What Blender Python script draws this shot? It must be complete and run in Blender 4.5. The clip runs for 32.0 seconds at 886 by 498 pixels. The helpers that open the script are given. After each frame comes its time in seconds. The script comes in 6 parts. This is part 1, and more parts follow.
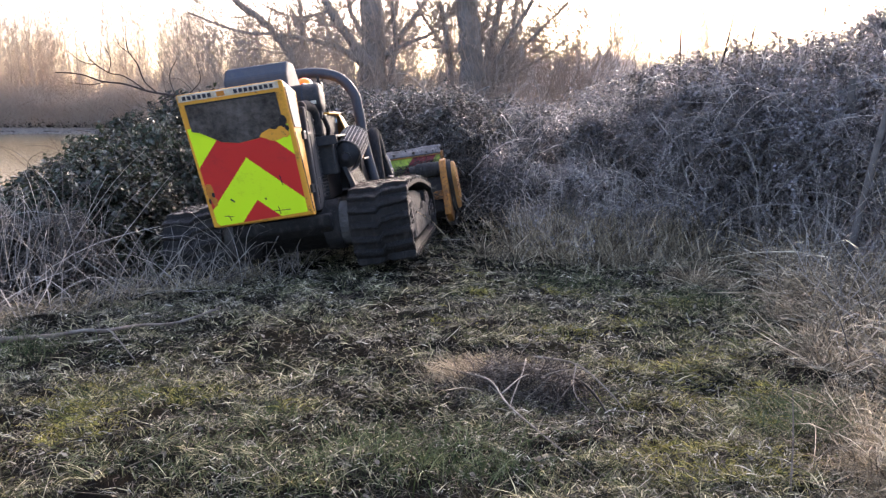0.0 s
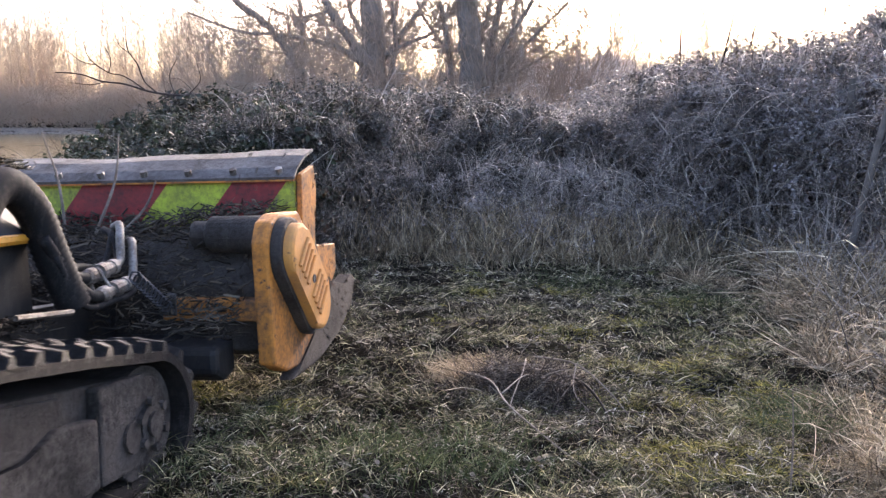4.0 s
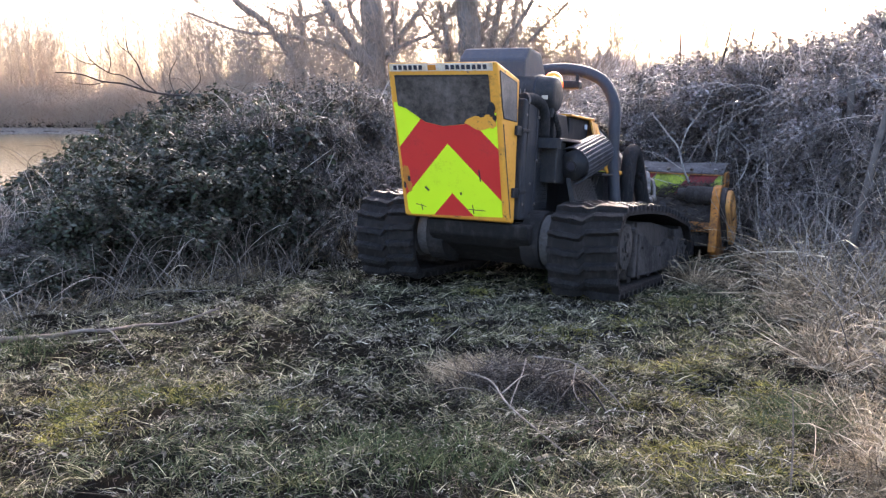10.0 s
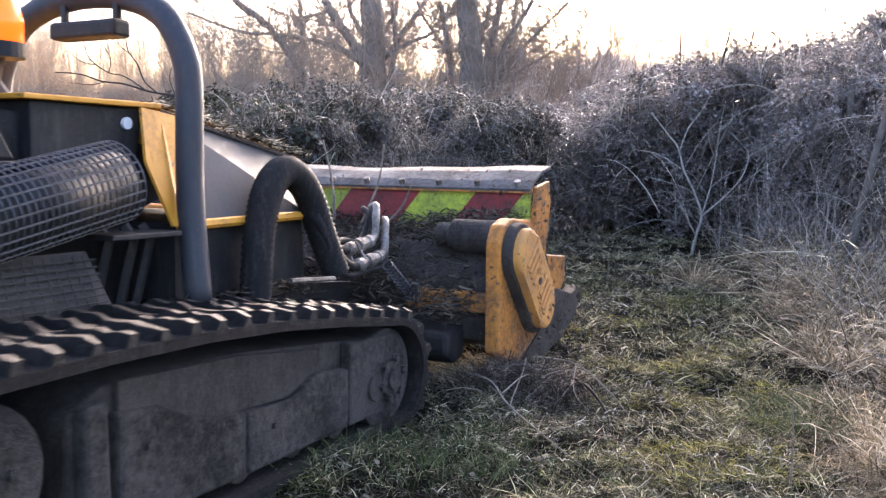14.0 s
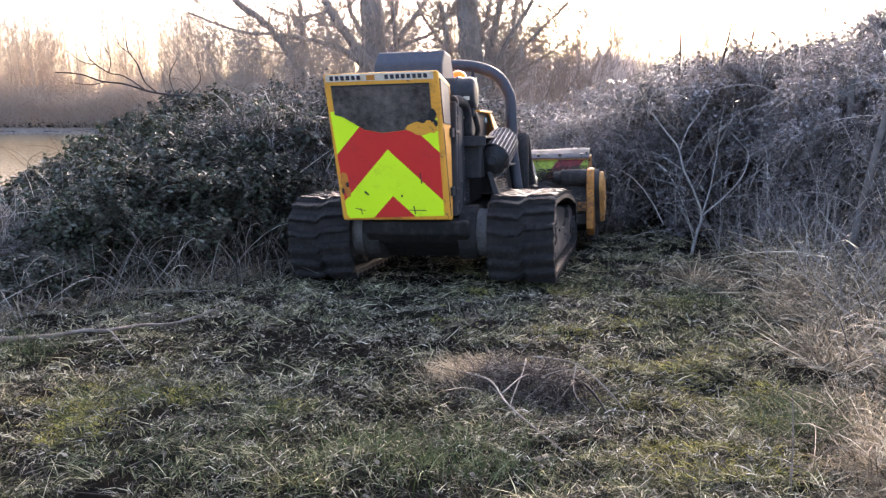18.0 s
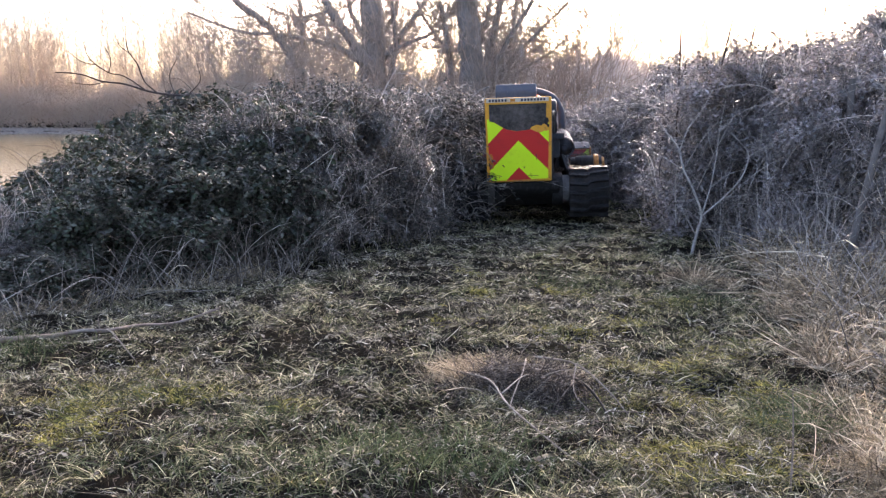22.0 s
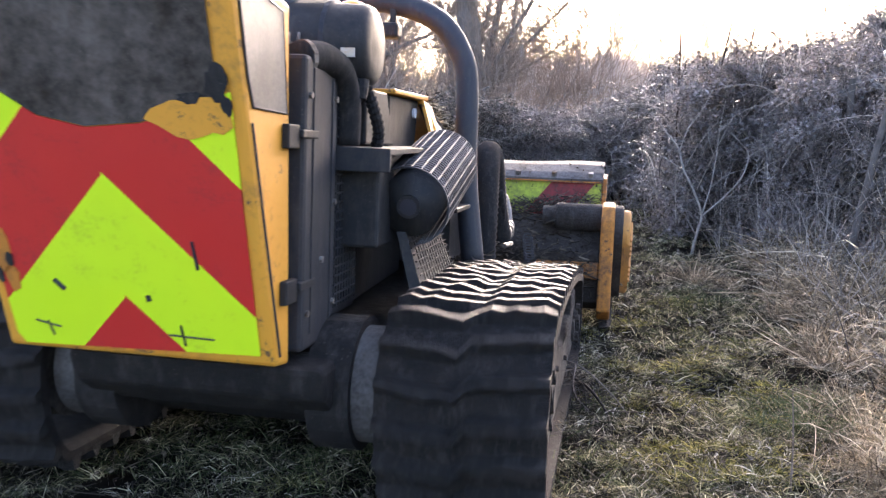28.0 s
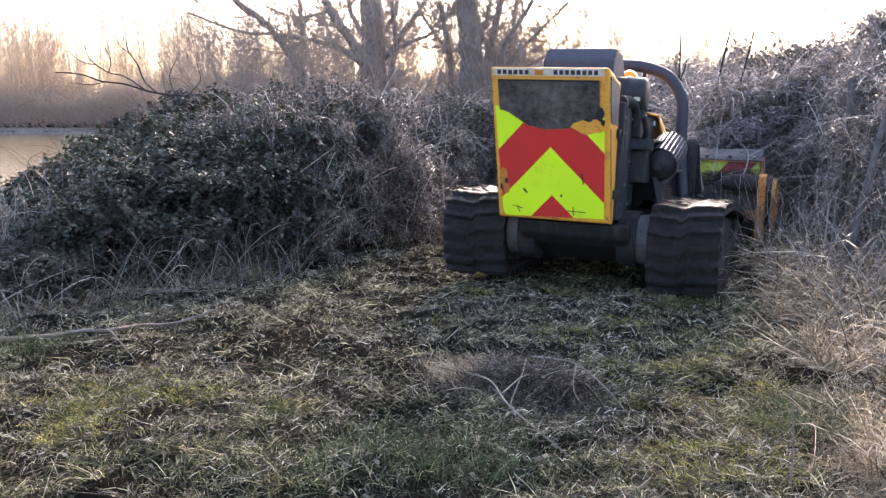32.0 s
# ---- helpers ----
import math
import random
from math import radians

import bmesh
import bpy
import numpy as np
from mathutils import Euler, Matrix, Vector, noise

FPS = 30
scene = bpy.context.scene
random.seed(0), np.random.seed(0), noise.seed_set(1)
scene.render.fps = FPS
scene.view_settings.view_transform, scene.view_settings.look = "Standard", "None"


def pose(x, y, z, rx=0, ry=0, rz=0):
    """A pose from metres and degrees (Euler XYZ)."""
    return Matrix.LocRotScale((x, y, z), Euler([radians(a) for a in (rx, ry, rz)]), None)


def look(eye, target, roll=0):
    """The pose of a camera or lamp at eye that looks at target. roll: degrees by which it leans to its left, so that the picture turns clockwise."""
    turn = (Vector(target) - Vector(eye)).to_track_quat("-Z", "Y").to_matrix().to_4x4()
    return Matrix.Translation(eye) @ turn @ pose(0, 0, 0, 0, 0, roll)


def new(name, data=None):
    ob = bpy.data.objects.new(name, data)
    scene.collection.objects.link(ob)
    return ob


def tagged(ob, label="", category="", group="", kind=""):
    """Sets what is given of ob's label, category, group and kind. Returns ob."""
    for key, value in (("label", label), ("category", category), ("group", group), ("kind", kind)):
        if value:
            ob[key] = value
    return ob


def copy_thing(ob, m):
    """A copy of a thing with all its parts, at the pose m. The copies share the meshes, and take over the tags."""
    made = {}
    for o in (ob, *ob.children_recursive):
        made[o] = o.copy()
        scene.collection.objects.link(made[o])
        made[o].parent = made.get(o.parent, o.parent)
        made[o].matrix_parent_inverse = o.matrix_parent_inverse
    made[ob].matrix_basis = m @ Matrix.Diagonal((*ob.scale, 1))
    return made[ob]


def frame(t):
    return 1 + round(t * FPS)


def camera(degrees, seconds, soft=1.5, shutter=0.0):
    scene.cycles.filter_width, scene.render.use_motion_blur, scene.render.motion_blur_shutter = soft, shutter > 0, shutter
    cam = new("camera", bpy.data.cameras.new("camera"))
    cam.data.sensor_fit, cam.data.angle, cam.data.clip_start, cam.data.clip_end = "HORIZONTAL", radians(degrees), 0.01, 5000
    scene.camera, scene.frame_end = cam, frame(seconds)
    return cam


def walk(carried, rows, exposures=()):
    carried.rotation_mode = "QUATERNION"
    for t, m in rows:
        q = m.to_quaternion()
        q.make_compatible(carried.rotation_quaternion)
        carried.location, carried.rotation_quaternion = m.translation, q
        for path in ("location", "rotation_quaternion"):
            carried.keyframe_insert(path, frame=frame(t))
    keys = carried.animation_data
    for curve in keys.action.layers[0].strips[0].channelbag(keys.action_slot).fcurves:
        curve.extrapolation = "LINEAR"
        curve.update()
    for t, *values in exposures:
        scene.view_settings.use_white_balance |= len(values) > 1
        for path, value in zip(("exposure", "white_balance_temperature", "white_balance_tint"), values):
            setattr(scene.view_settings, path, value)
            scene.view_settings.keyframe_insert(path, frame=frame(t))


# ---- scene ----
# camera: stands still, a little under a metre above the grass
EYE_H, SLOPE = 0.863, 2.2
cam = camera(53.4, 32.0, soft=1.35, shutter=0.35)
HOLD = pose(0, 0, EYE_H, 90 - 7.23 - SLOPE, 0, 0)
walk(cam, [(0.0, HOLD), (32.0, HOLD)], [(0.0, 2.55, 6300, 22), (2.0, 2.55, 6300, 22), (6.5, 2.62, 6300, 22), (8.0, 3.07, 6300, 22), (9.5, 2.92, 6300, 22), (12.0, 2.82, 6300, 22), (13.0, 2.72, 6300, 22), (14.0, 2.86, 6300, 22), (15.0, 2.84, 6300, 22), (17.0, 2.84, 6300, 22), (18.5, 2.77, 6300, 22), (25.0, 2.72, 6300, 22), (28.0, 2.90, 6300, 22), (29.5, 2.90, 6300, 22), (31.0, 2.78, 6300, 22), (32.0, 2.76, 6300, 22)])
TILT = Matrix.Translation((0, 0, EYE_H)) @ Matrix.Rotation(radians(-SLOPE), 4, "X") @ Matrix.Translation((0, 0, -EYE_H))

# light: low, hazy winter sun ahead and to the right, behind the trees
SUN_EL, SUN_AZ = 17.0, 14.0
world = bpy.data.worlds.new("sky")
scene.world = world
world.use_nodes = True
wn = world.node_tree
sky = wn.nodes.new("ShaderNodeTexSky")
sky.sky_type, sky.sun_disc = "NISHITA", False
sky.sun_elevation, sky.sun_rotation = radians(SUN_EL), radians(SUN_AZ)
sky.air_density, sky.dust_density, sky.ozone_density = 0.8, 4.0, 1.0
wn.nodes["Background"].inputs["Strength"].default_value = 0.15
wn.links.new(sky.outputs[0], wn.nodes["Background"].inputs["Color"])
sun = new("sun", bpy.data.lights.new("sun", "SUN"))
sun.data.energy, sun.data.angle, sun.data.color = 1.35, radians(6.0), (1.0, 0.88, 0.72)
az, el = radians(SUN_AZ), radians(SUN_EL)
SUN_DIR = Vector((math.sin(az) * math.cos(el), math.cos(az) * math.cos(el), math.sin(el)))
sun.matrix_world = look(SUN_DIR * 50, (0, 0, 0))


# materials
def shader(name, base=(0.5, 0.5, 0.5), rough=0.7, metal=0.0):
    m = bpy.data.materials.new(name)
    m.use_nodes = True
    b = m.node_tree.nodes["Principled BSDF"]
    b.inputs["Base Color"].default_value = (*base, 1)
    b.inputs["Roughness"].default_value = rough
    b.inputs["Metallic"].default_value = metal
    return m, m.node_tree, b


def node(nt, kind, **inputs):
    n = nt.nodes.new(kind)
    for key, value in inputs.items():
        n.inputs[key.replace("_", " ")].default_value = value
    return n


def ramp(nt, source, stops):
    r = nt.nodes.new("ShaderNodeValToRGB")
    els = r.color_ramp.elements
    while len(els) < len(stops):
        els.new(0.5)
    for e, (p, c) in zip(els, stops):
        e.position, e.color = p, (*c, 1) if len(c) == 3 else c
    nt.links.new(source, r.inputs[0])
    return r.outputs[0]


def coords(nt):
    return nt.nodes.new("ShaderNodeTexCoord").outputs["Object"]


def blend(nt, a, b, fac, kind="MIX"):
    n = nt.nodes.new("ShaderNodeMixRGB")
    n.blend_type = kind
    for i, v in ((0, fac), (1, a), (2, b)):
        if isinstance(v, (int, float)):
            n.inputs[i].default_value = v
        elif isinstance(v, tuple):
            n.inputs[i].default_value = (*v, 1)
        else:
            nt.links.new(v, n.inputs[i])
    return n.outputs[0]


def noise_of(nt, scale, detail=6.0, rough=0.6, at=None):
    n = node(nt, "ShaderNodeTexNoise", Scale=scale, Detail=detail, Roughness=rough)
    nt.links.new(at or coords(nt), n.inputs["Vector"])
    return n.outputs["Fac"]


def bump(nt, b, height, strength=0.4, distance=0.01):
    n = node(nt, "ShaderNodeBump", Strength=strength, Distance=distance)
    nt.links.new(height, n.inputs["Height"])
    nt.links.new(n.outputs[0], b.inputs["Normal"])


def worn(name, base, dirt, rough=0.55, metal=0.0, scale=6.0, level=0.55, chips=None, spread=0.12, relief=0.004):
    """Paint, rubber or metal with dirt in patches and, where given, chipped spots."""
    m, nt, b = shader(name, base, rough, metal)
    big, small = noise_of(nt, scale), noise_of(nt, scale * 9, 8, 0.7)
    mask = blend(nt, big, small, 0.45)
    c = ramp(nt, mask, [(level - spread, base), (level + spread, dirt)])
    if max(base) < 0.06 and metal < 0.3:
        stretch = nt.nodes.new("ShaderNodeMapping")
        stretch.inputs["Scale"].default_value = (1.0, 1.0, 0.22)
        nt.links.new(coords(nt), stretch.inputs["Vector"])
        streak = ramp(nt, noise_of(nt, scale * 3.5, 8, 0.7, stretch.outputs[0]), [(0.50, (0, 0, 0)), (0.72, (0.8, 0.8, 0.8))])
        c = blend(nt, c, (0.085, 0.076, 0.068), blend(nt, (0, 0, 0), streak, 0.55))
        speck = ramp(nt, noise_of(nt, scale * 30, 3, 0.5), [(0.68, (0, 0, 0)), (0.72, (1, 1, 1))])
        c = blend(nt, c, (0.16, 0.14, 0.12), blend(nt, (0, 0, 0), speck, 0.5))
    if chips:
        spots = ramp(nt, noise_of(nt, scale * 3, 10, 0.75), [(0.585, (0, 0, 0)), (0.64, (1, 1, 1))])
        c = blend(nt, c, chips, spots)
    nt.links.new(c, b.inputs["Base Color"])
    if metal == 0 and max(base) < 0.03:
        b.inputs["Specular IOR Level"].default_value = 0.28
    r = ramp(nt, mask, [(0.3, (rough, rough, rough)), (0.75, (min(1, rough + 0.3),) * 3)])
    nt.links.new(r, b.inputs["Roughness"])
    bump(nt, b, small, 0.25 if relief < 0.005 else 0.8, relief)
    return m


def plant(name, colours, rough=0.5, clear=0.0, scale=1.5, extra=None, vary=0.0, gloss=0.15, mottle=None):
    """Leaves and blades: each piece takes its own shade, and patches vary over the ground."""
    m, nt, b = shader(name, colours[0], rough)
    geo = nt.nodes.new("ShaderNodeNewGeometry")
    rnd = geo.outputs["Random Per Island"]
    n = len(colours)
    c = ramp(nt, rnd, [(i / (n - 1), col) for i, col in enumerate(colours)])
    if extra:
        patch = ramp(nt, noise_of(nt, scale, 4, 0.55, geo.outputs["Position"]), [(extra[1] - 0.07, (0, 0, 0)), (extra[1] + 0.07, (1, 1, 1))])
        c = blend(nt, c, extra[0], blend(nt, (0, 0, 0), patch, 0.75))
    # Mottle varies the tone in clumps and puts shaded gaps into the colour.
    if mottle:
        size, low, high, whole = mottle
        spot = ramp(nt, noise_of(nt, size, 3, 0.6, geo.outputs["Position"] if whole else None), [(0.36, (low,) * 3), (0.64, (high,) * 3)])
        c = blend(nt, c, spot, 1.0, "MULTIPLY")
    if vary:
        own = nt.nodes.new("ShaderNodeObjectInfo").outputs["Random"]
        c = blend(nt, c, ramp(nt, own, [(0.0, (1 - vary,) * 3), (1.0, (1 + vary,) * 3)]), 1.0, "MULTIPLY")
    nt.links.new(c, b.inputs["Base Color"])
    b.inputs["Specular IOR Level"].default_value = gloss
    trans = nt.nodes.new("ShaderNodeBsdfTranslucent")
    nt.links.new(c, trans.inputs["Color"])
    mix = nt.nodes.new("ShaderNodeMixShader")
    mix.inputs[0].default_value = clear
    out = nt.nodes["Material Output"]
    nt.links.new(b.outputs[0], mix.inputs[1])
    nt.links.new(trans.outputs[0], mix.inputs[2])
    nt.links.new(mix.outputs[0], out.inputs["Surface"])
    return m


YELLOW = worn("yellow_paint", (0.70, 0.315, 0.032), (0.22, 0.115, 0.035), 0.42, 0, 5, 0.63, (0.10, 0.06, 0.04))
YELLOW_HEAD = worn("scuffed_yellow_paint", (0.52, 0.195, 0.026), (0.095, 0.052, 0.028), 0.6, 0, 6, 0.515, (0.05, 0.03, 0.024), 0.09)
BLACK = worn("black_paint", (0.013, 0.0138, 0.016), (0.040, 0.036, 0.032), 0.45, 0, 6, 0.56)
CHARCOAL = worn("charcoal_panel", (0.019, 0.021, 0.026), (0.047, 0.043, 0.039), 0.5, 0, 5, 0.58)
HOOP = worn("dark_grey_tube_paint", (0.028, 0.031, 0.04), (0.055, 0.05, 0.046), 0.5, 0.1, 8, 0.6)
STEEL = worn("bare_steel", (0.36, 0.34, 0.31), (0.09, 0.07, 0.055), 0.5, 0.7, 9, 0.48)
MUDDY = worn("muddy_steel", (0.055, 0.046, 0.04), (0.018, 0.014, 0.011), 0.85, 0.0, 7, 0.5, None, 0.10, 0.012)
DUSTY = worn("dried_mud_on_steel", (0.060, 0.053, 0.048), (0.010, 0.0085, 0.0072), 0.88, 0.0, 4, 0.51, None, 0.07, 0.03)
DISC = worn("scraped_grey_steel", (0.115, 0.108, 0.10), (0.04, 0.034, 0.03), 0.8, 0.0, 9, 0.5)
RUBBER = worn("track_rubber", (0.009, 0.0085, 0.0085), (0.026, 0.021, 0.018), 0.8, 0, 11, 0.52, None, 0.12, 0.02)
LUG = worn("worn_lug_rubber", (0.0105, 0.010, 0.010), (0.028, 0.022, 0.019), 0.40, 0, 13, 0.57, None, 0.10, 0.018)
UNDERBODY = worn("near_black_underside", (0.0085, 0.0078, 0.0075), (0.024, 0.020, 0.017), 0.75, 0, 5, 0.56, None, 0.12, 0.008)
HOSE = worn("rubber_hose", (0.010, 0.010, 0.011), (0.028, 0.024, 0.021), 0.75, 0, 12, 0.6)
GREY = worn("grey_blue_panel", (0.034, 0.040, 0.052), (0.07, 0.066, 0.062), 0.6, 0, 5, 0.58)
FLAP = worn("grey_rubber_flap", (0.14, 0.128, 0.122), (0.05, 0.042, 0.037), 0.75, 0, 5, 0.5, None, 0.10, 0.008)
LIME = worn("fluorescent_lime_film", (0.62, 0.86, 0.012), (0.40, 0.52, 0.03), 0.35, 0, 8, 0.68)
RED = worn("red_reflective_film", (0.56, 0.028, 0.022), (0.30, 0.032, 0.028), 0.35, 0, 8, 0.66)
# Real grime on the lime film, and the deflector's shade put into it.
DULL_LIME = worn("grimy_shaded_lime_film", (0.43, 0.52, 0.03), (0.11, 0.12, 0.03), 0.5, 0, 6, 0.50)
DULL_RED = worn("grimy_red_film", (0.27, 0.018, 0.018), (0.07, 0.018, 0.016), 0.5, 0, 6, 0.53)
GUARD = worn("dull_guard_wire", (0.075, 0.078, 0.088), (0.035, 0.032, 0.030), 0.42, 0.4, 9, 0.56)
WHITE = worn("dirty_white_label", (0.62, 0.56, 0.46), (0.45, 0.30, 0.14), 0.5, 0, 22, 0.55)
INK = shader("dark_ink", (0.02, 0.02, 0.03), 0.6)[0]
# Pale patches in both panes: dust, and reflections put into the colour.
GLAZE = worn("dusty_glass_painted_reflection", (0.024, 0.021, 0.019), (0.17, 0.145, 0.125), 0.22, 0, 3.2, 0.55, None, 0.14)
SIDE_GLAZE = worn("dusty_mesh_glass_painted_reflection", (0.06, 0.055, 0.05), (0.20, 0.18, 0.16), 0.4, 0, 9, 0.52, None, 0.12)
LAMP_GLASS = shader("lamp_glass", (0.75, 0.78, 0.82), 0.15)[0]
RUST = worn("orange_peeled_paint", (0.52, 0.19, 0.02), (0.2, 0.09, 0.03), 0.6, 0, 30, 0.6)
AMBER, nt_a, b_a = shader("amber_beacon", (0.85, 0.15, 0.012), 0.2)
b_a.inputs["Emission Color"].default_value = (1.0, 0.12, 0.006, 1)
b_a.inputs["Emission Strength"].default_value = 0.3

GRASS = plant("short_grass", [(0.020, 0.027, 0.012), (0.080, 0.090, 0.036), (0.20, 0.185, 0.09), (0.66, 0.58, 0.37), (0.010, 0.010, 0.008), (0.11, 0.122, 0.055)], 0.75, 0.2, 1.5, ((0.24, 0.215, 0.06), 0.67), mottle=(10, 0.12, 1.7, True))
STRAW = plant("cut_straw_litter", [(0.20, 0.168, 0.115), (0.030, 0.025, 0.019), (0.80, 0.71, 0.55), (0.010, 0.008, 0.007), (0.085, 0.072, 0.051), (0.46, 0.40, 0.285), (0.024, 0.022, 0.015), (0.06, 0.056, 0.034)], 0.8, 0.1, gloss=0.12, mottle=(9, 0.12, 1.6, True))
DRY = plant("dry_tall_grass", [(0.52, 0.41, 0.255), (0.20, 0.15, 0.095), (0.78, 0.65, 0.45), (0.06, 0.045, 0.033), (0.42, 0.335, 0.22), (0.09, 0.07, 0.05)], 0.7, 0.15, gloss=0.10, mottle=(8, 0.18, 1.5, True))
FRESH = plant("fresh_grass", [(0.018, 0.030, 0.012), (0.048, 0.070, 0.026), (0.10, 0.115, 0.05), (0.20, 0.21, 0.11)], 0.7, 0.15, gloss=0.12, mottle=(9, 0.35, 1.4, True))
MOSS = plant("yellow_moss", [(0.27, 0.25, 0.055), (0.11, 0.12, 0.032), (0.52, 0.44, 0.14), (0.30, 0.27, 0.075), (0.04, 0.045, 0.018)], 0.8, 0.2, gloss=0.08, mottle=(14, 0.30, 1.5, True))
LEAF_G = plant("bramble_leaf_green", [(0.014, 0.021, 0.011), (0.038, 0.051, 0.027), (0.018, 0.026, 0.014), (0.070, 0.080, 0.05), (0.042, 0.034, 0.028), (0.15, 0.158, 0.12), (0.026, 0.022, 0.018)], 0.55, 0.2, vary=0.3, gloss=0.32, mottle=(5, 0.45, 1.4, False))
# Brown leaves paled: the haze over the right hedge is in this colour.
LEAF_HAZED = plant("bramble_leaf_hazed_brown", [(0.14, 0.122, 0.125), (0.24, 0.212, 0.21), (0.085, 0.08, 0.078), (0.37, 0.335, 0.325), (0.10, 0.10, 0.088), (0.28, 0.25, 0.24), (0.06, 0.054, 0.052)], 0.5, 0.3, vary=0.35, gloss=0.32, mottle=(3.5, 0.45, 1.35, False))
LEAF_D = plant("bramble_leaf_dull", [(0.055, 0.048, 0.045), (0.12, 0.104, 0.096), (0.03, 0.034, 0.026), (0.22, 0.195, 0.175), (0.04, 0.048, 0.034), (0.13, 0.11, 0.10)], 0.6, 0.25, vary=0.3, gloss=0.25, mottle=(3.5, 0.45, 1.4, False))
CANE = plant("bramble_cane", [(0.07, 0.055, 0.05), (0.46, 0.40, 0.335), (0.05, 0.038, 0.034), (0.66, 0.585, 0.50), (0.20, 0.165, 0.14)], 0.5, 0.0, vary=0.3, gloss=0.3)
DARK_CANE = plant("dark_bramble_cane", [(0.04, 0.034, 0.026), (0.075, 0.06, 0.045), (0.13, 0.11, 0.085), (0.025, 0.022, 0.018)], 0.6, 0.0, vary=0.3)
BARK = worn("grey_bark", (0.24, 0.21, 0.18), (0.14, 0.12, 0.105), 0.9, 0, 5, 0.5)
TWIG = worn("brown_twig", (0.34, 0.265, 0.205), (0.24, 0.185, 0.14), 0.85, 0, 3, 0.5)
PALE_TWIG = worn("pale_twig", (0.47, 0.43, 0.38), (0.20, 0.175, 0.15), 0.75, 0, 9, 0.50)
# Haze is put into these two colours: paler than the near twigs.
HAZED_TWIG = plant("far_wood", [(0.54, 0.44, 0.345), (0.64, 0.545, 0.45), (0.43, 0.345, 0.27)], 0.9, 0.5)
HAZED_WOOD = plant("haze_paled_wood", [(0.66, 0.58, 0.53), (0.75, 0.68, 0.62), (0.55, 0.47, 0.42)], 0.9, 0.5)
POST = worn("weathered_post", (0.14, 0.12, 0.105), (0.07, 0.06, 0.052), 0.9, 0, 12, 0.5)
CHIP = plant("wood_chips", [(0.24, 0.20, 0.15), (0.14, 0.11, 0.08), (0.32, 0.28, 0.22)], 0.85, 0.0)
HEAP = plant("dead_brushwood", [(0.035, 0.027, 0.022), (0.075, 0.058, 0.046), (0.010, 0.008, 0.007), (0.15, 0.12, 0.095), (0.016, 0.013, 0.010), (0.34, 0.29, 0.235), (0.028, 0.021, 0.018)], 0.8, 0.0)
STICK = worn("dead_stick", (0.30, 0.255, 0.21), (0.09, 0.07, 0.056), 0.9, 0, 14, 0.5, None, 0.12, 0.006)
# Shade over the head is put into this colour; the ground twigs share it.
CHAFF = plant("shredded_bramble", [(0.055, 0.045, 0.036), (0.024, 0.020, 0.016), (0.14, 0.115, 0.086), (0.014, 0.012, 0.010), (0.08, 0.066, 0.05)], 0.85, 0.0)
DEADWOOD = worn("wet_dead_wood", (0.085, 0.062, 0.05), (0.03, 0.022, 0.018), 0.9, 0, 14, 0.5, None, 0.12, 0.008)
FALLEN = worn("grey_brown_dead_bark", (0.24, 0.20, 0.16), (0.075, 0.05, 0.04), 0.9, 0, 10, 0.5, None, 0.12, 0.008)
COVER = worn("sun_bleached_orange_paint", (0.66, 0.30, 0.06), (0.40, 0.20, 0.08), 0.6, 0, 6, 0.5, (0.09, 0.055, 0.04), 0.16)

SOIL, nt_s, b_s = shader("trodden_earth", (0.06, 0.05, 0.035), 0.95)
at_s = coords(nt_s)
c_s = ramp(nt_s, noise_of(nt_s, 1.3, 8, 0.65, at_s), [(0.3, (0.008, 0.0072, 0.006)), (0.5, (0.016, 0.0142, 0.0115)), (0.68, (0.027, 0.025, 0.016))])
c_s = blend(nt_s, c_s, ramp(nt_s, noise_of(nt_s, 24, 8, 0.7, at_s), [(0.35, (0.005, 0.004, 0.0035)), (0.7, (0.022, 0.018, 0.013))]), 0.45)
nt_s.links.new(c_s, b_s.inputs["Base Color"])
b_s.inputs["Specular IOR Level"].default_value = 0.0
bump(nt_s, b_s, noise_of(nt_s, 30, 10, 0.75, at_s), 0.9, 0.03)
# Golden base colour carries the sky's reflection besides the brown of the water.
WATER, nt_w, b_w = shader("pond_water", (0.24, 0.175, 0.075), 0.10)
bump(nt_w, b_w, noise_of(nt_w, 5.0, 4, 0.6), 0.3, 0.04)


# mesh helpers
def mesh_of(bm, mat, name, smooth=False):
    me = bpy.data.meshes.new(name)
    bm.normal_update()
    bm.to_mesh(me)
    bm.free()
    me.materials.append(mat)
    if smooth:
        me.polygons.foreach_set("use_smooth", [True] * len(me.polygons))
    return me


def part(name, bm, mat, parent, label="", smooth=False):
    ob = new(name, mesh_of(bm, mat, name, smooth))
    ob.parent = parent
    return tagged(ob, label)


def raw(name, verts, faces, mat, parent=None):
    """A mesh from arrays: verts (n, 3) and faces (m, 3 or 4)."""
    me = bpy.data.meshes.new(name)
    verts, faces = np.asarray(verts, np.float32), np.asarray(faces, np.int32)
    k = faces.shape[1]
    me.vertices.add(len(verts))
    me.vertices.foreach_set("co", verts.ravel())
    me.loops.add(faces.size)
    me.loops.foreach_set("vertex_index", faces.ravel())
    me.polygons.add(len(faces))
    me.polygons.foreach_set("loop_start", np.arange(0, faces.size, k, dtype=np.int32))
    me.update(calc_edges=True)
    me.materials.append(mat)
    ob = new(name, me)
    ob.parent = parent
    return ob


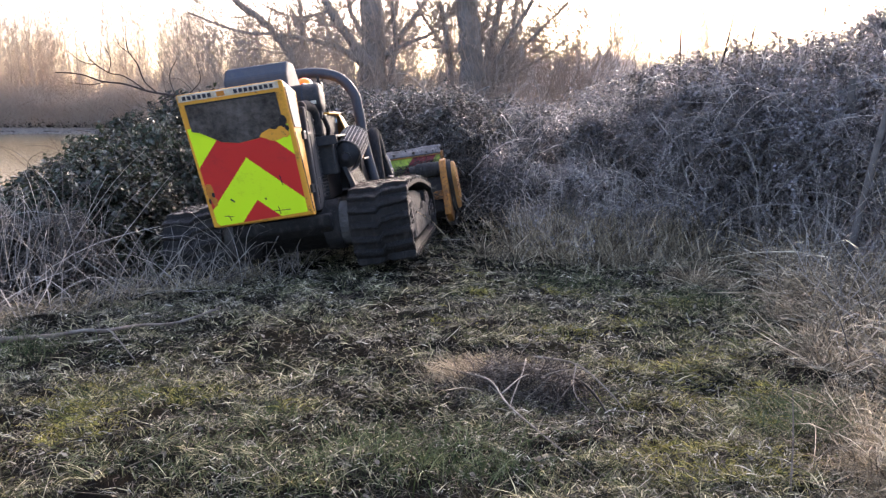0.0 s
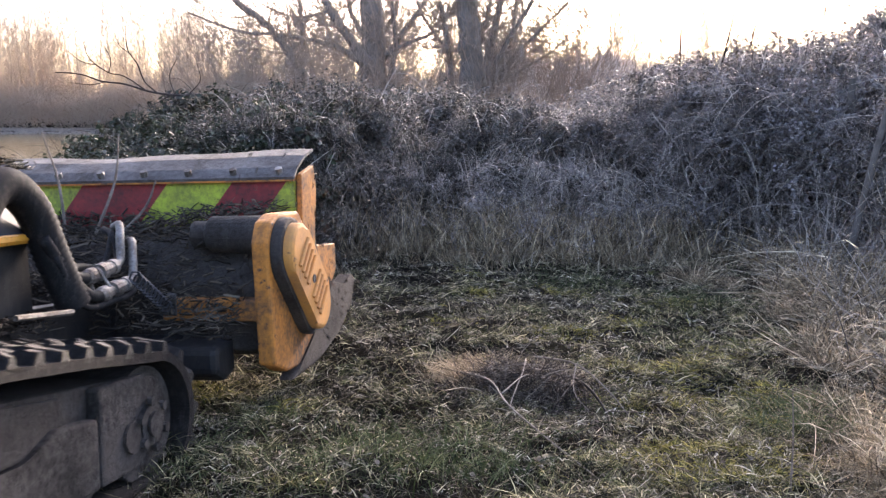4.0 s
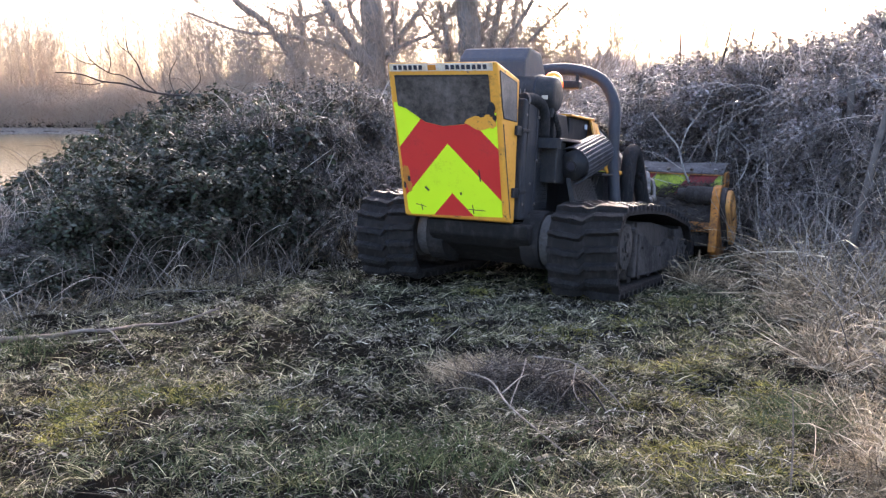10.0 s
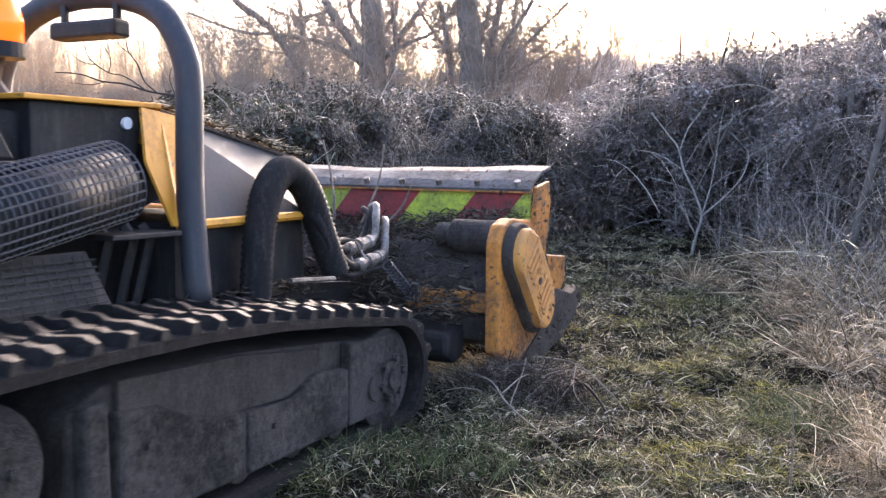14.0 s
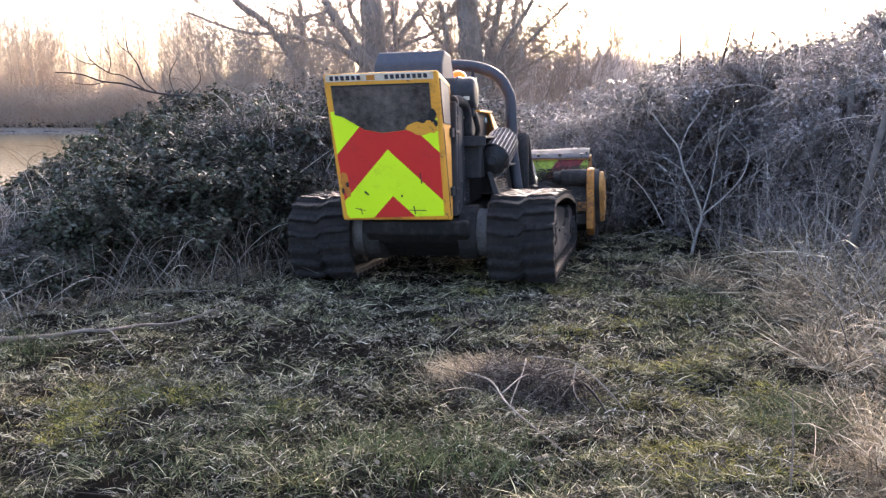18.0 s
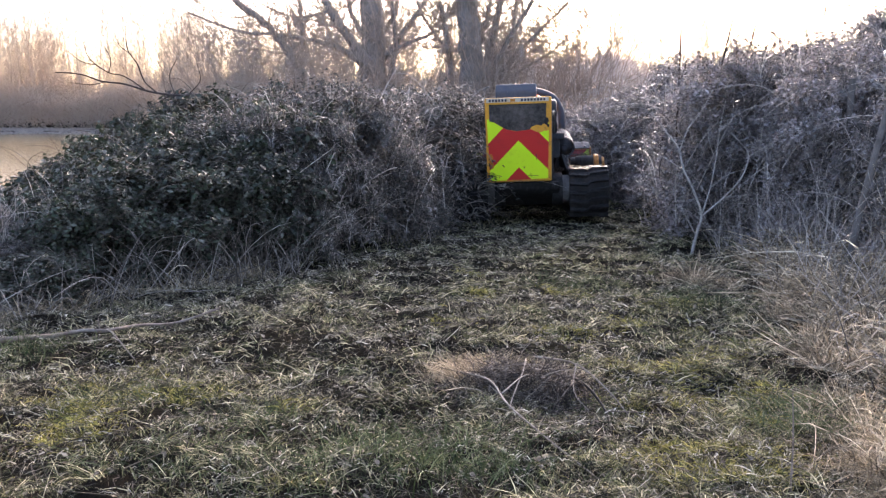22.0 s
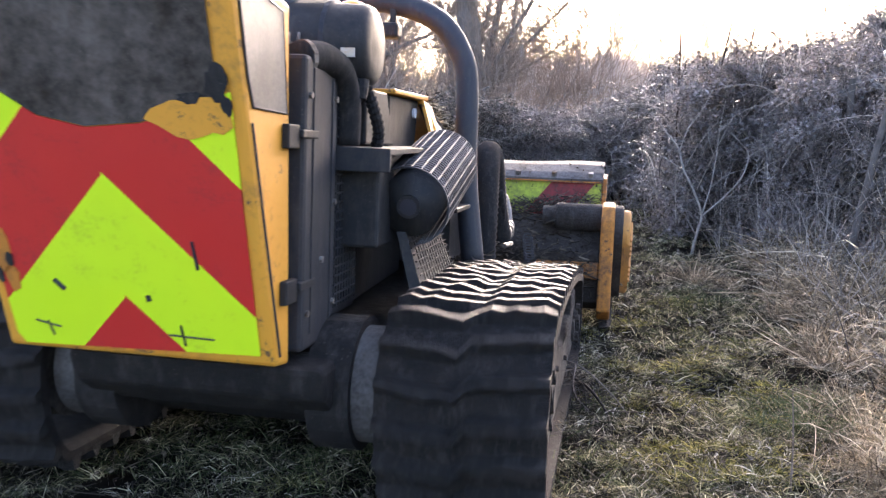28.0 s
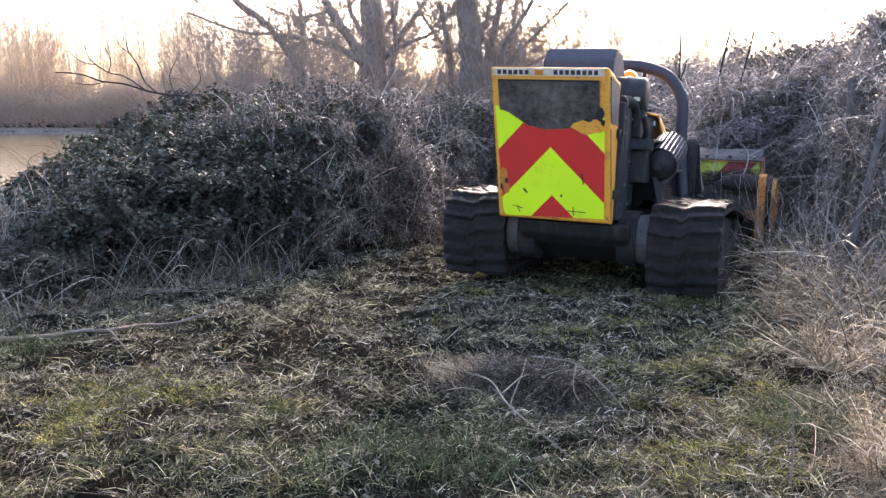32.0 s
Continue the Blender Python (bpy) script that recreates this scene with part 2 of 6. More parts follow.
def box(bm, x0, x1, y0, y1, z0, z1, bev=0.0):
    vs = [bm.verts.new((x, y, z)) for x in (x0, x1) for y in (y0, y1) for z in (z0, z1)]
    fs = [bm.faces.new([vs[i] for i in f]) for f in ((0, 1, 3, 2), (4, 6, 7, 5), (0, 4, 5, 1), (2, 3, 7, 6), (0, 2, 6, 4), (1, 5, 7, 3))]
    if bev:
        edges = list({e for f in fs for e in f.edges})
        bmesh.ops.bevel(bm, geom=edges, offset=bev, segments=2, affect="EDGES", profile=0.5)
    return bm


def prism(bm, outline, x0, x1, bev=0.0):
    """An outline in y and z, drawn out from x0 to x1 (either may be a list, one x for each corner)."""
    n = len(outline)
    xa = x0 if isinstance(x0, (list, tuple)) else [x0] * n
    xb = x1 if isinstance(x1, (list, tuple)) else [x1] * n
    a = [bm.verts.new((x, y, z)) for x, (y, z) in zip(xa, outline)]
    b = [bm.verts.new((x, y, z)) for x, (y, z) in zip(xb, outline)]
    fs = [bm.faces.new(a[::-1]), bm.faces.new(b)]
    fs += [bm.faces.new([a[i], a[(i + 1) % n], b[(i + 1) % n], b[i]]) for i in range(n)]
    if bev:
        edges = list({e for f in fs for e in f.edges})
        bmesh.ops.bevel(bm, geom=edges, offset=bev, segments=2, affect="EDGES", profile=0.5)
    bmesh.ops.recalc_face_normals(bm, faces=bm.faces)
    return bm


def tube(bm, pts, radius, n=8, cap=True):
    pts = [Vector(p) for p in pts]
    rad = radius if isinstance(radius, (list, tuple)) else [radius] * len(pts)
    side, rings = None, []
    for i, p in enumerate(pts):
        d = (pts[min(i + 1, len(pts) - 1)] - pts[max(i - 1, 0)]).normalized()
        if side is None:
            side = d.orthogonal().normalized()
        side = (side - d * side.dot(d)).normalized()
        up = d.cross(side)
        rings.append([bm.verts.new(p + rad[i] * (math.cos(a) * side + math.sin(a) * up)) for a in (2 * math.pi * k / n for k in range(n))])
    for a, b in zip(rings, rings[1:]):
        for k in range(n):
            bm.faces.new((a[k], a[(k + 1) % n], b[(k + 1) % n], b[k]))
    if cap:
        bm.faces.new(rings[0][::-1])
        bm.faces.new(rings[-1])
    return bm


def spline(points, steps=6):
    """A smooth line through the points."""
    p = [Vector(q) for q in points]
    p = [2 * p[0] - p[1]] + p + [2 * p[-1] - p[-2]]
    out = []
    for i in range(1, len(p) - 2):
        for k in range(steps):
            t = k / steps
            a, b, c, d = p[i - 1 : i + 3]
            out.append(0.5 * (2 * b + (c - a) * t + (2 * a - 5 * b + 4 * c - d) * t * t + (3 * b - a - 3 * c + d) * t**3))
    return out + [p[-2]]


def bm_new():
    return bmesh.new()


# ground
def smooth01(v):
    v = np.clip(v, 0, 1)
    return v * v * (3 - 2 * v)


def cell(i, j, salt):
    h = np.sin(i * 127.1 + j * 311.7 + salt * 74.7) * 43758.5453
    return h - np.floor(h)


def soft_noise(x, y, size, salt):
    """Smooth random heights from 0 to 1 that change over the given size."""
    a = 0.6 + salt
    u, v = (x * math.cos(a) - y * math.sin(a)) / size + 40, (x * math.sin(a) + y * math.cos(a)) / size + 40
    i, j = np.floor(u), np.floor(v)
    fu, fv = smooth01(u - i), smooth01(v - j)
    low = cell(i, j, salt) * (1 - fu) + cell(i + 1, j, salt) * fu
    high = cell(i, j + 1, salt) * (1 - fu) + cell(i + 1, j + 1, salt) * fu
    return low * (1 - fv) + high * fv


def wave(x, y):
    """Hummocks and clods, up and down from the even slope."""
    return 0.05 * (soft_noise(x, y, 0.9, 1.0) - 0.5) + 0.06 * (soft_noise(x, y, 0.30, 2.0) - 0.5) + 0.05 * (soft_noise(x, y, 0.13, 3.0) - 0.5)


WATER_Z = -1.5


def ground_z(x, y):
    x, y = np.asarray(x, float), np.asarray(y, float)
    z = -0.195 - 0.0384 * np.clip(y, -6, 15)
    s = (x + 2.3) * -0.888 + (y - 4.5) * 0.461
    s = np.where(y > 9.7, np.minimum(s, 0.42 - x + (y - 9.7) * 0.05), s)
    left = smooth01((s - 0.2) / 4.5) * smooth01((-x + 2.5) / 3.0)
    z = z * (1 - left) + np.minimum(z, -1.30) * left
    z = z + 0.16 * smooth01((x - 1.9) / 1.6) * smooth01((9 - y) / 4)
    pond = smooth01((-0.338 * y - 2.0 - x) / 2.0) * smooth01((y - 14) / 4) * smooth01((69.5 - y) / 2.0)
    z = z * (1 - pond) - 2.4 * pond
    z = z + smooth01((y - 69) / 6) * 0.5
    return z + wave(x, y) * smooth01((25 - np.abs(y)) / 10)


def ground_mesh():
    far = np.array([0.5, 1.2, 2.2, 3.5, 5, 7, 10, 14, 18, 23, 30, 40, 55, 75, 110, 170, 300, 600, 1100])
    xs = np.concatenate([-5.0 - far[:10:-1], np.arange(-34, -5.1, 0.4), np.arange(-5, -3.01, 0.08), np.arange(-3, 3.01, 0.035), np.arange(3.08, 5.01, 0.08), 5 + far])
    ys = np.concatenate([-3.0 - far[::-1], np.arange(-3, 1.9, 0.1), np.arange(1.9, 8.0, 0.035), np.arange(8.0, 15.01, 0.09), np.arange(15.3, 75, 0.5), 75 + far[3:]])
    gx, gy = np.meshgrid(xs, ys)
    v = np.stack([gx, gy, ground_z(gx, gy)], -1).reshape(-1, 3)
    w = len(xs)
    i = (np.arange(len(ys) - 1)[:, None] * w + np.arange(w - 1)).ravel()
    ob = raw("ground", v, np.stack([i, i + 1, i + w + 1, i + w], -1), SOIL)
    ob.data.polygons.foreach_set("use_smooth", [True] * len(ob.data.polygons))
    return tagged(ob, "trodden dark earth with moss, sloping to a pond", "ground", kind="structure")


ground_mesh()
tagged(raw("water", [(-110, 12, WATER_Z), (-4, 12, WATER_Z), (-4, 72, WATER_Z), (-110, 72, WATER_Z)], [(0, 1, 2, 3)], WATER), "still brown pond water, the sky's golden reflection put into its colour", "pond", kind="structure")


# the tracked mulcher, in its own space: x to its right, y ahead, z up from its zero level
MID, SOLE, FLAT = 0.11, -0.185, -0.108
HUB, IDLER = (0.655, 0.19), (2.30, 0.085)
PIVOT = Vector((MID, 2.0, 0.4))
TOP_Z, FACE_LEAN = 1.255, 0.33


def face_y(z):
    return (TOP_Z - z) * FACE_LEAN


def clip_poly(poly, a, b, c):
    """The piece of a polygon in x and z where a * x + b * z <= c."""
    out = []
    for (x0, z0), (x1, z1) in zip(poly, poly[1:] + poly[:1]):
        d0, d1 = a * x0 + b * z0 - c, a * x1 + b * z1 - c
        if d0 <= 0:
            out.append((x0, z0))
        if d0 * d1 < 0:
            t = d0 / (d0 - d1)
            out.append((x0 + t * (x1 - x0), z0 + t * (z1 - z0)))
    return out


def film(name, poly, mat, parent, lift=0.004, label="", thick=0.003):
    """A thin sheet on the leaning rear face, from an outline in x and z."""
    if len(poly) < 3:
        return None
    bm = bm_new()
    out = Vector((0, -1, -FACE_LEAN)).normalized()
    a = [bm.verts.new(Vector((x, face_y(z), z)) + out * lift) for x, z in poly]
    b = [bm.verts.new(Vector((x, face_y(z), z)) + out * (lift - thick)) for x, z in poly]
    bm.faces.new(a)
    bm.faces.new(b[::-1])
    n = len(poly)
    for i in range(n):
        bm.faces.new((a[i], b[i], b[(i + 1) % n], a[(i + 1) % n]))
    bmesh.ops.recalc_face_normals(bm, faces=bm.faces)
    return part(name, bm, mat, parent, label)


def track_loop(offset=0.0, steps=20):
    """The belt's line in y and z, rear sprocket to idler and back along the sole; offset is outward."""
    (hy, hz), (iy, iz) = HUB, IDLER
    r0, r1 = 0.225 + offset, iz - SOLE - 0.045 + offset
    pts = []
    for k in range(steps + 1):
        a = math.pi * 1.5 - math.pi * k / steps * 1.02
        low = hz - FLAT + 0.03 + offset
        pts.append((hy + r0 * math.cos(a), hz + (r0 if math.sin(a) > 0 else low) * math.sin(a)))
    for k in range(1, 5):
        t = k / 5
        a0, a1 = (hy, hz + r0), (iy, iz + r1)
        pts.append((a0[0] + (a1[0] - a0[0]) * t, a0[1] + (a1[1] - a0[1]) * t + 0.045 * math.sin(math.pi * t)))
    for k in range(steps + 1):
        a = math.pi * 0.5 - math.pi * k / steps
        pts.append((iy + r1 * 1.12 * math.cos(a), iz + r1 * math.sin(a)))
    for k in range(1, 8):
        t = k / 8
        pts.append((iy + (hy - iy) * t, SOLE + 0.045 - offset))
    return [(y, max(z, FLAT - offset)) for y, z in pts]


def along(loop):
    """Lengths along a closed loop of points."""
    d = [0.0]
    for (a, b), (c, e) in zip(loop, loop[1:] + loop[:1]):
        d.append(d[-1] + math.hypot(c - a, e - b))
    return d


def on_loop(loop, lengths, s):
    """The place and direction at s metres along a closed loop."""
    s %= lengths[-1]
    i = max(k for k in range(len(loop)) if lengths[k] <= s + 1e-9)
    (a, b), (c, e) = loop[i], loop[(i + 1) % len(loop)]
    t = (s - lengths[i]) / max(1e-9, lengths[i + 1] - lengths[i])
    return a + (c - a) * t, b + (e - b) * t, math.atan2(e - b, c - a)


LUGS = 46


def build_track(parent, side):
    x0, x1 = (MID + 0.48, MID + 0.93) if side > 0 else (MID - 0.93, MID - 0.48)
    belt_bm, outer, inner = bm_new(), track_loop(0.0), track_loop(-0.03)
    n = len(outer)
    rings = []
    for (y, z), (yi, zi) in zip(outer, inner):
        rings.append([belt_bm.verts.new(p) for p in ((x0, y, z), (x1, y, z), (x1, yi, zi), (x0, yi, zi))])
    for i in range(n):
        a, b = rings[i], rings[(i + 1) % n]
        for k in range(4):
            belt_bm.faces.new((a[k], a[(k + 1) % 4], b[(k + 1) % 4], b[k]))
    bmesh.ops.recalc_face_normals(belt_bm, faces=belt_bm.faces)
    belt = part("track_belt", belt_bm, RUBBER, parent, "muddy black rubber track belt")
    # chevron lugs, each a block of its own
    w = x1 - x0
    shapes = []
    for k in range(5):
        rng = random.Random(60 + k)
        lug_bm = bm_new()
        sections = []
        for j in range(14):
            x = w * (-0.5 + j / 13)
            end = 0.012 if j in (0, 13) else 0.0
            jit = [rng.uniform(-0.005, 0.005) for q in range(5)]
            shift = (-0.026 if j < 7 else 0.012) + 0.020 * abs(x) / (0.5 * w)
            top = 0.036 - end * 0.8 + jit[4] * 1.2 - (0.010 if j in (6, 7) else 0)
            sections.append([lug_bm.verts.new((x, dy + shift + jit[q], z)) for q, (dy, z) in enumerate(((-0.022, -0.012), (-0.012 + end * 0.3, top), (0.016 - end * 0.3, top), (0.028, -0.012)))])
        for a, b in zip(sections, sections[1:]):
            for q in range(3):
                lug_bm.faces.new((a[q], a[q + 1], b[q + 1], b[q]))
        lug_bm.faces.new(sections[0])
        lug_bm.faces.new(sections[-1][::-1])
        bmesh.ops.recalc_face_normals(lug_bm, faces=lug_bm.faces)
        shapes.append(mesh_of(lug_bm, LUG, "lug"))
    lugs = []
    for k in range(LUGS):
        lug = new("lug", shapes[(k * 7) % 5])
        lug.parent = belt
        lug["offset"] = k / LUGS
        lugs.append(lug)
    # side frame and wheels inside the loop
    out = x1 if side > 0 else x0
    inn = x0 if side > 0 else x1
    fa, fb = sorted((out - side * 0.075, inn + side * 0.06))
    frame_bm = bm_new()
    prism(frame_bm, [(0.90, -0.05), (2.22, -0.05), (2.36, -0.02), (2.43, 0.07), (2.40, 0.17), (2.28, 0.235), (1.5, 0.315), (1.02, 0.325), (0.92, 0.27)], fa, fb, 0.012)
    fr = part("track_frame", frame_bm, MUDDY, parent, "mud-caked track frame side plate")
    pa, pb = sorted((out - side * 0.076, out - side * 0.03))
    for outline in ([(1.03, -0.035), (1.50, -0.04), (1.50, 0.15), (1.30, 0.165), (1.18, 0.245), (1.03, 0.26)], [(1.508, -0.04), (2.035, -0.035), (2.035, 0.17), (1.85, 0.19), (1.70, 0.13), (1.508, 0.148)]):
        part("side_panel", prism(bm_new(), outline, pa, pb, 0.012), DUSTY, fr, "dried mud on a steel side panel")
    part("frame_post", prism(bm_new(), [(0.93, -0.03), (1.01, -0.035), (1.0, 0.30), (0.93, 0.29)], pa, pb, 0.012), DUSTY, fr)
    part("upper_panel", prism(bm_new(), [(1.05, 0.165), (1.9, 0.13), (1.9, 0.26), (1.5, 0.31), (1.05, 0.33)], *sorted((out - side * 0.076, out - side * 0.055)), 0.006), MUDDY, fr)
    nose_pts = [(2.04, -0.035)] + [(IDLER[0] - 0.03 + 0.155 * math.cos(a), IDLER[1] + 0.02 + 0.145 * math.sin(a)) for a in (radians(-78 + 13 * k) for k in range(13))] + [(2.04, 0.255)]
    part("idler_cheek", prism(bm_new(), nose_pts, pa, pb, 0.012), DUSTY, fr, "rounded muddy end plate of the frame")
    for cx, cz, r in ((2.20, 0.07, 0.05), (1.62, 0.08, 0.010), (1.12, 0.16, 0.010)):
        part("bolt", tube(bm_new(), [(out - side * 0.032, cx, cz), (out - side * 0.018, cx, cz)], r, 10), MUDDY, fr)
    wheels = []
    for nm, (cy, cz), r in (("sprocket", HUB, 0.178), ("idler", IDLER, 0.18)):
        wb = bm_new()
        for xa, xb, rr in ((out - side * 0.012, out - side * 0.05, r * (0.80 if nm == "sprocket" else 0.36)), (out - side * 0.05, inn + side * 0.03, r)):
            tube(wb, [(xa, 0, 0), (xb, 0, 0)], rr, 28)
        for k in range(6):
            a = k * math.pi / 3
            c = (0.42 * r * math.cos(a), 0.42 * r * math.sin(a))
            tube(wb, [(out - side * 0.002, *c), (out - side * 0.02, *c)], 0.016, 6)
        tube(wb, [(out - side * 0.0, 0, 0), (out - side * 0.03, 0, 0)], r * 0.22, 14)
        wh = part(nm, wb, DUSTY, parent, "round mud-smeared steel wheel")
        wh.location = (0, cy, cz)
        wheels.append((wh, r))
    for y in (1.0, 1.26, 1.52, 1.78, 2.02):
        rb = bm_new()
        tube(rb, [(fa, y, -0.02), (fb, y, -0.02)], 0.055, 16)
        part("roller", rb, MUDDY, fr)
    gb = bm_new()
    tube(gb, [(inn - side * 0.0, HUB[0], HUB[1]), (inn - side * 0.085, HUB[0], HUB[1])], 0.165, 28)
    part("inner_drive_plate", gb, DISC, parent, "grey final drive disc")
    db = tube(bm_new(), [(MID + side * 0.28, HUB[0], HUB[1]), (MID + side * 0.40, HUB[0], HUB[1])], 0.19, 24)
    part("drive_motor", db, UNDERBODY, parent, "black drive motor drum")
    return belt, lugs, wheels


mulcher = tagged(new("tracked_mulcher"), "yellow and black remote-controlled tracked mulcher with chevron rear", "mulcher")
mulcher.empty_display_size = 0.3
tracks = [build_track(mulcher, s) for s in (1, -1)]

bm = prism(bm_new(), [(0.55, 0.13), (2.35, 0.10), (2.45, 0.2), (2.35, 0.36), (0.50, 0.30)], MID - 0.40, MID + 0.40, 0.015)
part("chassis", bm, UNDERBODY, mulcher, "black steel belly and chassis")
part("belly_guard", prism(bm_new(), [(0.52, 0.14), (0.82, 0.0), (2.20, -0.01), (2.32, 0.12), (2.30, 0.14)], MID - 0.38, MID + 0.38, 0.012), UNDERBODY, mulcher, "black belly guard plate")
bm = prism(bm_new(), [(0.40, 0.20), (0.52, 0.12), (0.60, 0.14), (0.60, 0.29), (0.37, 0.29)], MID - 0.36, MID + 0.36, 0.02)
part("rear_bumper", bm, UNDERBODY, mulcher)

# rear cabinet: leaning back face, side doors, dark mesh windows
cab_bm = prism(bm_new(), [(face_y(0.305), 0.305), (0.395, 0.295), (0.36, 1.19), (face_y(TOP_Z), TOP_Z)], -0.37, 0.375, 0.012)
cabinet = part("rear_cabinet", cab_bm, YELLOW, mulcher, "yellow sheet-steel rear cabinet with chipped paint")
WIN = [(-0.325, 1.175), (0.315, 1.175), (0.315, 1.0), (0.30, 0.955), (0.24, 0.925), (0.12, 0.895), (-0.02, 0.882), (-0.14, 0.905), (-0.27, 0.985), (-0.325, 1.0)]
film("rear_window", WIN[::-1], GLAZE, cabinet, 0.006, "dusty dark mesh window with a bowed lower edge, reflections put into its tone")
film("window_frame_top", [(-0.325, 1.182), (0.315, 1.182), (0.315, 1.172), (-0.325, 1.172)], BLACK, cabinet, 0.008)
# reflective chevrons
PANEL = [(-0.352, 1.02), (-0.335, 0.345), (-0.315, 0.318), (0.335, 0.335), (0.345, 0.965), (0.24, 0.925), (0.12, 0.892), (-0.02, 0.879), (-0.14, 0.902), (-0.27, 0.982), (-0.325, 1.02)]
PANEL_L = clip_poly(PANEL, 1, 0, -0.004)
PANEL_R = clip_poly(PANEL, -1, 0, 0.004)
for lo, hi, mat, lab in ((-9, 0.469, RED, "red reflective chevron film"), (0.469, 0.775, LIME, "fluorescent lime chevron film"), (0.775, 1.093, RED, "red reflective chevron film"), (1.093, 9, LIME, "fluorescent lime chevron film")):
    for half, sgn in ((PANEL_L, -1), (PANEL_R, 1)):
        piece = clip_poly(clip_poly(half, sgn, 1, hi), -sgn, -1, -lo)
        film("reflective_stripe", piece[::-1], mat, cabinet, 0.005, lab)
# peeled and torn spots in the film
random.seed(5)
for cx, cz, w, h in ((-0.322, 0.565, 0.028, 0.068), (-0.305, 0.495, 0.020, 0.034)):
    ring = [(cx + w * (0.75 + 0.4 * random.random()) * math.cos(a), cz + h * (0.7 + 0.5 * random.random()) * math.sin(a)) for a in (k * math.pi / 7 for k in range(14))]
    film("peeled_patch", [(min(0.345, max(-0.352, x)), z) for x, z in ring][::-1], RUST, cabinet, 0.0075)
film("peeled_patch", [(0.13, 0.903), (0.15, 0.925), (0.2, 0.944), (0.26, 0.952), (0.338, 0.956), (0.343, 0.89), (0.318, 0.874), (0.295, 0.878), (0.268, 0.868), (0.235, 0.860), (0.205, 0.866), (0.165, 0.889)][::-1], YELLOW, cabinet, 0.0075)
for cx, cz, w, h in ((0.315, 0.985, 0.028, 0.04), (0.25, 0.952, 0.03, 0.014), (0.335, 0.935, 0.012, 0.02), (-0.302, 0.548, 0.011, 0.018), (-0.338, 0.505, 0.009, 0.022)):
    ring = [(cx + w * (0.7 + 0.5 * random.random()) * math.cos(a), cz + h * (0.7 + 0.5 * random.random()) * math.sin(a)) for a in (k * math.pi / 7 for k in range(14))]
    film("scorch_mark", [(max(-0.352, min(0.352, x)), z) for x, z in ring][::-1], BLACK, cabinet, 0.0095)
for pts, r in (([(0.20, 0.62), (0.205, 0.55)], 0.004), ([(0.135, 0.40), (0.14, 0.345)], 0.003), ([(0.10, 0.372), (0.22, 0.368)], 0.0025), ([(-0.27, 0.385), (-0.2, 0.37)], 0.0025), ([(-0.235, 0.385), (-0.225, 0.345)], 0.003), ([(-0.19, 0.5), (-0.165, 0.475)], 0.006), ([(0.06, 0.475), (0.062, 0.46)], 0.006)):
    sb = bm_new()
    tube(sb, [(x, face_y(z) - 0.007, z) for x, z in pts], r, 5)
    part("scratch", sb, INK, cabinet)
# title strip on the top rail; its lettering stands as dark bars
film("label_strip", [(-0.355, 1.247), (0.345, 1.247), (0.345, 1.203), (-0.355, 1.203)][::-1], WHITE, cabinet, 0.005, "dirty white strip along the top rail")
for x0, count in ((-0.325, 6), (0.035, 8)):
    for k in range(count):
        xa = x0 + k * 0.0355
        film("lettering_bar", [(xa, 1.238), (xa + 0.024, 1.238), (xa + 0.024, 1.212), (xa, 1.212)][::-1], INK, cabinet, 0.0075)
film("badge", [(-0.085, 1.24), (-0.03, 1.24), (-0.03, 1.208), (-0.085, 1.208)][::-1], RUST, cabinet, 0.0075)
# side doors with a mesh window, hinges, edge trim
for sx, xs in ((1, 0.375), (-1, -0.37)):
    pane = [(0.045, 1.205), (0.305, 1.165), (0.340, 0.928), (0.140, 0.935), (0.108, 1.0)]
    part("side_window", prism(bm_new(), pane, xs + sx * 0.001, xs + sx * 0.004), SIDE_GLAZE, cabinet, "dusty side window with wire mesh, reflections put into its tone")
    tb = tube(bm_new(), [(xs + sx * 0.002, y, z) for y, z in pane + pane[:1]], 0.004, 6, False)
    part("window_gasket", tb, BLACK, cabinet)
    for z in (0.875, 0.49):
        hb = box(bm_new(), min(xs, xs + sx * 0.02), max(xs, xs + sx * 0.02), 0.315, 0.39, z - 0.03, z + 0.03, 0.004)
        box(hb, min(xs, xs + sx * 0.03), max(xs, xs + sx * 0.03), 0.385, 0.50, z - 0.004, z + 0.018, 0.004)
        part("hinge", hb, BLACK, cabinet, "black strap hinge")
    kb = bm_new()
    tube(kb, [(xs + sx * 0.001, face_y(0.33) + 0.02, 0.33), (xs + sx * 0.001, face_y(0.9) + 0.022, 0.9)], 0.004, 5)
    part("door_seam", kb, INK, cabinet)

# engine bay, radiator column and covers
bm = prism(bm_new(), [(0.40, 0.31), (1.72, 0.36), (1.72, 0.98), (0.95, 1.02), (0.40, 1.10)], -0.33, 0.33, 0.012)
engine = part("engine_bay", bm, BLACK, mulcher, "black engine compartment")
bm = box(bm_new(), 0.33, 0.40, 0.41, 0.67, 0.32, 1.08, 0.012)
rad = part("radiator_column", bm, CHARCOAL, mulcher, "dark grey radiator housing")
for y, z0, z1 in ((0.47, 0.36, 1.05), (0.62, 0.36, 1.05)):
    rb = box(bm_new(), 0.398, 0.404, y - 0.005, y + 0.005, z0, z1, 0.002)
    part("rib", rb, CHARCOAL, rad)
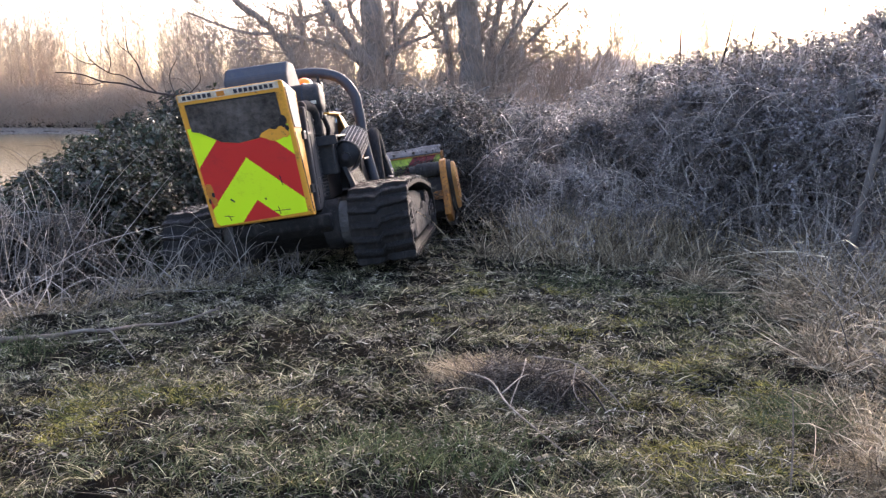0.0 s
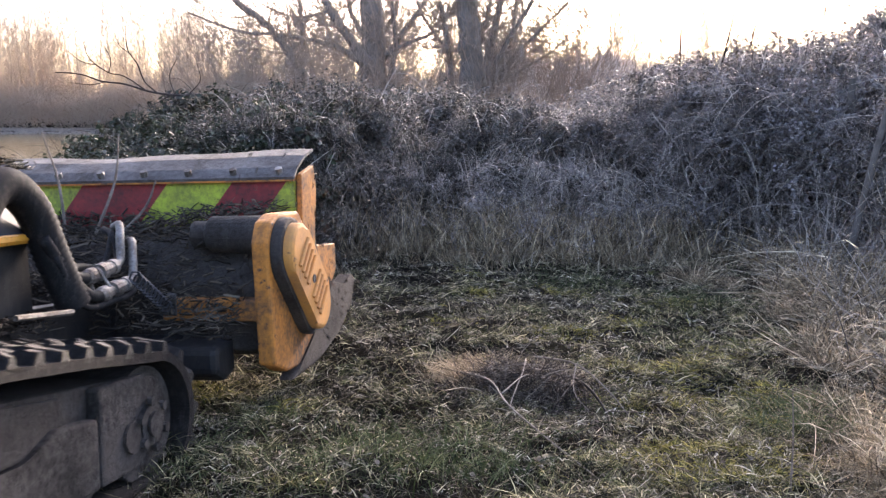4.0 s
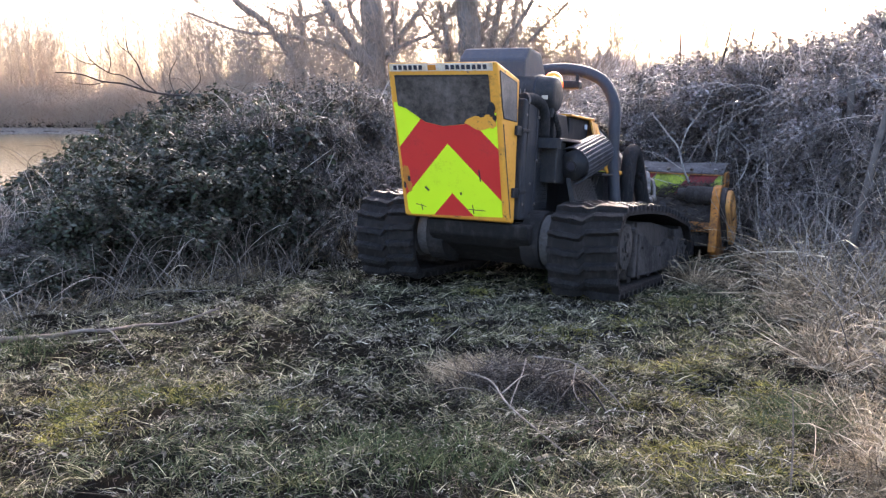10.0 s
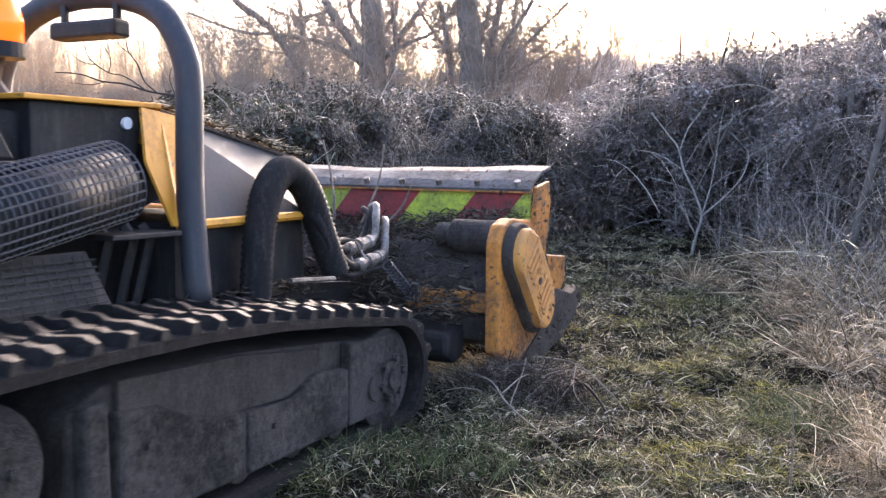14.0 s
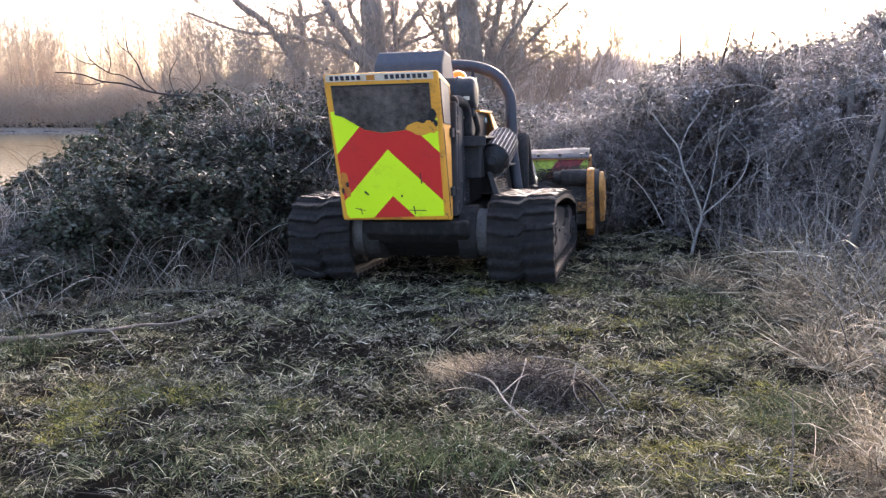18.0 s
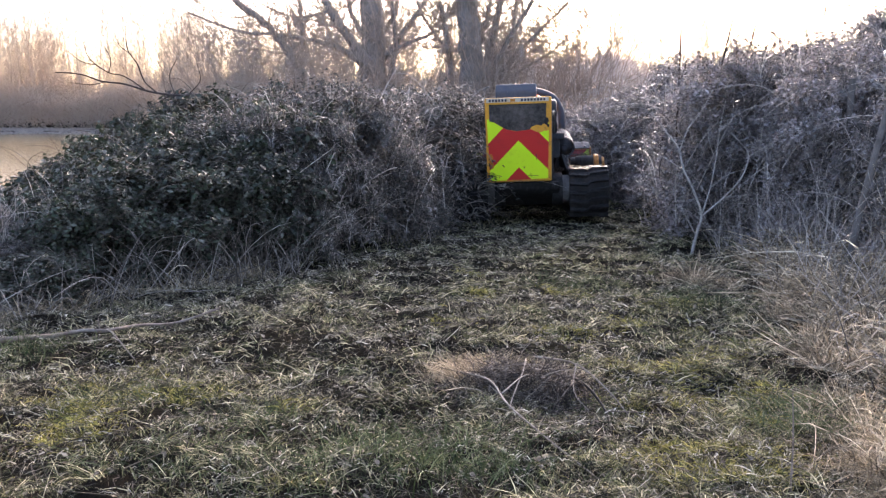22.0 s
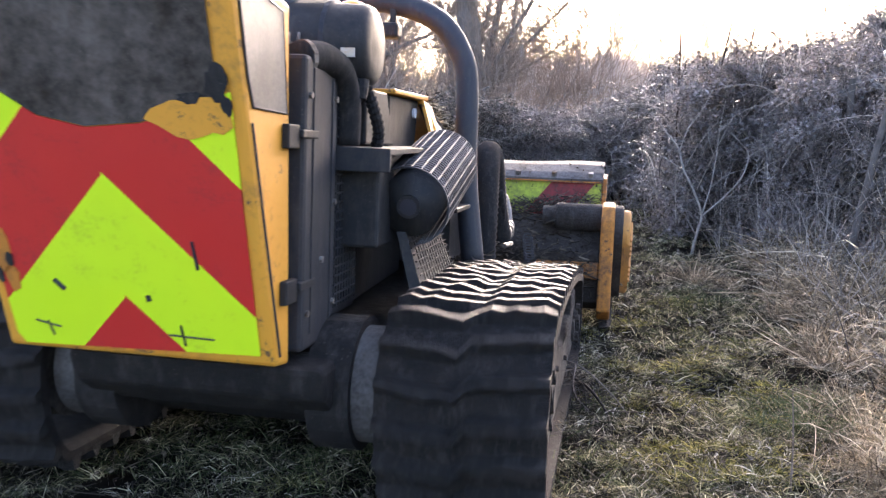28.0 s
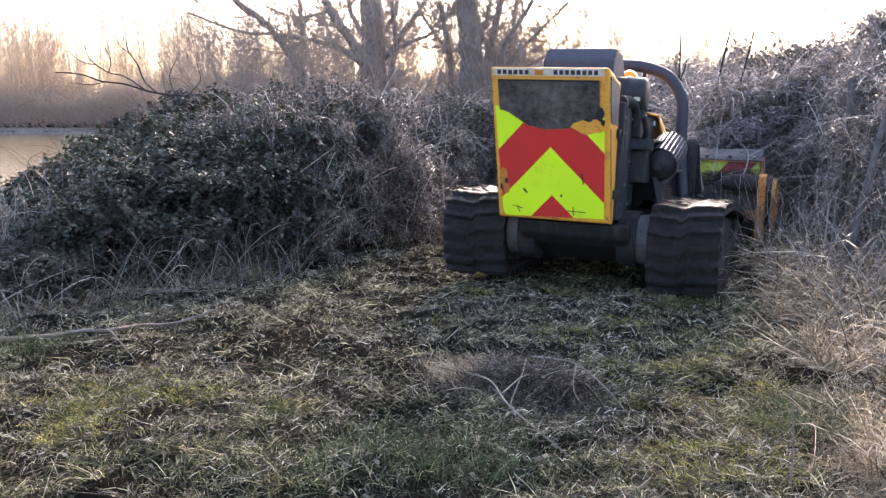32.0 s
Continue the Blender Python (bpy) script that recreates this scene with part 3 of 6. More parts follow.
for y, z in ((0.44, 0.42), (0.44, 0.98), (0.645, 0.42), (0.645, 0.70), (0.645, 0.98), (0.545, 0.55)):
    part("bolt", tube(bm_new(), [(0.398, y, z), (0.408, y, z)], 0.009, 8), STEEL, rad)
bm = box(bm_new(), 0.30, 0.385, 0.67, 0.92, 0.36, 1.0, 0.012)
guard = part("mesh_guard", bm, BLACK, mulcher, "black perforated side guard")
for k in range(22):
    z = 0.40 + k * 0.0265
    gb = box(bm_new(), 0.389, 0.393, 0.69, 0.90, z, z + 0.005)
    part("slat", gb, CHARCOAL, guard)
for k in range(9):
    y = 0.69 + k * 0.0262
    gb = box(bm_new(), 0.387, 0.391, y, y + 0.005, 0.39, 0.98)
    part("slat", gb, CHARCOAL, guard)
bm = tube(bm_new(), spline([(0.36, 0.46, 1.075), (0.385, 0.56, 1.085), (0.40, 0.67, 1.06), (0.405, 0.73, 0.98), (0.40, 0.745, 0.86)], 5), 0.042, 12)
part("coolant_hose", bm, HOSE, mulcher, "thick black hose", True)
bm = tube(bm_new(), [(0.362, 0.475, 1.077), (0.368, 0.49, 1.079)], 0.046, 12)
part("hose_clamp", bm, STEEL, mulcher, "bright hose clamp")
bm = box(bm_new(), 0.33, 0.50, 0.76, 0.93, 0.56, 0.835, 0.01)
part("battery_box", bm, BLACK, mulcher, "black battery box")
bm = prism(bm_new(), [(0.68, 0.785), (0.69, 0.785), (0.695, 0.838), (1.46, 0.845), (1.46, 0.858), (0.68, 0.852)], 0.33, 0.55, 0.003)
part("step_plate", bm, CHARCOAL, mulcher, "flat grey step plate")
# Black cover in the grey-blue paint: the sky's light is in its colour.
bm = prism(bm_new(), [(0.76, 1.10), (0.76, 1.37), (0.85, 1.462), (1.05, 1.45), (1.36, 1.06), (1.32, 1.0), (0.98, 1.02)], -0.26, 0.235, 0.018)
part("intake_box", bm, GREY, mulcher, "black box cover with a sloping front, sky light put into its grey-blue colour")
bm = bm_new()
tube(bm, [(x, 0.80, 1.142) for x in (0.08, 0.17, 0.173, 0.187, 0.19, 0.33, 0.333, 0.352, 0.355, 0.44, 0.458, 0.468, 0.468, 0.472)], [0.120, 0.122, 0.128, 0.128, 0.122, 0.122, 0.129, 0.129, 0.122, 0.118, 0.110, 0.095, 0.055, 0.02], 30)
ac = part("air_cleaner", bm, BLACK, mulcher, "round black air cleaner canister", True)
bm = box(bm_new(), 0.40, 0.44, 0.678, 0.684, 1.10, 1.125)
part("label_plate", bm, WHITE, ac)
for xx in (0.17, 0.335):
    bm = tube(bm_new(), [(xx, 0.80, 1.142), (xx + 0.014, 0.80, 1.142)], 0.130, 26)
    part("band", bm, CHARCOAL, ac)
bm = tube(bm_new(), [(0.43, 0.76, 1.04), (0.435, 0.745, 1.01), (0.44, 0.74, 0.985)], [0.032, 0.028, 0.02], 12)
part("dust_valve", bm, HOSE, ac, "rubber dust valve")
for xx in (0.245, 0.275):
    bm = box(bm_new(), xx, xx + 0.008, 0.672, 0.682, 1.135, 1.165, 0.002)
    box(bm, 0.245, 0.283, 0.672, 0.680, 1.132, 1.138)
    part("clip", bm, STEEL, ac, "bright wire clip")
bm = tube(bm_new(), spline([(0.44, 0.80, 1.03), (0.455, 0.83, 0.97), (0.46, 0.88, 0.90), (0.44, 0.92, 0.84)], 8), [0.016 + 0.004 * (k % 2) for k in range(25)], 10)
part("breather_hose", bm, HOSE, mulcher, "thin ribbed black hose")
bm = prism(bm_new(), [(0.88, 0.86), (0.88, 1.03), (1.12, 1.03), (1.22, 0.86)], 0.30, 0.42, 0.008)
part("engine_cover", bm, BLACK, mulcher, "black sheet-metal engine cover")

# silencer under a perforated half shield
A, B = Vector((0.56, 0.885, 0.68)), Vector((0.545, 1.46, 0.80))
bm = tube(bm_new(), [A, B], 0.095, 24)
sil = part("silencer", bm, BLACK, mulcher, "black exhaust silencer", True)
shield_bm = bm_new()
ax = (B - A).normalized()
e1 = Vector((1, 0, 0))
e2 = ax.cross(e1) * -1
for k in range(27):
    p = A.lerp(B, k / 26)
    arc = [p + 0.122 * (math.cos(a) * e1 + math.sin(a) * e2) for a in (radians(-80 + j * 13) for j in range(19))]
    tube(shield_bm, arc, 0.0036, 4)
for j in range(18):
    a = radians(-80 + j * 13.76)
    o = 0.122 * (math.cos(a) * e1 + math.sin(a) * e2)
    tube(shield_bm, [A + o, B + o], 0.0036, 4)
part("perforated_shield", shield_bm, GUARD, sil, "perforated metal heat shield")
bm = tube(bm_new(), [A - ax * 0.012, A], 0.036, 16)
part("tailpipe", bm, BLACK, sil)
# Dark disc stands in for the shade inside the open pipe.
bm = tube(bm_new(), [A - ax * 0.014, A - ax * 0.011], 0.026, 16)
part("bore_shade_disc", bm, INK, sil)
# slatted fan guard over the track
bm = prism(bm_new(), [(0.84, 0.36), (1.40, 0.36), (1.34, 0.60), (0.90, 0.60)], [0.64, 0.64, 0.55, 0.55], [0.60, 0.60, 0.52, 0.52])
fan = part("fan_guard", bm, BLACK, mulcher, "sloping black slatted guard")
for k in range(13):
    y = 0.90 + k * 0.036
    gb = tube(bm_new(), [(0.648, y, 0.372), (0.562, 0.92 + k * 0.033, 0.592)], 0.0022, 4)
    part("slat", gb, BLACK, fan)
for k in range(11):
    z = 0.375 + k * 0.02
    x = 0.645 - (z - 0.36) / 0.24 * 0.09
    gb = tube(bm_new(), [(x + 0.004, 0.87, z), (x + 0.004, 1.36, z)], 0.003, 4)
    part("slat", gb, BLACK, fan)
bm = bm_new()
for y in (1.45, 1.55, 1.62):
    tube(bm, [(0.45, y, 0.40), (0.5, y + 0.02, 0.62), (0.48, y, 0.66)], 0.018, 6)
box(bm, 0.38, 0.62, 1.38, 1.66, 0.628, 0.645, 0.004)
part("valve_bracket", bm, BLACK, mulcher)

# front bonnet: yellow rear edge, grey-blue cheeks, yellow trims
bm = prism(bm_new(), [(1.26, 1.036), (1.26, 1.052), (1.79, 1.058), (1.79, 1.040)], MID - 0.31, MID + 0.30, 0.004)
bonnet = part("bonnet_rear", bm, YELLOW, mulcher, "yellow bonnet rear lid")
bm = prism(bm_new(), [(1.30, 0.70), (1.30, 1.034), (1.74, 1.036), (1.66, 0.66)], MID - 0.28, MID + 0.27, 0.006)
part("bonnet_side", bm, BLACK, mulcher, "black inner bonnet wall")
for s in (1, -1):
    x_t, x_b = MID + s * 0.30, MID + s * 0.46
    bm = bm_new()
    q = [(x_t, 1.70, 1.04), (x_t, 1.86, 1.02), (x_b, 1.72, 0.655), (x_b, 1.675, 0.655), (MID + s * 0.36, 1.66, 0.86)]
    a = [bm.verts.new(p) for p in q]
    b = [bm.verts.new((x - s * 0.012, y, z)) for x, y, z in q]
    bm.faces.new(a), bm.faces.new(b[::-1])
    for i in range(5):
        bm.faces.new((a[i], b[i], b[(i + 1) % 5], a[(i + 1) % 5]))
    bmesh.ops.recalc_face_normals(bm, faces=bm.faces)
    part("bonnet_flange", bm, YELLOW, bonnet, "yellow tapered flange")
for s in (1, -1):
    xo, xi = MID + s * 0.455, MID + s * 0.28
    bm = bm_new()
    q = [(xi, 1.79, 1.03), (MID + s * 0.23, 2.66, 0.875), (xo, 2.42, 0.665), (xo, 1.70, 0.655)]
    a = [bm.verts.new(p) for p in q]
    b = [bm.verts.new((x - s * 0.02, y, z - 0.004)) for x, y, z in q]
    bm.faces.new(a), bm.faces.new(b[::-1])
    for i in range(4):
        bm.faces.new((a[i], b[i], b[(i + 1) % 4], a[(i + 1) % 4]))
    bmesh.ops.recalc_face_normals(bm, faces=bm.faces)
    cheek = part("bonnet_cheek", bm, GREY, mulcher, "grey-blue bonnet side panel")
    for i, j, wdt in ((0, 1, 0.013), (2, 3, 0.017), (3, 0, 0.010)):
        tb = tube(bm_new(), [Vector(q[i]) + Vector((s * 0.004, 0, 0)), Vector(q[j]) + Vector((s * 0.004, 0, 0))], wdt, 6)
        part("trim", tb, DUSTY if (i, j) == (0, 1) else YELLOW, cheek, "dusty edge strip" if (i, j) == (0, 1) else "yellow trim strip")
bm = bm_new()
q = [(MID - 0.28, 1.79, 1.045), (MID + 0.28, 1.79, 1.045), (MID + 0.23, 2.66, 0.885), (MID - 0.23, 2.66, 0.885)]
a = [bm.verts.new(p) for p in q]
b = [bm.verts.new((x, y, z - 0.03)) for x, y, z in q]
bm.faces.new(a), bm.faces.new(b[::-1])
for i in range(4):
    bm.faces.new((a[i], b[i], b[(i + 1) % 4], a[(i + 1) % 4]))
bmesh.ops.recalc_face_normals(bm, faces=bm.faces)
part("bonnet_top", bm, YELLOW, mulcher, "dusty sloping yellow bonnet lid")
bm = prism(bm_new(), [(1.72, 0.40), (2.44, 0.38), (2.42, 0.66), (1.72, 0.66)], MID - 0.42, MID + 0.42)
part("front_bulkhead", bm, BLACK, mulcher)
bm = tube(bm_new(), [(0.378, 1.66, 0.985), (0.39, 1.66, 0.985)], 0.02, 14)
part("marker_lamp", bm, LAMP_GLASS, mulcher, "small round white marker lamp")

# hoop, lamp bar, beacon
hoop_line = [(0.63, 1.72, 0.40), (0.585, 1.735, 0.75), (0.575, 1.745, 1.08)]
arch = [(0.55, 1.75, 1.21), (0.46, 1.755, 1.34), (0.30, 1.76, 1.41), (MID, 1.76, 1.43)]
right_side = hoop_line + arch
whole = right_side + [(2 * MID - x, y, z) for x, y, z in right_side[-2::-1]]
bm = tube(bm_new(), spline(whole, 6), 0.045, 14)
part("roll_hoop", bm, HOOP, mulcher, "dark tubular roll-over hoop", True)
bm = box(bm_new(), MID - 0.12, MID + 0.19, 1.69, 1.77, 1.275, 1.335, 0.012)
part("light_bar", bm, BLACK, mulcher, "black work-lamp bar")
for xx in (MID - 0.09, MID + 0.16):
    part("bracket", box(bm_new(), xx - 0.012, xx + 0.012, 1.725, 1.745, 1.32, 1.43, 0.003), BLACK, mulcher)
for xx in (MID - 0.04, MID + 0.04, MID + 0.12):
    bm = tube(bm_new(), [(xx, 1.77, 1.305), (xx, 1.775, 1.305)], 0.022, 12)
    part("lens", bm, LAMP_GLASS, mulcher)
BX, BY, BZ = 0.235, 1.31, 1.205
bm = tube(bm_new(), [(BX, BY, BZ - 0.045), (BX, BY, BZ)], 0.076, 20)
part("beacon_base", bm, BLACK, mulcher)
bm = tube(bm_new(), [(BX, BY, BZ + dz) for dz in (0.0, 0.07, 0.115, 0.14, 0.15)], [0.074, 0.073, 0.062, 0.038, 0.008], 24)
part("beacon", bm, AMBER, mulcher, "amber flashing beacon dome", True)
bm = tube(bm_new(), [(0.20, 1.30, 1.02), (BX, BY, BZ - 0.03)], 0.022, 8)
part("beacon_stem", bm, BLACK, mulcher)

# big corrugated hose and the hydraulic lines
bm = bm_new()
line = spline([(0.62, 2.02, 0.36), (0.62, 2.04, 0.60), (0.61, 2.11, 0.77), (0.60, 2.23, 0.835), (0.60, 2.36, 0.76), (0.61, 2.45, 0.58), (0.63, 2.52, 0.42)], 9)
line = [p.lerp(q, f) for p, q in zip(line, line[1:]) for f in (0.0, 0.5)]
tube(bm, line, [0.054 + 0.006 * (k % 2) for k in range(len(line))], 16)
part("hose_loop", bm, HOSE, mulcher, "fat black ribbed hose loop", True)
for k, (dx, dz, r) in enumerate(((-0.03, 0.02, 0.012), (0.05, -0.06, 0.012), (-0.06, 0.05, 0.014))):
    hr = random.Random(80 + k)
    way = [(0.60, 2.40, 0.66), (0.61, 2.52, 0.50), (0.60, 2.72, 0.47), (0.58, 2.88, 0.50), (0.56, 2.98, 0.60), (0.50, 3.06, 0.62)]
    bm = tube(bm_new(), spline([(x + dx + hr.uniform(-0.02, 0.02), y + hr.uniform(-0.02, 0.02), z + dz + hr.uniform(-0.025, 0.025)) for x, y, z in way], 6), r, 8)
    part("hydraulic_line", bm, HOSE, mulcher, "", True)
for dx, dz in ((-0.015, 0.03), (0.035, -0.035)):
    near = spline([(0.60 + dx, 2.36, 0.70 + dz), (0.61 + dx, 2.47, 0.57 + dz), (0.61 + dx, 2.58, 0.49 + dz), (0.605 + dx, 2.66, 0.475 + dz)], 6)
    part("hydraulic_line", tube(bm_new(), near, 0.021, 10), HOSE, mulcher, "thick black hydraulic hose", True)
    ends = [(2.655, 0.023), (2.67, 0.030), (2.70, 0.030), (2.702, 0.022), (2.74, 0.022), (2.742, 0.032), (2.785, 0.032), (2.787, 0.024), (2.83, 0.024), (2.832, 0.029), (2.86, 0.029)]
    cb = tube(bm_new(), [(0.605 + dx - 0.05 * (y - 2.655), y, 0.475 + dz + 0.12 * (y - 2.655)) for y, r in ends], [r for y, r in ends], 12)
    part("coupling", cb, STEEL, mulcher, "bright steel hose coupling")
    far = spline([(0.595 + dx, 2.85, 0.498 + dz), (0.59 + dx, 2.91, 0.52 + dz), (0.57 + dx, 2.95, 0.60 + dz), (0.54 + dx, 3.00, 0.65 + dz), (0.48 + dx, 3.06, 0.64 + dz)], 6)
    part("steel_elbow", tube(bm_new(), far, 0.017, 10), STEEL, mulcher, "bent steel hydraulic pipe", True)
part("hose_strap", tube(bm_new(), [(0.63, 2.715, 0.40), (0.645, 2.715, 0.47), (0.60, 2.715, 0.535), (0.565, 2.715, 0.49), (0.60, 2.715, 0.41)], 0.007, 6), STEEL, mulcher)
bm = tube(bm_new(), [(0.70, 2.12, 0.44), (0.70, 2.40, 0.42)], 0.010, 6)
part("lever", bm, STEEL, mulcher)

# the mulching head, on its lifting arms
P = PIVOT


def hp_prism(outline, x0, x1, bev=0.0):
    return prism(bm_new(), [(y - P.y, z - P.z) for y, z in outline], (np.array(x0) - P.x).tolist() if isinstance(x0, list) else x0 - P.x, x1 - P.x, bev)


def hp_tube(pts, r, n=12):
    return tube(bm_new(), [Vector(p) - P for p in pts], r, n)


bm = hp_prism([(3.02, 0.10), (3.05, 0.36), (3.20, 0.50), (3.50, 0.54), (3.70, 0.46), (3.78, 0.30), (3.70, 0.20), (3.45, 0.26), (3.25, 0.20), (3.18, 0.04)], -0.95, 1.10, 0.01)
head = part("mulching_head", bm, MUDDY, mulcher, "wide mud-caked flail mulching head", False)
head.location = P
for s, x0, x1 in ((1, 1.10, 1.17), (-1, -1.02, -0.95)):
    bm = hp_prism([(2.95, 0.06), (2.945, 0.54), (2.99, 0.61), (3.08, 0.635), (3.30, 0.62), (3.40, 0.52), (3.50, 0.20), (3.44, 0.06), (3.28, -0.02), (3.08, 0.0)], x0, x1, 0.012)
    part("side_plate", bm, YELLOW_HEAD, head, "scuffed yellow side plate")
    xa, xb = (x0 + 0.01, x1 + 0.01) if s > 0 else (x0 - 0.01, x1 - 0.01)
    bm = hp_prism([(3.10, -0.045), (3.45, -0.05), (3.75, 0.0), (3.96, 0.09), (4.04, 0.20), (3.98, 0.24), (3.86, 0.20), (3.68, 0.26), (3.50, 0.12), (3.2, -0.01)], xa, xb, 0.01)
    part("skid", bm, MUDDY, head, "black worn skid shoe")
# belt cover: a pill with louvres and a hole
ca0, ca1, cr = Vector((3.09, 0.485)), Vector((3.31, 0.235)), 0.112
dvec = (ca1 - ca0).normalized()
perp = Vector((-dvec.y, dvec.x))
pill = []
for k in range(13):
    a = math.pi * k / 12
    pill.append(ca0 + cr * (math.cos(a) * perp - math.sin(a) * dvec))
for k in range(13):
    a = math.pi * k / 12
    pill.append(ca1 + cr * (-math.cos(a) * perp + math.sin(a) * dvec))
bm = hp_prism([(p.x, p.y) for p in pill], 1.17, 1.255, 0.018)
rim = []
for k in range(13):
    a = math.pi * k / 12
    rim.append(ca0 + (cr + 0.022) * (math.cos(a) * perp - math.sin(a) * dvec))
for k in range(13):
    a = math.pi * k / 12
    rim.append(ca1 + (cr + 0.022) * (-math.cos(a) * perp + math.sin(a) * dvec))
part("cover_rim", hp_prism([(p.x, p.y) for p in rim], 1.165, 1.215, 0.008), MUDDY, head, "dirty black rim behind the belt cover")
cover = part("belt_cover", bm, COVER, head, "long rounded yellow belt cover")
for base in (0.02, 0.62):
    for k in range(4):
        c = ca0.lerp(ca1, base + k * 0.11)
        lb = bm_new()
        tube(lb, [Vector((1.258, c.x + perp.x * w2 + dvec.x * 0.02 * w2, c.y + perp.y * w2)) - P for w2 in (-0.07, 0, 0.07)], 0.009, 8)
        part("louvre", lb, COVER, cover)
cm = ca0.lerp(ca1, 0.52)
# Dark disc on the cover stands in for the shade in its hole.
bm = tube(bm_new(), [Vector((1.25, cm.x, cm.y)) - P, Vector((1.258, cm.x, cm.y)) - P], 0.018, 14)
part("hole_shade_disc", bm, INK, cover)
bm = hp_tube([(1.16, 3.22, 0.50), (1.16, 3.21, 0.56)], 0.02)
part("bolt", bm, STEEL, head)
# hydraulic motor, cross beam, arms, spring, deflector
bm = hp_tube([(0.78, 3.15, 0.545), (0.84, 3.15, 0.545), (0.86, 3.15, 0.545), (1.10, 3.15, 0.545)], [0.055, 0.055, 0.075, 0.075], 28)
part("hydraulic_motor", bm, MUDDY, head, "muddy black hydraulic motor")
bm = hp_prism([(2.98, 0.225), (3.10, 0.225), (3.10, 0.31), (2.98, 0.31)], 0.70, 1.10, 0.008)
part("cross_beam", bm, YELLOW_HEAD, head, "yellow cross beam under dirt")
bm = hp_prism([(2.84, 0.05), (2.92, 0.0), (3.02, 0.02), (3.02, 0.17), (2.84, 0.15)], -0.7, 0.98, 0.025)
part("lower_beam", bm, BLACK, head)
for x in (MID - 0.33, MID + 0.33):
    bm = hp_prism([(2.0, 0.30), (2.1, 0.42), (2.9, 0.33), (3.05, 0.30), (3.0, 0.14), (2.8, 0.12)], x - 0.035, x + 0.035, 0.008)
    part("lift_arm", bm, BLACK, head, "black lifting arm")
bm = bm_new()
for k in range(11):
    c = Vector((0.74, 2.74 + 0.022 * k, 0.44 - 0.016 * k)) - P
    tube(bm, [c + Vector((0.026 * math.cos(a), 0, 0.026 * math.sin(a))) for a in (q * math.pi / 3 for q in range(7))], 0.004, 4)
part("coil_spring", bm, GUARD, head, "rusty coil spring")
part("tab", hp_prism([(2.955, 0.255), (2.96, 0.335), (2.975, 0.34), (2.97, 0.25)], 0.70, 0.77, 0.003), DISC, head, "pale grey steel tab")
for x0, x1, y0, z1 in ((0.10, 0.02, 3.30, 0.98), (0.20, 0.36, 3.34, 0.96), (-0.35, -0.30, 3.36, 0.90), (0.34, 0.56, 3.26, 0.76)):
    stem = spline([(x0, y0, 0.50), (x0 * 0.4 + x1 * 0.6 + 0.02, y0 + 0.02, 0.5 + (z1 - 0.5) * 0.55), (x1, y0 + 0.01, z1)], 6)
    part("caught_stick", hp_tube(stem, [0.008 - 0.0004 * k for k in range(len(stem))], 6), STICK, head, "bare stick caught in the head")
# deflector: striped upright board, rubber flap sloping ahead from its top edge
D0, D1, SKEW = (3.50, 0.53), (3.515, 0.73), 0.16
EDGES = [-1.0, -0.74, -0.50, -0.17, 0.06, 0.48, 0.79, 1.045, 1.08]
for k, (x0, x1) in enumerate(zip(EDGES, EDGES[1:])):
    bm = bm_new()
    q = [(max(x0 - SKEW, -1.0), *D0), (x1 - SKEW if k < 7 else 1.08, *D0), (x1, *D1), (x0, *D1)]
    a = [bm.verts.new(Vector(p) - P) for p in q]
    b = [bm.verts.new(Vector((x, y + 0.02, z)) - P) for x, y, z in q]
    bm.faces.new(a), bm.faces.new(b[::-1])
    for i in range(4):
        bm.faces.new((a[i], b[i], b[(i + 1) % 4], a[(i + 1) % 4]))
    bmesh.ops.recalc_face_normals(bm, faces=bm.faces)
    part("deflector_panel", bm, DULL_RED if k % 2 == 0 else DULL_LIME, head, "dirty red warning panel" if k % 2 == 0 else "dirty lime warning panel, darkened for shade")
bm = hp_prism([(3.49, 0.732), (3.54, 0.732), (3.54, 0.755), (3.49, 0.75)], -1.0, 1.085)
part("deflector_edge", bm, YELLOW_HEAD, head, "yellow edge strip")
flap_bm = bm_new()
rows_f = []
for k in range(25):
    x = -1.02 + k * 2.11 / 24
    sag = 0.004 * math.sin(k * 0.9) + 0.009 * math.sin(k * 0.3 + 1)
    rows_f.append([flap_bm.verts.new(Vector((x, y, z + sag * w)) - P) for y, z, w in ((3.485, 0.752, 0), (3.54, 0.79, 0.2), (3.64, 0.832, 0.6), (3.76, 0.852, 1.0), (3.76, 0.84, 1.0), (3.64, 0.82, 0.6), (3.54, 0.776, 0.2), (3.49, 0.74, 0))])
for a, b in zip(rows_f, rows_f[1:]):
    for k in range(8):
        flap_bm.faces.new((a[k], a[(k + 1) % 8], b[(k + 1) % 8], b[k]))
flap_bm.faces.new(rows_f[0][::-1]), flap_bm.faces.new(rows_f[-1])
bmesh.ops.recalc_face_normals(flap_bm, faces=flap_bm.faces)
part("rubber_flap", flap_bm, FLAP, head, "grey rubber flap")
for k in range(10):
    x = -0.90 + k * 0.213
    bm = hp_tube([(x, 3.51, 0.765), (x, 3.497, 0.79)], 0.017, 6)
    part("bolt", bm, STEEL, head)
bm = hp_prism([(3.50, 0.50), (3.53, 0.76), (3.70, 0.79), (3.72, 0.68), (3.66, 0.42)], 1.085, 1.11, 0.006)
part("deflector_end", bm, YELLOW_HEAD, head, "yellow deflector end plate")
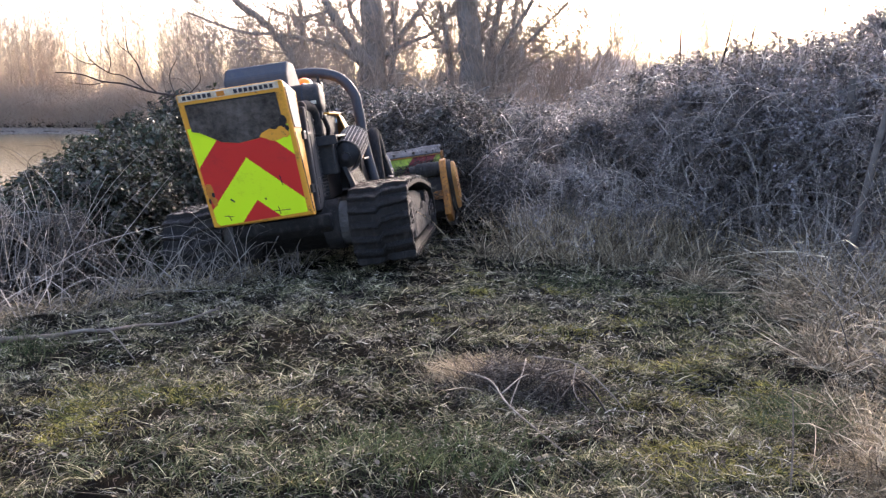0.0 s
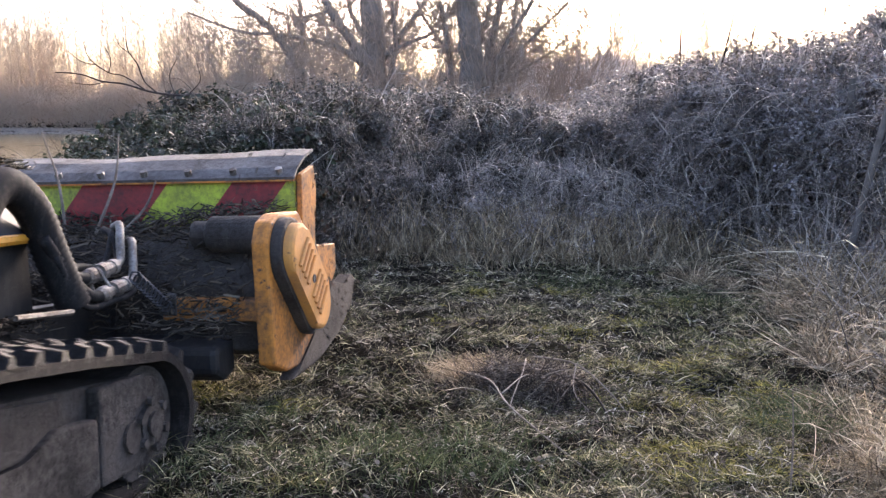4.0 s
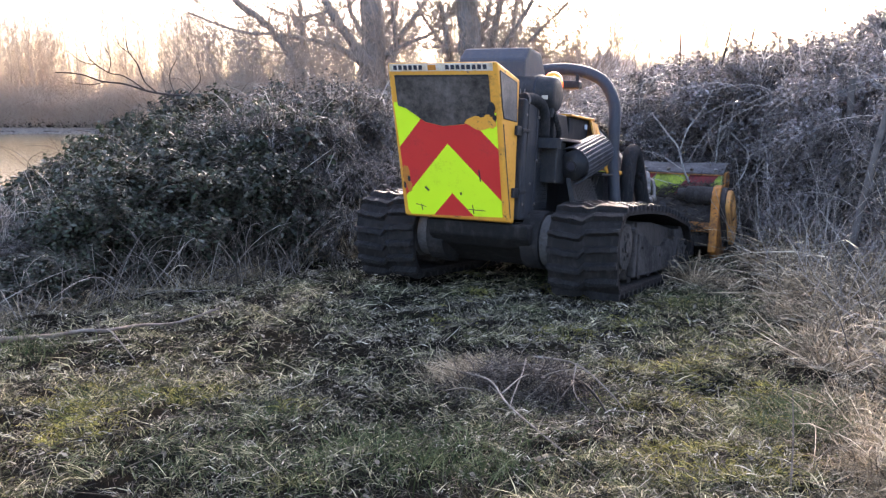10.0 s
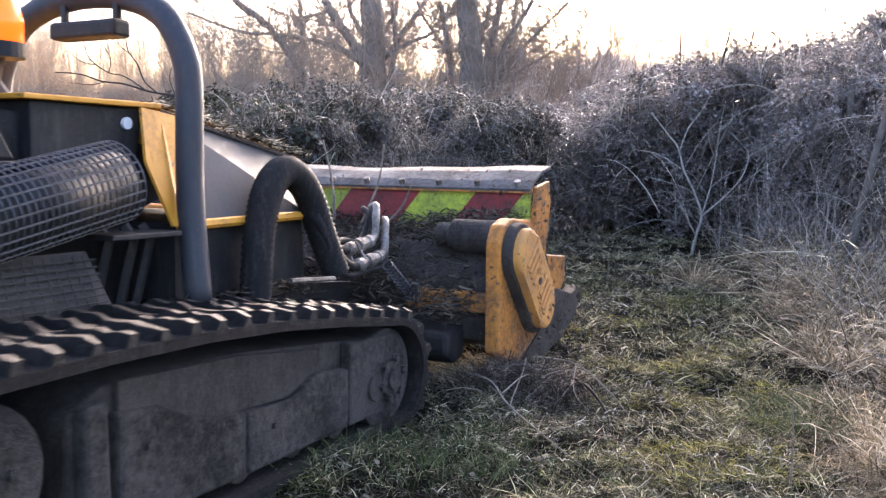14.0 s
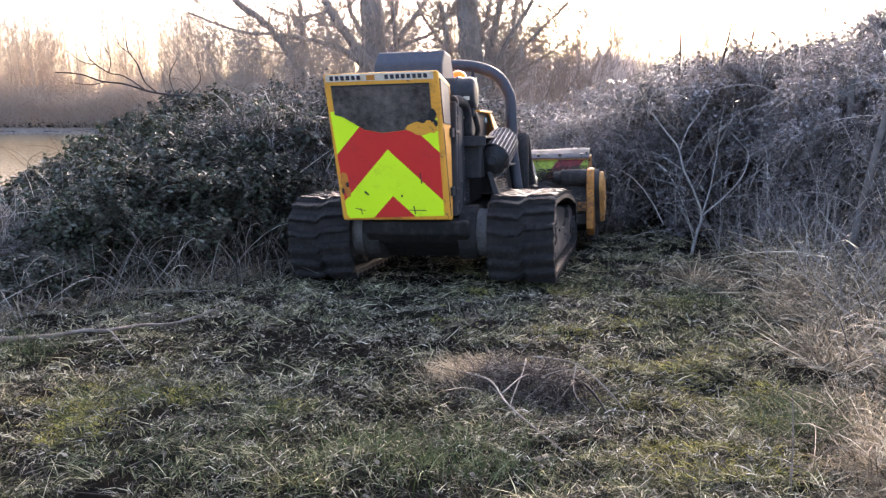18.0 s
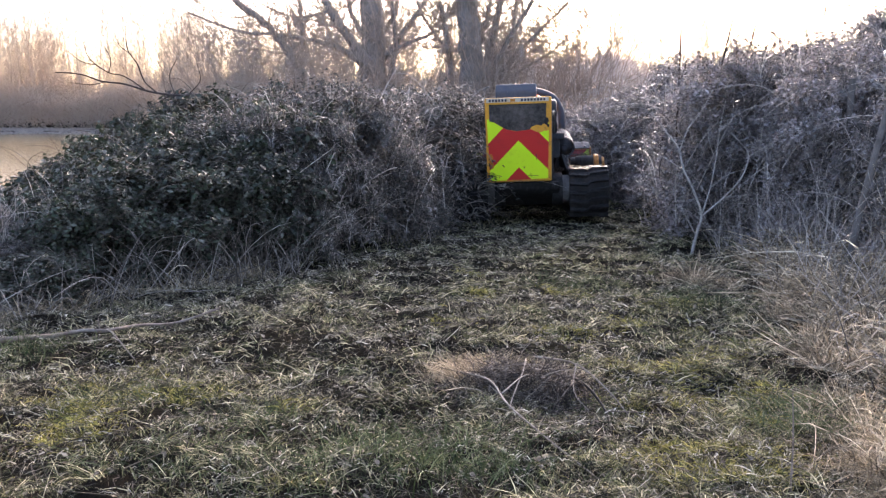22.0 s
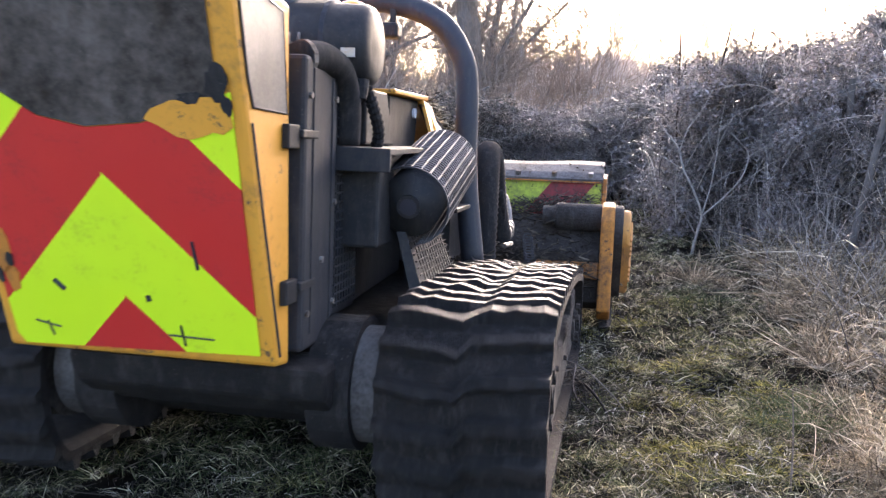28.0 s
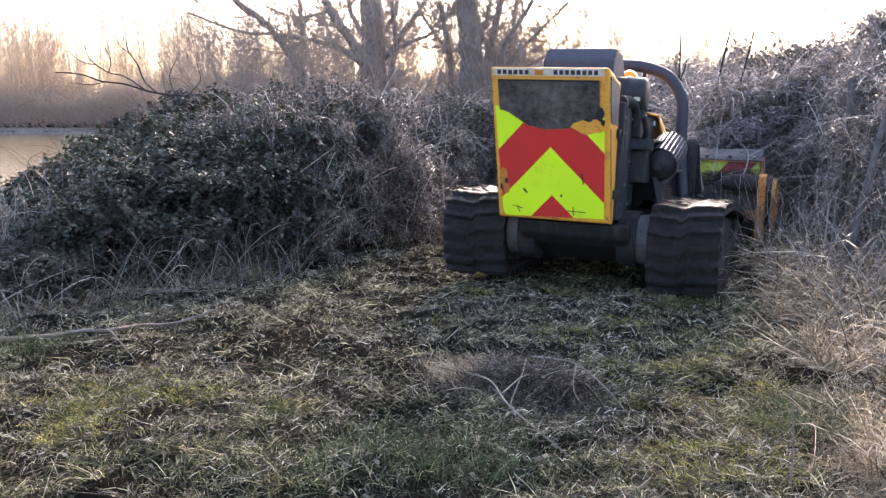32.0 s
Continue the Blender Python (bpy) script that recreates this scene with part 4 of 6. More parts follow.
bm = hp_prism([(3.60, 0.18), (3.62, 0.43), (4.02, 0.385), (4.02, 0.26), (3.90, 0.17)], 1.06, 1.09, 0.006)
part("front_flap", bm, YELLOW_HEAD, head, "rusty yellow front flap")
# cuttings heaped on the head
random.seed(11)
bm = bm_new()
for k in range(7000):
    x, y = random.uniform(-0.92, 1.05), random.uniform(2.80, 3.5)
    z = 0.20 + 0.11 * smooth01((y - 2.8) / 0.15) + 0.23 * smooth01((y - 2.98) / 0.3) + random.uniform(0, 0.075) + 0.05 * math.sin(x * 5) * math.sin(y * 9)
    d = Vector((random.uniform(-1, 1), random.uniform(-1, 1), random.uniform(-0.35, 0.5))) * random.uniform(0.02, 0.09)
    p = Vector((x, y, float(z))) - P
    tube(bm, [p, p + d * 0.5 + Vector((0, 0, random.uniform(-0.004, 0.005))), p + d], 0.001 + 0.004 * random.random() ** 2.5, 3, False)
tagged(part("chaff", bm, CHAFF, head, "matted twigs and cuttings"), kind="stuff")


random.seed(12)
for name, mat, count, place in (
    ("bonnet_chaff", STRAW, 900, lambda a, b: (MID + 0.25 + 0.05 * b, 1.80 + 0.86 * a, 1.052 - 0.16 * a)),
    ("deck_chaff", CHAFF, 1500, lambda a, b: (MID + 0.40 + 0.11 * abs(b), 1.50 + 0.95 * a, 0.385 + 0.02 * b)),
):
    bm = bm_new()
    for k in range(count):
        p = Vector(place(random.random(), random.gauss(0, 0.5))) + Vector((0, 0, random.uniform(0, 0.018)))
        d = Vector((random.uniform(-1, 1), random.uniform(-1, 1), random.uniform(-0.2, 0.4))) * random.uniform(0.01, 0.05)
        tube(bm, [p, p + d], random.uniform(0.0012, 0.0034), 3, False)
    tagged(part(name, bm, mat, mulcher, "loose cuttings and straw"), kind="stuff")


# plants
def sticks(starts, ends, bend, radius, rng, sides=3, segs=5, taper=0.4):
    """Many thin bent canes as one mesh: arrays of start and end points, the sag or arch of each, and its radius."""
    n = len(starts)
    t = np.linspace(0, 1, segs + 1)[None, :, None]
    line = starts[:, None] * (1 - t) + ends[:, None] * t + bend[:, None] * (4 * t * (1 - t))
    d = ends - starts
    d /= np.linalg.norm(d, axis=1, keepdims=True) + 1e-9
    ref = rng.normal(size=(n, 3))
    u = np.cross(d, ref)
    u /= np.linalg.norm(u, axis=1, keepdims=True) + 1e-9
    w = np.cross(d, u)
    ang = np.arange(sides) * 2 * np.pi / sides
    ring = u[:, None] * np.cos(ang)[None, :, None] + w[:, None] * np.sin(ang)[None, :, None]
    rad = radius[:, None] * (1 - (1 - taper) * np.linspace(0, 1, segs + 1)[None])
    v = line[:, :, None] + ring[:, None] * rad[:, :, None, None]
    idx = np.arange(n * (segs + 1) * sides).reshape(n, segs + 1, sides)
    a, b = idx[:, :-1], idx[:, 1:]
    f = np.stack([a, np.roll(a, -1, 2), np.roll(b, -1, 2), b], -1).reshape(-1, 4)
    return v.reshape(-1, 3), f


def blades(base, tip, width, bend, rng, segs=2):
    """Flat blades, each a strip of quads that narrows to its tip."""
    n = len(base)
    t = np.linspace(0, 1, segs + 1)
    d = tip - base
    side = np.cross(d, rng.normal(size=(n, 3)))
    side /= np.linalg.norm(side, axis=1, keepdims=True) + 1e-9
    line = base[:, None] + d[:, None] * t[None, :, None] + bend[:, None] * (4 * t * (1 - t))[None, :, None]
    wd = width[:, None] * (1 - 0.88 * t**1.7)[None]
    v = np.stack([line - side[:, None] * wd[..., None], line + side[:, None] * wd[..., None]], 2)
    idx = np.arange(n * (segs + 1) * 2).reshape(n, segs + 1, 2)
    f = np.stack([idx[:, :-1, 0], idx[:, :-1, 1], idx[:, 1:, 1], idx[:, 1:, 0]], -1).reshape(-1, 4)
    return v.reshape(-1, 3), f


def leaves(centre, normal, size, rng):
    """Folded leaves: two triangles along a midrib."""
    n = len(centre)
    normal = normal / (np.linalg.norm(normal, axis=1, keepdims=True) + 1e-9)
    a = np.cross(normal, rng.normal(size=(n, 3)))
    a /= np.linalg.norm(a, axis=1, keepdims=True) + 1e-9
    b = np.cross(normal, a)
    s = size[:, None]
    v = np.stack([centre - a * s, centre + b * s * 0.62 + normal * s * 0.28, centre + a * s * 1.15 - normal * s * 0.2, centre - b * s * 0.62 + normal * s * 0.28], 1)
    idx = np.arange(n * 4).reshape(n, 4)
    f = np.concatenate([idx[:, [0, 1, 2]], idx[:, [0, 2, 3]]])
    return v.reshape(-1, 3), f


def join(*pieces):
    vs, fs, k = [], [], 0
    for v, f in pieces:
        vs.append(v)
        fs.append(f + k)
        k += len(v)
    return np.concatenate(vs), np.concatenate(fs)


def unit(v):
    return v / (np.linalg.norm(v, axis=1, keepdims=True) + 1e-9)


def bramble(seed, leaf_mat, cane_mat, wide, lumps, sprays, per, leaf, n_cane, dry=0, low=0.06, stems=0):
    """One bramble thicket a metre high: lumps of arching, drooping sprays set with leaves, long bare canes and, at its foot, dry stems."""
    rng = np.random.default_rng(seed)
    a, h = rng.uniform(0, 6.283, lumps), low + (0.86 - low) * rng.random(lumps) ** 0.85
    rr = wide * np.sqrt(np.clip(1 - (h / 0.98) ** 2, 0.02, 1)) * rng.uniform(0.35, 0.95, lumps)
    centre = np.stack([rr * np.cos(a), rr * np.sin(a), h], -1)
    size = rng.uniform(0.10, 0.19, lumps) * (0.62 + 0.6 * wide)
    i = np.repeat(np.arange(lumps), sprays)
    n = len(i)
    out = np.stack([np.cos(a), np.sin(a), 0 * a], -1)[i]
    way = unit(rng.normal(size=(n, 3)) + out * 0.55 + np.array([0, 0, 0.55]))
    start = centre[i] + way * size[i, None] * 0.15
    end = centre[i] + way * (size[i] * rng.uniform(0.75, 1.45, n))[:, None] - np.array([0, 0, 1.0]) * (size[i] * rng.uniform(0.0, 0.5, n))[:, None]
    arch = np.array([0, 0, 0.30]) * size[i, None] + rng.normal(size=(n, 3)) * 0.02
    start[:, 2], end[:, 2] = np.maximum(start[:, 2], 0.02), np.maximum(end[:, 2], 0.02)
    spray = sticks(start, end, arch, 0.0012 + 0.0012 * rng.random(n), rng, 3, 3)
    j = np.repeat(np.arange(n), per)
    t = (0.2 + 0.85 * rng.random(len(j)))[:, None]
    p = start[j] * (1 - t) + end[j] * t + arch[j] * 4 * t * (1 - t) + rng.normal(size=(len(j), 3)) * leaf * 0.9
    p[:, 2] = np.maximum(p[:, 2], 0.015)
    v, f = leaves(p, way[j] * 0.45 + np.array([0, 0, 0.8]) + rng.normal(size=(len(j), 3)) * 0.5, leaf * (0.55 + 0.9 * rng.random(len(j)) ** 1.5), rng)
    # long canes that arch over the outside
    ca, ch = rng.uniform(0, 6.283, n_cane), 0.10 + 0.8 * rng.random(n_cane)
    cr = wide * np.sqrt(np.clip(1 - ch**2, 0.03, 1)) * rng.uniform(0.8, 1.1, n_cane)
    c0 = np.stack([cr * np.cos(ca), cr * np.sin(ca), ch], -1)
    turn = unit(np.stack([-np.sin(ca), np.cos(ca), 0 * ca], -1) * rng.normal(size=(n_cane, 1)) + rng.normal(size=(n_cane, 3)) * np.array([0.5, 0.5, 0.8]))
    c1 = c0 + turn * rng.uniform(0.15, 0.5, n_cane)[:, None]
    c1[:, 2] = np.clip(c1[:, 2], 0.01, 1.06)
    bend = np.array([0, 0, 0.07]) + rng.normal(size=(n_cane, 3)) * 0.03
    cv, cf = join(spray, sticks(c0, c1, bend, 0.0014 + 0.0022 * rng.random(n_cane) ** 2, rng))
    if stems:
        s0 = rng.normal(size=(stems, 3)) * np.array([0.45 * wide, 0.45 * wide, 0])
        s1 = s0 + rng.normal(size=(stems, 3)) * np.array([0.08, 0.08, 0]) + np.array([0, 0, 0.45])
        cv, cf = join((cv, cf), sticks(s0, s1, rng.normal(size=(stems, 3)) * 0.02, 0.003 + 0.004 * rng.random(stems), rng))
    base = raw("bramble_bush", cv, cf, cane_mat)
    tagged(raw("leaves", v, f, leaf_mat, base), kind="stuff")
    if dry:
        b0 = rng.normal(size=(dry, 3)) * np.array([0.34, 0.30, 0.0]) + np.array([0, -0.22, 0])
        t0 = b0 + rng.normal(size=(dry, 3)) * np.array([0.24, 0.18, 0.05]) + np.array([0, -0.05, 0.0])
        t0[:, 2] = 0.05 + 0.60 * rng.random(dry) ** 1.7
        dv, df = blades(b0, t0, 0.0018 + 0.0026 * rng.random(dry), rng.normal(size=(dry, 3)) * 0.07, rng, 3)
        tagged(raw("dry_growth", dv, df, DRY, base), kind="stuff")
    return base


KINDS = {
    "green": [bramble(20 + k, LEAF_G, DARK_CANE, 0.60, 46, 14, 13, 0.0198, 70, 0, 0.20, 40) for k in range(4)],
    "brown": [bramble(30 + k, LEAF_HAZED, CANE, 0.42, 60, 16, 18, 0.0088, 110) for k in range(5)],
    "dull": [bramble(70 + k, LEAF_D, CANE, 0.46, 52, 15, 18, 0.0105, 60) for k in range(4)],
    "front": [bramble(40 + k, LEAF_HAZED, CANE, 0.60, 30, 12, 6, 0.0115, 150, 1150) for k in range(4)],
}
for kind, group in KINDS.items():
    for ob in group:
        tagged(ob, {"green": "dense bramble bush with dark green glossy leaves", "brown": "tangled winter bramble bush with haze-paled grey-brown leaves and bare canes", "dull": "matted bramble bush with dull brown leaves and canes", "front": "thin bramble bush with dry grass stems at its foot"}[kind], "bush", "brambles along the bank")

FRONT_X = [-9.81, -4.36, -2.51, -1.42, -0.49, 0.22, 2.29, 2.73, 3.38, 4.58, 8.72]
FRONT_Y = [3.49, 4.25, 5.18, 6.65, 7.52, 7.19, 7.3, 7.09, 6.1, 4.58, 3.27]
# how high the thicket's outline stands over the eye's level, as a slope, by direction from the clearing
WAY = [-0.60, -0.503, -0.42, -0.375, -0.291, -0.182, -0.086, 0.042, 0.107, 0.171, 0.216, 0.267, 0.331, 0.395, 0.46, 0.503, 0.6]
RISE = [-0.105, -0.096, -0.068, -0.040, 0.010, 0.024, 0.020, 0.008, -0.008, 0.0, 0.022, 0.040, 0.054, 0.072, 0.095, 0.112, 0.130]
bushes = []


def plant_brambles():
    rng = np.random.default_rng(7)
    spares = {k: list(v) for k, v in KINDS.items()}
    y = 3.4
    while y < 17.5:
        step = 0.50 if y < 9.5 else 0.75
        for x in np.arange(-7.0, 6.6, step):
            px, py = x + rng.uniform(-0.2, 0.2), y + rng.uniform(-0.2, 0.2)
            inside = py - np.interp(px, FRONT_X, FRONT_Y)
            seen = abs(px) < 0.56 * py + 0.7
            if inside < 0.25 or not seen or (inside > 4.5 and py < 12.0 and rng.random() < 0.5):
                continue
            top = EYE_H + py * np.interp(px / py, WAY, RISE) - float(ground_z(px, py))
            tall = min(2.6, max(0.3, top)) * (0.55 + 0.45 * min(1, inside / 1.3)) * (rng.uniform(0.78, 1.04) if px < 1.0 else rng.uniform(0.90, 1.08)) * (0.95 + 0.10 * math.sin(px * 3.1 + 1.7 * math.sin(py * 1.3)))
            way = px / py
            leafy = np.clip((-px + 0.2) / 1.2, 0.02, 0.95) * (0.0 if way > -0.12 else (0.25 if inside > 0.9 else 0.8) if way > -0.23 else 1.0) * (0.35 if way < -0.42 else 1.0)
            kind = "green" if rng.random() < leafy else "dull" if px < 0.9 else "brown"
            if inside < (0.75 if px < 0.1 else 1.2 if px < 2.2 else 0.45) and px > -0.9:
                kind = "front"
            if kind in ("brown", "dull"):
                wide = min(2.1, max(0.85, tall * rng.uniform(0.85, 1.1))) * (1.0 if py < 9.5 else 1.25)
            else:
                wide = (0.95 if kind == "front" else 0.55 + 0.5 * min(1.4, tall)) * rng.uniform(0.85, 1.2) * (1.0 if py < 9.5 else 1.4)
            m = Matrix.Translation((px, py, float(ground_z(px, py)) - 0.03)) @ Matrix.Rotation(rng.uniform(-0.9, 0.9) if kind == "front" else rng.uniform(0, 6.28), 4, "Z") @ Matrix.Diagonal((wide, wide, tall, 1))
            if spares[kind]:
                ob = spares[kind].pop()
                ob.matrix_basis = m
            else:
                ob = copy_thing(KINDS[kind][rng.integers(len(KINDS[kind]))], Matrix.Identity(4))
                ob.matrix_basis = m
            bushes.append((ob, m))
        y += step


plant_brambles()


# grass and litter over the open ground
def scatter(rng, n, power=1.0):
    """Places on the seen ground, denser near the camera."""
    y = 1.75 + (15.0 - 1.75) * rng.random(n) ** power
    x = (rng.random(n) * 2 - 1) * (0.53 * y + 0.35)
    return x, y


def churned(x, y):
    """Less cover where the tracks have turned over the soil."""
    r = ((x + 0.35) / 1.25) ** 2 + ((y - 4.75) / 0.95) ** 2
    q = ((x + 0.65) / 1.35) ** 2 + ((y - 2.65) / 0.75) ** 2
    return 1 - 0.35 * np.exp(-q * q) - 0.15 * np.exp(-r * r) * (0.5 + 0.5 * soft_noise(x, y, 0.3, 9.0))


def patchy(x, y, salt):
    """Cover that comes in clumps and gaps at two sizes, 0 to 1."""
    return smooth01((0.28 * soft_noise(x, y, 0.55, salt) + 0.42 * soft_noise(x, y, 0.15, salt + 1) + 0.30 * soft_noise(x, y, 0.06, salt + 2) - 0.34) / 0.28)


def grass_field():
    rng = np.random.default_rng(3)
    # short tufts, more of them towards the dry bank
    tx, ty = scatter(rng, 46000, 1.5)
    more = 0.62 + 0.38 * smooth01((tx - 0.1) / 1.0)
    keep = rng.random(len(tx)) < np.clip(0.10 + patchy(tx, ty, 4.0), 0, 1) * churned(tx, ty) * more * 0.8
    tx, ty = tx[keep], ty[keep]
    per = 13
    i = np.repeat(np.arange(len(tx)), per)
    n = len(i)
    rad = rng.uniform(0.010, 0.04, len(tx))[i]
    x, y = tx[i] + rng.normal(size=n) * rad, ty[i] + rng.normal(size=n) * rad
    b = np.stack([x, y, ground_z(x, y) - 0.004], -1)
    tall = (0.020 + 0.050 * soft_noise(tx, ty, 0.2, 6.0) * rng.random(len(tx)))[i] * rng.uniform(0.5, 1.6, n)
    lean = rng.normal(size=(len(tx), 2))[i] * 0.6 + rng.normal(size=(n, 2)) * 0.8
    tip = b + np.stack([lean[:, 0], lean[:, 1], rng.uniform(0.2, 1.0, n)], -1) * tall[:, None]
    bend = np.stack([0 * x, 0 * x, 0.15 * tall], -1)
    v, f = blades(b, tip, 0.0005 + 0.0008 * rng.random(n) + 0.00022 * y, bend, rng)
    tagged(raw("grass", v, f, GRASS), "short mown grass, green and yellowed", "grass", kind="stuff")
    # cut stems and straw, lying every way in a loose mat
    tx, ty = scatter(rng, 46000, 1.4)
    keep = rng.random(len(tx)) < np.clip(0.16 + patchy(tx, ty, 14.0), 0, 1) * churned(tx, ty) * (0.9 - 0.25 * smooth01((2.9 - ty) / 0.5)) * 0.8
    tx, ty = tx[keep], ty[keep]
    per = 9
    i = np.repeat(np.arange(len(tx)), per)
    n = len(i)
    x, y = tx[i] + rng.normal(size=n) * 0.035, ty[i] + rng.normal(size=n) * 0.035
    a = (rng.random(len(tx)) * 6.283)[i] + rng.normal(size=n) * 1.2
    b = np.stack([x, y, ground_z(x, y) + 0.004 + 0.035 * soft_noise(tx, ty, 0.12, 8.0)[i] * rng.random(n)], -1)
    long = 0.012 + 0.075 * rng.random(n) ** 3.0
    tip = b + np.stack([np.cos(a), np.sin(a), rng.normal(size=n) * 0.30], -1) * long[:, None]
    bend = rng.normal(size=(n, 3)) * 0.10 * long[:, None] + np.array([0, 0, 0.006])
    v, f = blades(b, tip, 0.0005 + 0.0009 * rng.random(n) ** 2 + 0.00020 * y, bend, rng)
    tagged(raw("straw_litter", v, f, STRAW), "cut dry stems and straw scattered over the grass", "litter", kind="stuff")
    # broken twigs of cut bramble
    n = 9000
    x, y = scatter(rng, n, 1.5)
    a = rng.random(n) * 6.283
    b = np.stack([x, y, ground_z(x, y) + 0.012 + 0.02 * rng.random(n)], -1)
    tip = b + np.stack([np.cos(a), np.sin(a), rng.normal(size=n) * 0.18], -1) * (0.03 + 0.16 * rng.random(n) ** 2.5)[:, None]
    v, f = sticks(b, tip, rng.normal(size=(n, 3)) * 0.008, 0.0010 + 0.0014 * rng.random(n) ** 2 + 0.0001 * y, rng, 3, 2)
    tagged(raw("broken_twigs", v, f, CHAFF), "broken dark bramble twigs strewn over the grass", "litter", kind="stuff")
    x, y = scatter(rng, 5200, 1.3)
    n = len(x)
    c = np.stack([x, y, ground_z(x, y) + 0.014], -1)
    v, f = leaves(c, np.array([0, 0, 1.0]) + rng.normal(size=(n, 3)) * 0.5, 0.005 + 0.015 * rng.random(n) ** 3, rng)
    tagged(raw("dead_leaves", v, f, CHIP), "pale wood chips and dead leaves on the ground", "litter", kind="stuff")
    # low yellow-green moss and grass in cushions
    spots = [(0.16, 3.95, 0.07), (1.46, 5.46, 0.12), (1.43, 4.87, 0.08), (1.54, 4.52, 0.11), (0.22, 5.87, 0.07), (0.27, 6.89, 0.08), (0.88, 3.94, 0.13), (0.97, 3.49, 0.10), (0.73, 2.94, 0.11), (0.89, 2.83, 0.12), (1.27, 3.49, 0.12), (1.30, 3.06, 0.09), (0.73, 2.58, 0.10), (0.83, 5.87, 0.12), (-1.38, 3.19, 0.09), (-1.37, 3.84, 0.08), (-0.77, 3.26, 0.08), (-1.30, 2.95, 0.09), (1.10, 3.8, 0.10), (1.30, 4.1, 0.10), (0.60, 3.2, 0.08), (1.05, 2.75, 0.10), (0.65, 4.6, 0.10), (1.0, 4.9, 0.10), (0.55, 3.75, 0.07), (-1.28, 3.42, 0.11), (-1.05, 3.48, 0.09), (-0.62, 3.30, 0.07), (-1.52, 3.40, 0.09), (1.12, 3.30, 0.12), (0.95, 3.15, 0.11), (1.18, 3.05, 0.10), (0.70, 3.55, 0.09), (1.42, 4.35, 0.10), (0.92, 2.55, 0.09), (0.05, 4.9, 0.08), (0.10, 5.5, 0.07)]
    vs = []
    for cx, cy, wide in spots:
        count = int(11000 * wide)
        x, y = cx + rng.normal(size=count) * wide, cy + rng.normal(size=count) * wide
        keep = patchy(x * 1.7, y * 1.7, 24.0) > 0.40 + 0.55 * rng.random(count)
        x, y = x[keep], y[keep]
        count = len(x)
        b = np.stack([x, y, ground_z(x, y) - 0.002], -1)
        h = 0.012 + 0.028 * rng.random(count)
        tip = b + np.stack([rng.normal(size=count), rng.normal(size=count), rng.uniform(0.3, 1, count)], -1) * h[:, None]
        vs.append(blades(b, tip, 0.0007 + 0.0008 * rng.random(count) + 0.0001 * y, np.stack([0 * x, 0 * x, 0.2 * h], -1), rng))
    v, f = join(*vs)
    tagged(raw("moss", v, f, MOSS), "low cushions of yellow-green moss and grass", "moss", kind="stuff")
    # taller green tufts left by the blades
    vs = []
    for cx, cy, wide, count, high in ((-0.10, 2.86, 0.20, 760, 0.075), (0.10, 2.66, 0.16, 500, 0.075), (-0.45, 2.62, 0.18, 420, 0.06), (-0.95, 2.72, 0.16, 260, 0.06), (1.24, 2.92, 0.09, 420, 0.10), (1.30, 3.20, 0.08, 300, 0.09), (0.62, 3.38, 0.06, 120, 0.06), (-1.25, 3.38, 0.14, 240, 0.06), (-0.68, 3.16, 0.16, 240, 0.06), (-2.02, 4.09, 0.14, 300, 0.08), (1.64, 5.45, 0.2, 380, 0.08), (0.98, 6.21, 0.25, 420, 0.08)):
        x, y = cx + rng.normal(size=count) * wide, cy + rng.normal(size=count) * wide * 0.7
        b = np.stack([x, y, ground_z(x, y) - 0.004], -1)
        h = high * rng.uniform(0.4, 1.5, count)
        tip = b + np.stack([rng.normal(size=count) * 0.8, rng.normal(size=count) * 0.8, rng.uniform(0.3, 1, count)], -1) * h[:, None]
        bend = np.stack([0 * x, 0 * x, 0.3 * h], -1)
        vs.append(blades(b, tip, 0.0009 + 0.0011 * rng.random(count), bend, rng, 3))
    v, f = join(*vs)
    tagged(raw("grass_tufts", v, f, FRESH), "longer fresh green grass left in tufts", "grass", kind="stuff")


grass_field()


def rough_grass():
    """Coarser grass over the rest of the meadow, beside and behind the clearing."""
    rng = np.random.default_rng(31)
    tx = np.concatenate([rng.uniform(-12, 12, 30000), rng.normal(size=38000) * 3.0])
    ty = np.concatenate([rng.uniform(-9, 14, 30000), rng.normal(size=38000) * 3.0])
    out = (np.abs(tx) > 0.52 * ty + 0.25) | (ty < 1.85)
    dry_land = ground_z(tx, ty) > WATER_Z + 0.1
    keep = out & dry_land & (rng.random(len(tx)) < np.clip(0.3 + patchy(tx, ty, 34.0), 0.3, 1)) & (tx**2 + ty**2 > 0.1)
    tx, ty = tx[keep], ty[keep]
    i = np.repeat(np.arange(len(tx)), 9)
    n = len(i)
    x, y = tx[i] + rng.normal(size=n) * 0.07, ty[i] + rng.normal(size=n) * 0.07
    b = np.stack([x, y, ground_z(x, y) - 0.004], -1)
    h = rng.uniform(0.03, 0.09, n)
    tip = b + np.stack([rng.normal(size=n) * 0.7, rng.normal(size=n) * 0.7, rng.uniform(0.3, 1, n)], -1) * h[:, None]
    v, f = blades(b, tip, 0.0025 + 0.002 * rng.random(n), np.stack([0 * x, 0 * x, 0.1 * h], -1), rng, 1)
    tagged(raw("rough_grass", v, f, GRASS), "rough winter grass round the clearing", "grass", kind="stuff")


rough_grass()


